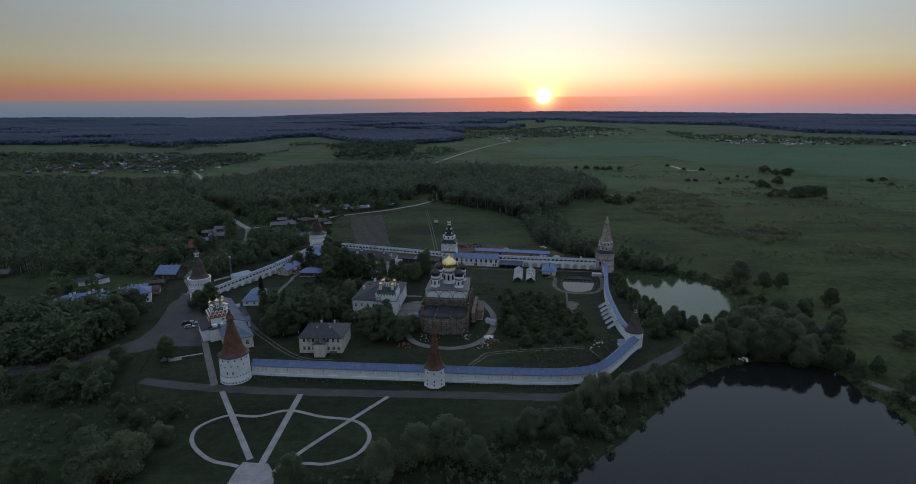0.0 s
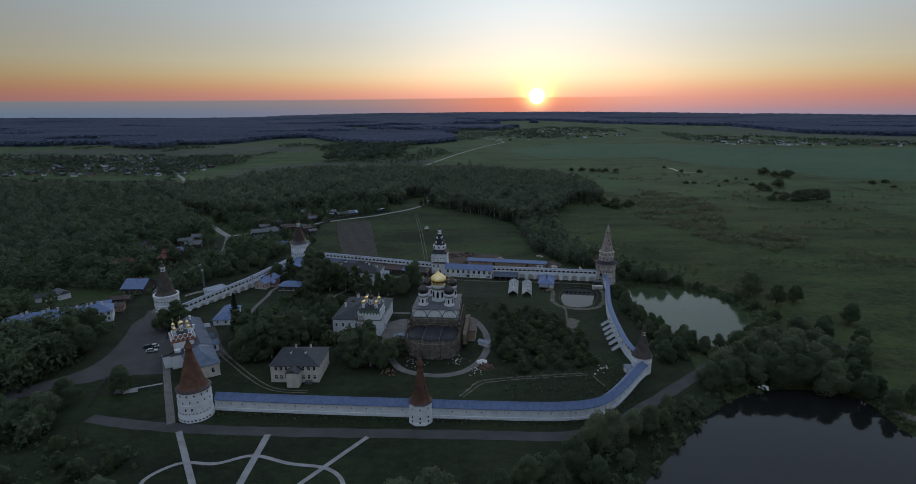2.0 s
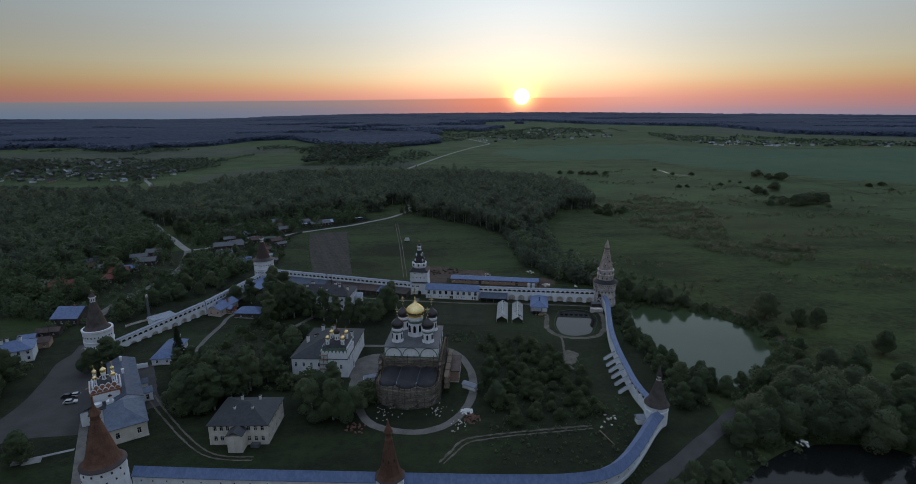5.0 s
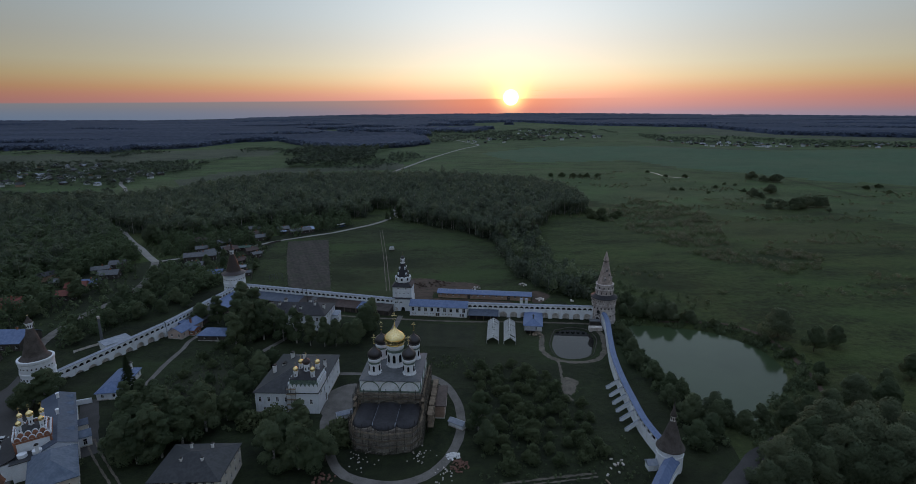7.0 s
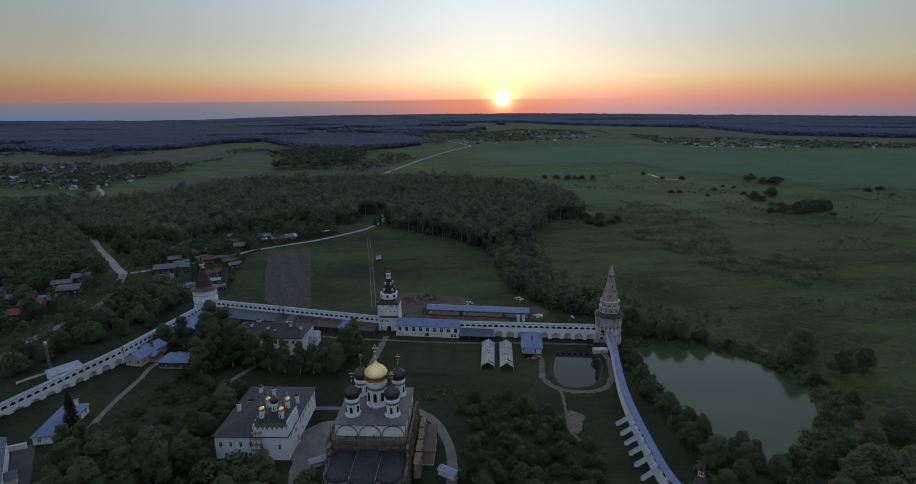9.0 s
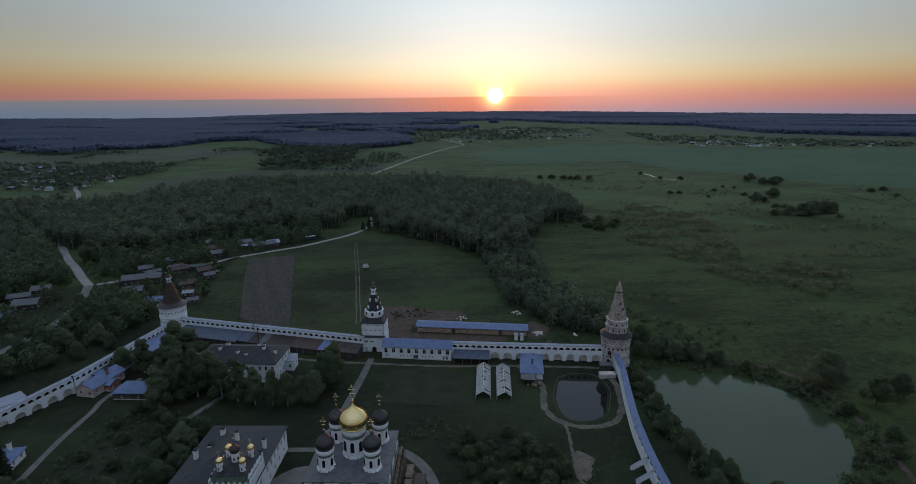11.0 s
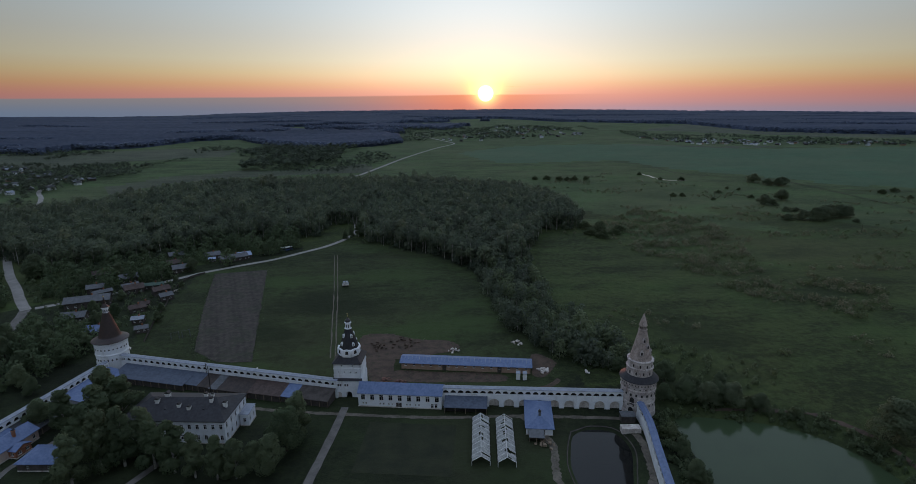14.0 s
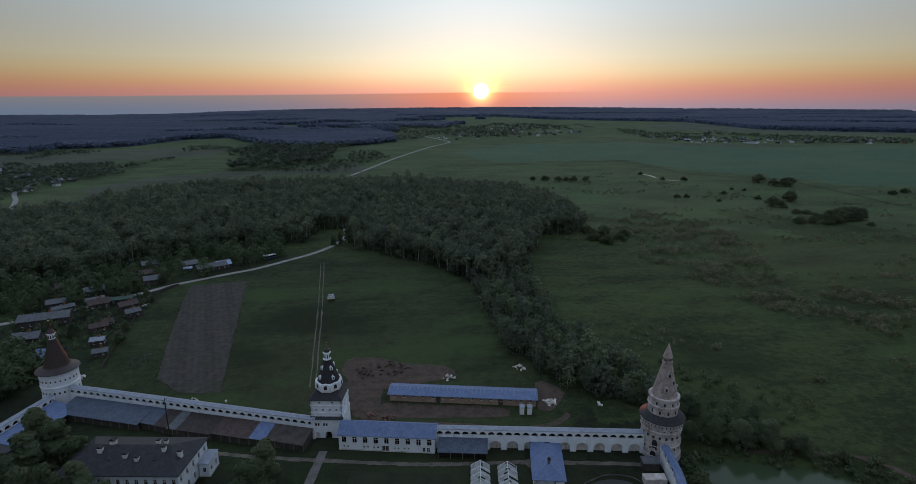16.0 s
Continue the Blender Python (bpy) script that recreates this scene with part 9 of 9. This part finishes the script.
def pole(x, y, h=8.0, arm=True):
    t = thing("utility_pole", (x, y, land_at(x, y)), random.Random(int(x)).uniform(0, 180), "slim grey wooden utility pole", "pole", "utility poles")
    bm = bmesh.new()
    rod(bm, (0, 0, -0.4), (0, 0, h), 0.14, 7, 0.09)
    part("post", bm, M["grey_wood"], t)
    bm = bmesh.new()
    box(bm, -0.9, 0.9, -0.05, 0.05, h - 0.7, h - 0.58)
    part("cross_arm", bm, M["grey_wood"], t)


for x, y in ((-66, 556), (-126, 488), (-160, 462), (-180, 430), (-186, 330), (-172, 296), (-60, 364), (300, 720), (380, 560), (-150, 260)):
    pole(x, y)
bm = bmesh.new()
rod(bm, (0, 0, -0.4), (0, 0, 11.5), 0.16, 8, 0.13)
solid("flue_pipe", bm, M["iron"], "thin black flue pipe rising from the sheds", "pipe", at=pose(-55.5, 354.0, 0))
for x, y in ((-88, 407), (-84, 409)):
    t = thing("swing_frame", (x, y, 0), 30, "pale metal swing frame in the grass", "playground", "swing frames")
    for sx in (-1.6, 1.6):
        for sy in (-1, 1):
            bm = bmesh.new()
            rod(bm, (sx, sy, -0.1), (sx, 0, 3.0), 0.07, 5)
            part("leg", bm, M["zinc_roof"], t)
    bm = bmesh.new()
    rod(bm, (-1.7, 0, 3.0), (1.7, 0, 3.0), 0.07, 5)
    part("beam", bm, M["zinc_roof"], t)


def fence(points, label, h=1.4, step=2.5, mat="grey_wood"):
    t = thing("fence", (0, 0, 0), 0, label, "fence")
    line = smooth_line(points, step)
    for a, b in zip(line, line[1:]):
        d = b - a
        m = Matrix.Translation((a.x, a.y, land_at(a.x, a.y))) @ Matrix.Rotation(math.atan2(d.y, d.x), 4, "Z")
        bm = bmesh.new()
        box(bm, -0.07, 0.07, -0.07, 0.07, -0.3, h)
        part("post", bm, M[mat], t, at=m)
        bm = bmesh.new()
        box(bm, 0, d.length, -0.03, 0.03, 0.15, h - 0.15)
        part("panel", bm, M[mat], t, at=m)


fence([(-123.5, 193), (-127.5, 205), (-130, 214)], "low weathered fence beside the forecourt")
fence([(-100, 404), (-106, 430), (-109.6, 452), (-113, 466), (-116, 488), (-113, 500), (-108, 506)], "dark board fence along the village gardens")

fence([(-144.4, 307.1), (-140.5, 312.4), (-136.4, 316)], "low pale wall beside the boiler house", 1.3, 3.0, "old_white")

# ---- far villages: tiny houses in one piece ----
def far_village(name, box_, n, seed, label, area=None):
    r = random.Random(seed)
    bm = bmesh.new()
    for _ in range(n):
        x, y = r.uniform(box_[0], box_[1]), r.uniform(box_[2], box_[3])
        if area and not inside([x], [y], area)[0]:
            continue
        z = land_at(x, y)
        w, d, h = r.uniform(6, 10), r.uniform(5, 7), r.uniform(2.2, 3.2)
        a = Matrix.Translation((x, y, z)) @ Matrix.Rotation(r.uniform(0, 3.1), 4, "Z")
        box(bm, -w / 2, w / 2, -d / 2, d / 2, -1, h, r.choice((0, 0, 0, 3, 5, 5)), a)
        vs = [bm.verts.new(a @ Vector(c)) for c in ((-w / 2 - .4, -d / 2 - .4, h), (w / 2 + .4, -d / 2 - .4, h), (w / 2 + .4, d / 2 + .4, h), (-w / 2 - .4, d / 2 + .4, h), (-w / 2 - .4, 0, h + d * 0.35), (w / 2 + .4, 0, h + d * 0.35))]
        k = r.choice((1, 1, 1, 1, 6, 6, 4))
        for f in ((0, 1, 5, 4), (2, 3, 4, 5), (1, 2, 5), (3, 0, 4)):
            bm.faces.new([vs[i] for i in f]).material_index = k
    me = mesh_of(name, bm, [M["whitewash"], M["zinc_roof"], M["red_roof"], M["tan_brick"], M["pale_roof"], M["grey_wood"], M["grey_roof"]])
    return solid(name, me, None, label, "village", kind="stuff")


far_village("far_village", (-680, -400, 830, 1120), 130, 1, "scattered village houses among gardens in the west", [(-900, 1152), (-597, 1144), (-462, 1015), (-381, 932), (-367, 889), (-406, 846), (-600, 830), (-900, 830)])
far_village("far_village", (60, 560, 1520, 2250), 150, 2, "far village houses under the sunset", [(388, 2279), (640, 2147), (640, 1806), (451, 1682), (264, 1570), (150, 1520), (110, 1700), (300, 1950)])
far_village("far_village", (640, 1250, 1280, 1700), 240, 3, "row of far houses beyond the green field", [(660, 1640), (900, 1480), (1060, 1400), (1200, 1380), (1130, 1290), (945, 1322), (818, 1342), (690, 1392)])
far_village("far_village", (-330, -210, 300, 420), 8, 4, "a few houses among the western trees")

# ---- scrub, sedge and undergrowth ----
low_kit = [unit_tree(260 + i, 44, 0.24, 1.15, 0.05, trunk=False, lift=0.3, dome=True, up=0.15) for i in range(5)]
rng = random.Random(23)
pts, hs = [], []
BAND = [(260, 697), (274, 642), (280, 606), (259, 530), (241, 485), (257, 461), (271, 447), (279, 428), (258, 405), (232, 394), (221, 406), (206, 417), (195, 444), (189, 477), (178, 512), (170, 600)]
for p in scatter(BAND, 4.4, 77):
    if noise.noise((p[0] * 0.04, p[1] * 0.06, 2.0)) > -0.08:
        pts.append(p)
        hs.append(rng.uniform(0.9, 2.3))
for p in scatter([(110, 390), (180, 340), (560, 380), (620, 700), (330, 950), (190, 860)], 6.5, 78):
    if noise.noise((p[0] * 0.010 + p[1] * 0.004, p[1] * 0.026, 1.0)) + 0.6 * noise.noise((p[0] * 0.05, p[1] * 0.05, 7.0)) > 0.27:
        pts.append(p)
        hs.append(rng.uniform(0.6, 1.8))
joined_wood("sedge_tussocks", pts, hs, low_kit, [M["sedge"], M["bush_leaf"], M["sedge"]], "hummocks of sedge and low scrub in the marsh meadow", "scrub", leaves=3)
pts, hs = [], []
for poly, n in ((LAKES[0], 620), (LAKES[1], 420)):
    for _ in range(n):
        i = rng.randrange(len(poly))
        c = poly.mean(0)
        d = (poly[i] - c) / np.linalg.norm(poly[i] - c)
        p = poly[i] + d * rng.uniform(0.3, 9.0) + np.array([rng.uniform(-2, 2), rng.uniform(-2, 2)])
        if p[1] > 110 and not (78 < p[0] < 88 and p[1] > 200) and (p[0] > 15) and not (p[0] < 90 and p[1] > 210 and p[1] < 224):
            pts.append(tuple(p))
            hs.append(rng.uniform(0.8, 3.2))
joined_wood("shore_undergrowth", pts, hs, scrub_kit, [M["leaf"]], "tangled bushes and reeds along the shores", "scrub")
pts, hs = [], []
for area, sp, lo, hi in (([(-95, 262), (-60, 252), (-50, 280), (-60, 306), (-93, 306)], 2.8, 0.5, 2.0), ([(22, 224), (58, 222), (64, 262), (40, 286), (22, 284)], 4.4, 0.5, 1.5), ([(-60, 244), (-24, 230), (-24, 246), (-54, 252)], 3.2, 0.8, 2.2), ([(6, 280), (30, 284), (30, 292), (8, 294)], 2.6, 0.6, 1.6), ([(-240, 250), (-160, 200), (-150, 230), (-160, 270), (-230, 300)], 5, 1.5, 4.0), ([(-165, 300), (-120, 390), (-128, 440), (-200, 440), (-240, 320)], 6.0, 1.2, 4.0), ([(-176, 450), (-112, 420), (-110, 480), (-130, 540), (-200, 540), (-230, 500)], 5.5, 1.0, 4.0), ([(-210, 130), (-96, 120), (-88, 168), (-130, 176), (-200, 182)], 4.2, 0.6, 2.6), ([(-60, 118), (8, 126), (10, 150), (-20, 146), (-46, 128)], 3.4, 0.6, 2.2), ([(10, 126), (44, 152), (52, 172), (20, 160), (-10, 130)], 3.2, 1.0, 3.2), ([(92, 356), (150, 334), (160, 350), (118, 385), (96, 400)], 5.5, 1.2, 4.0), ([(100, 214), (160, 214), (165, 240), (112, 238)], 4.0, 1.5, 4.5), ([(86, 224), (96, 222), (104, 236), (96, 300), (92, 322)], 3.4, 1.2, 4.0)):
    for p in scatter(area, sp, int(sp * 10)):
        if not off_lane(p, 4.0) or in_glade(*p):
            continue
        pts.append(p)
        hs.append(rng.uniform(lo, hi))
for (ax, ay), (bx, by) in zip([(-79, 188.6), (-5, 183), (38, 180.4), (52, 183)], [(-13, 183.4), (37, 180.6), (51, 182.6), (66, 196)]):
    n = int(math.hypot(bx - ax, by - ay) / 0.5)
    for k in range(n):
        f = (k + rng.random()) / n
        nx, ny = (by - ay), -(bx - ax)
        d = (rng.random() ** 2 * 2.6 - 1.3) / math.hypot(nx, ny)
        pts.append((ax + (bx - ax) * f + nx * d, ay + (by - ay) * f + ny * d))
        hs.append(rng.uniform(0.25, 0.8))
for p in scatter([(20, 196), (60, 194), (70, 210), (68, 236), (60, 222), (20, 220)], 2.6, 91):
    pts.append(p)
    hs.append(rng.uniform(0.3, 1.3))
for ring in ([(-6, 399), (5.6, 402), (19.6, 394), (34, 391), (36, 382)], [(-3, 388), (-1, 364), (5, 355)], [(10, 366), (22, 363.6), (40, 361), (52, 357)], [(73, 370), (74, 363), (68, 355.5)], [(-102, 504.6), (-88.6, 444), (-75, 393), (-62, 381)], [(-71.6, 510), (-57, 428), (-48, 380)]):
    for (ax, ay), (bx, by) in zip(ring, ring[1:]):
        for k in range(int(math.hypot(bx - ax, by - ay) * 1.6)):
            f = rng.random()
            pts.append((ax + (bx - ax) * f + rng.gauss(0, 1.0), ay + (by - ay) * f + rng.gauss(0, 1.0)))
            hs.append(rng.uniform(0.15, 0.5))
joined_wood("undergrowth", pts, hs, scrub_kit, [M["leaf"]], "weeds, nettles and low bushes between the trees", "scrub")
for x, y, h, k in ((468, 831, 10, 1.5), (469, 805, 8, 1.5), (480, 799, 9, 1.5), (488, 802, 9, 1.5), (418, 708, 10, 1.5), (384, 687, 9, 1.4), (388, 680, 6, 1.6), (369, 612, 8, 1.4), (381, 610, 10, 1.5), (390, 613, 10, 1.4), (399, 619, 11, 1.5), (410, 618, 10, 1.5), (418, 620, 9, 1.4), (356, 614, 5, 1.8), (382, 651, 4, 2.0), (390, 648, 4, 2.0), (407, 596, 3, 2.0)):
    tree("willow", x, y, h * 1.15, "copses in the marsh", k * 1.0)
for x, y, h in ((194, 894, 5), (210, 891, 6), (225, 883, 6), (235, 882, 5), (245, 881, 6), (262, 884, 5), (352, 917, 4), (360, 869, 4), (385, 860, 5), (316, 746, 4), (326, 745, 4), (404, 786, 3), (413, 776, 3), (377, 758, 4), (347, 718, 3), (394, 724, 4), (553, 727, 5), (577, 736, 5), (556, 695, 4), (163, 579, 6), (169, 568, 6), (182, 577, 5), (166, 602, 6), (178, 600, 6), (190, 588, 5), (174, 590, 6)):
    tree("bush", x, y, h, "scrub in the marsh", 1.6)

# garden trees of the far villages
pts, hs = [], []
for (x0, x1, y0, y1), n in (((-900, -400, 830, 1150), 1500),):
    for _ in range(n):
        pts.append((rng.uniform(x0, x1), rng.uniform(y0, y1)))
        hs.append(rng.uniform(4, 9))
for p in scatter(CLEARING, 7.5, 33):
    if noise.noise((p[0] * 0.012, p[1] * 0.03, 6.0)) < 0.30 and min(math.hypot(p[0] - x, p[1] - y) for x, y in ((-300, 640), (-322, 673), (-343, 705), (-356, 740), (-364, 771), (-376, 795), (-389, 819), (-405, 845), (-422, 872))) > 17:
        pts.append(p)
        hs.append(rng.uniform(4, 10))
joined_wood("village_trees", pts, hs, far_kit, [M["garden_leaf"], M["spruce_leaf"]], "garden trees among the far villages", leaves=2)
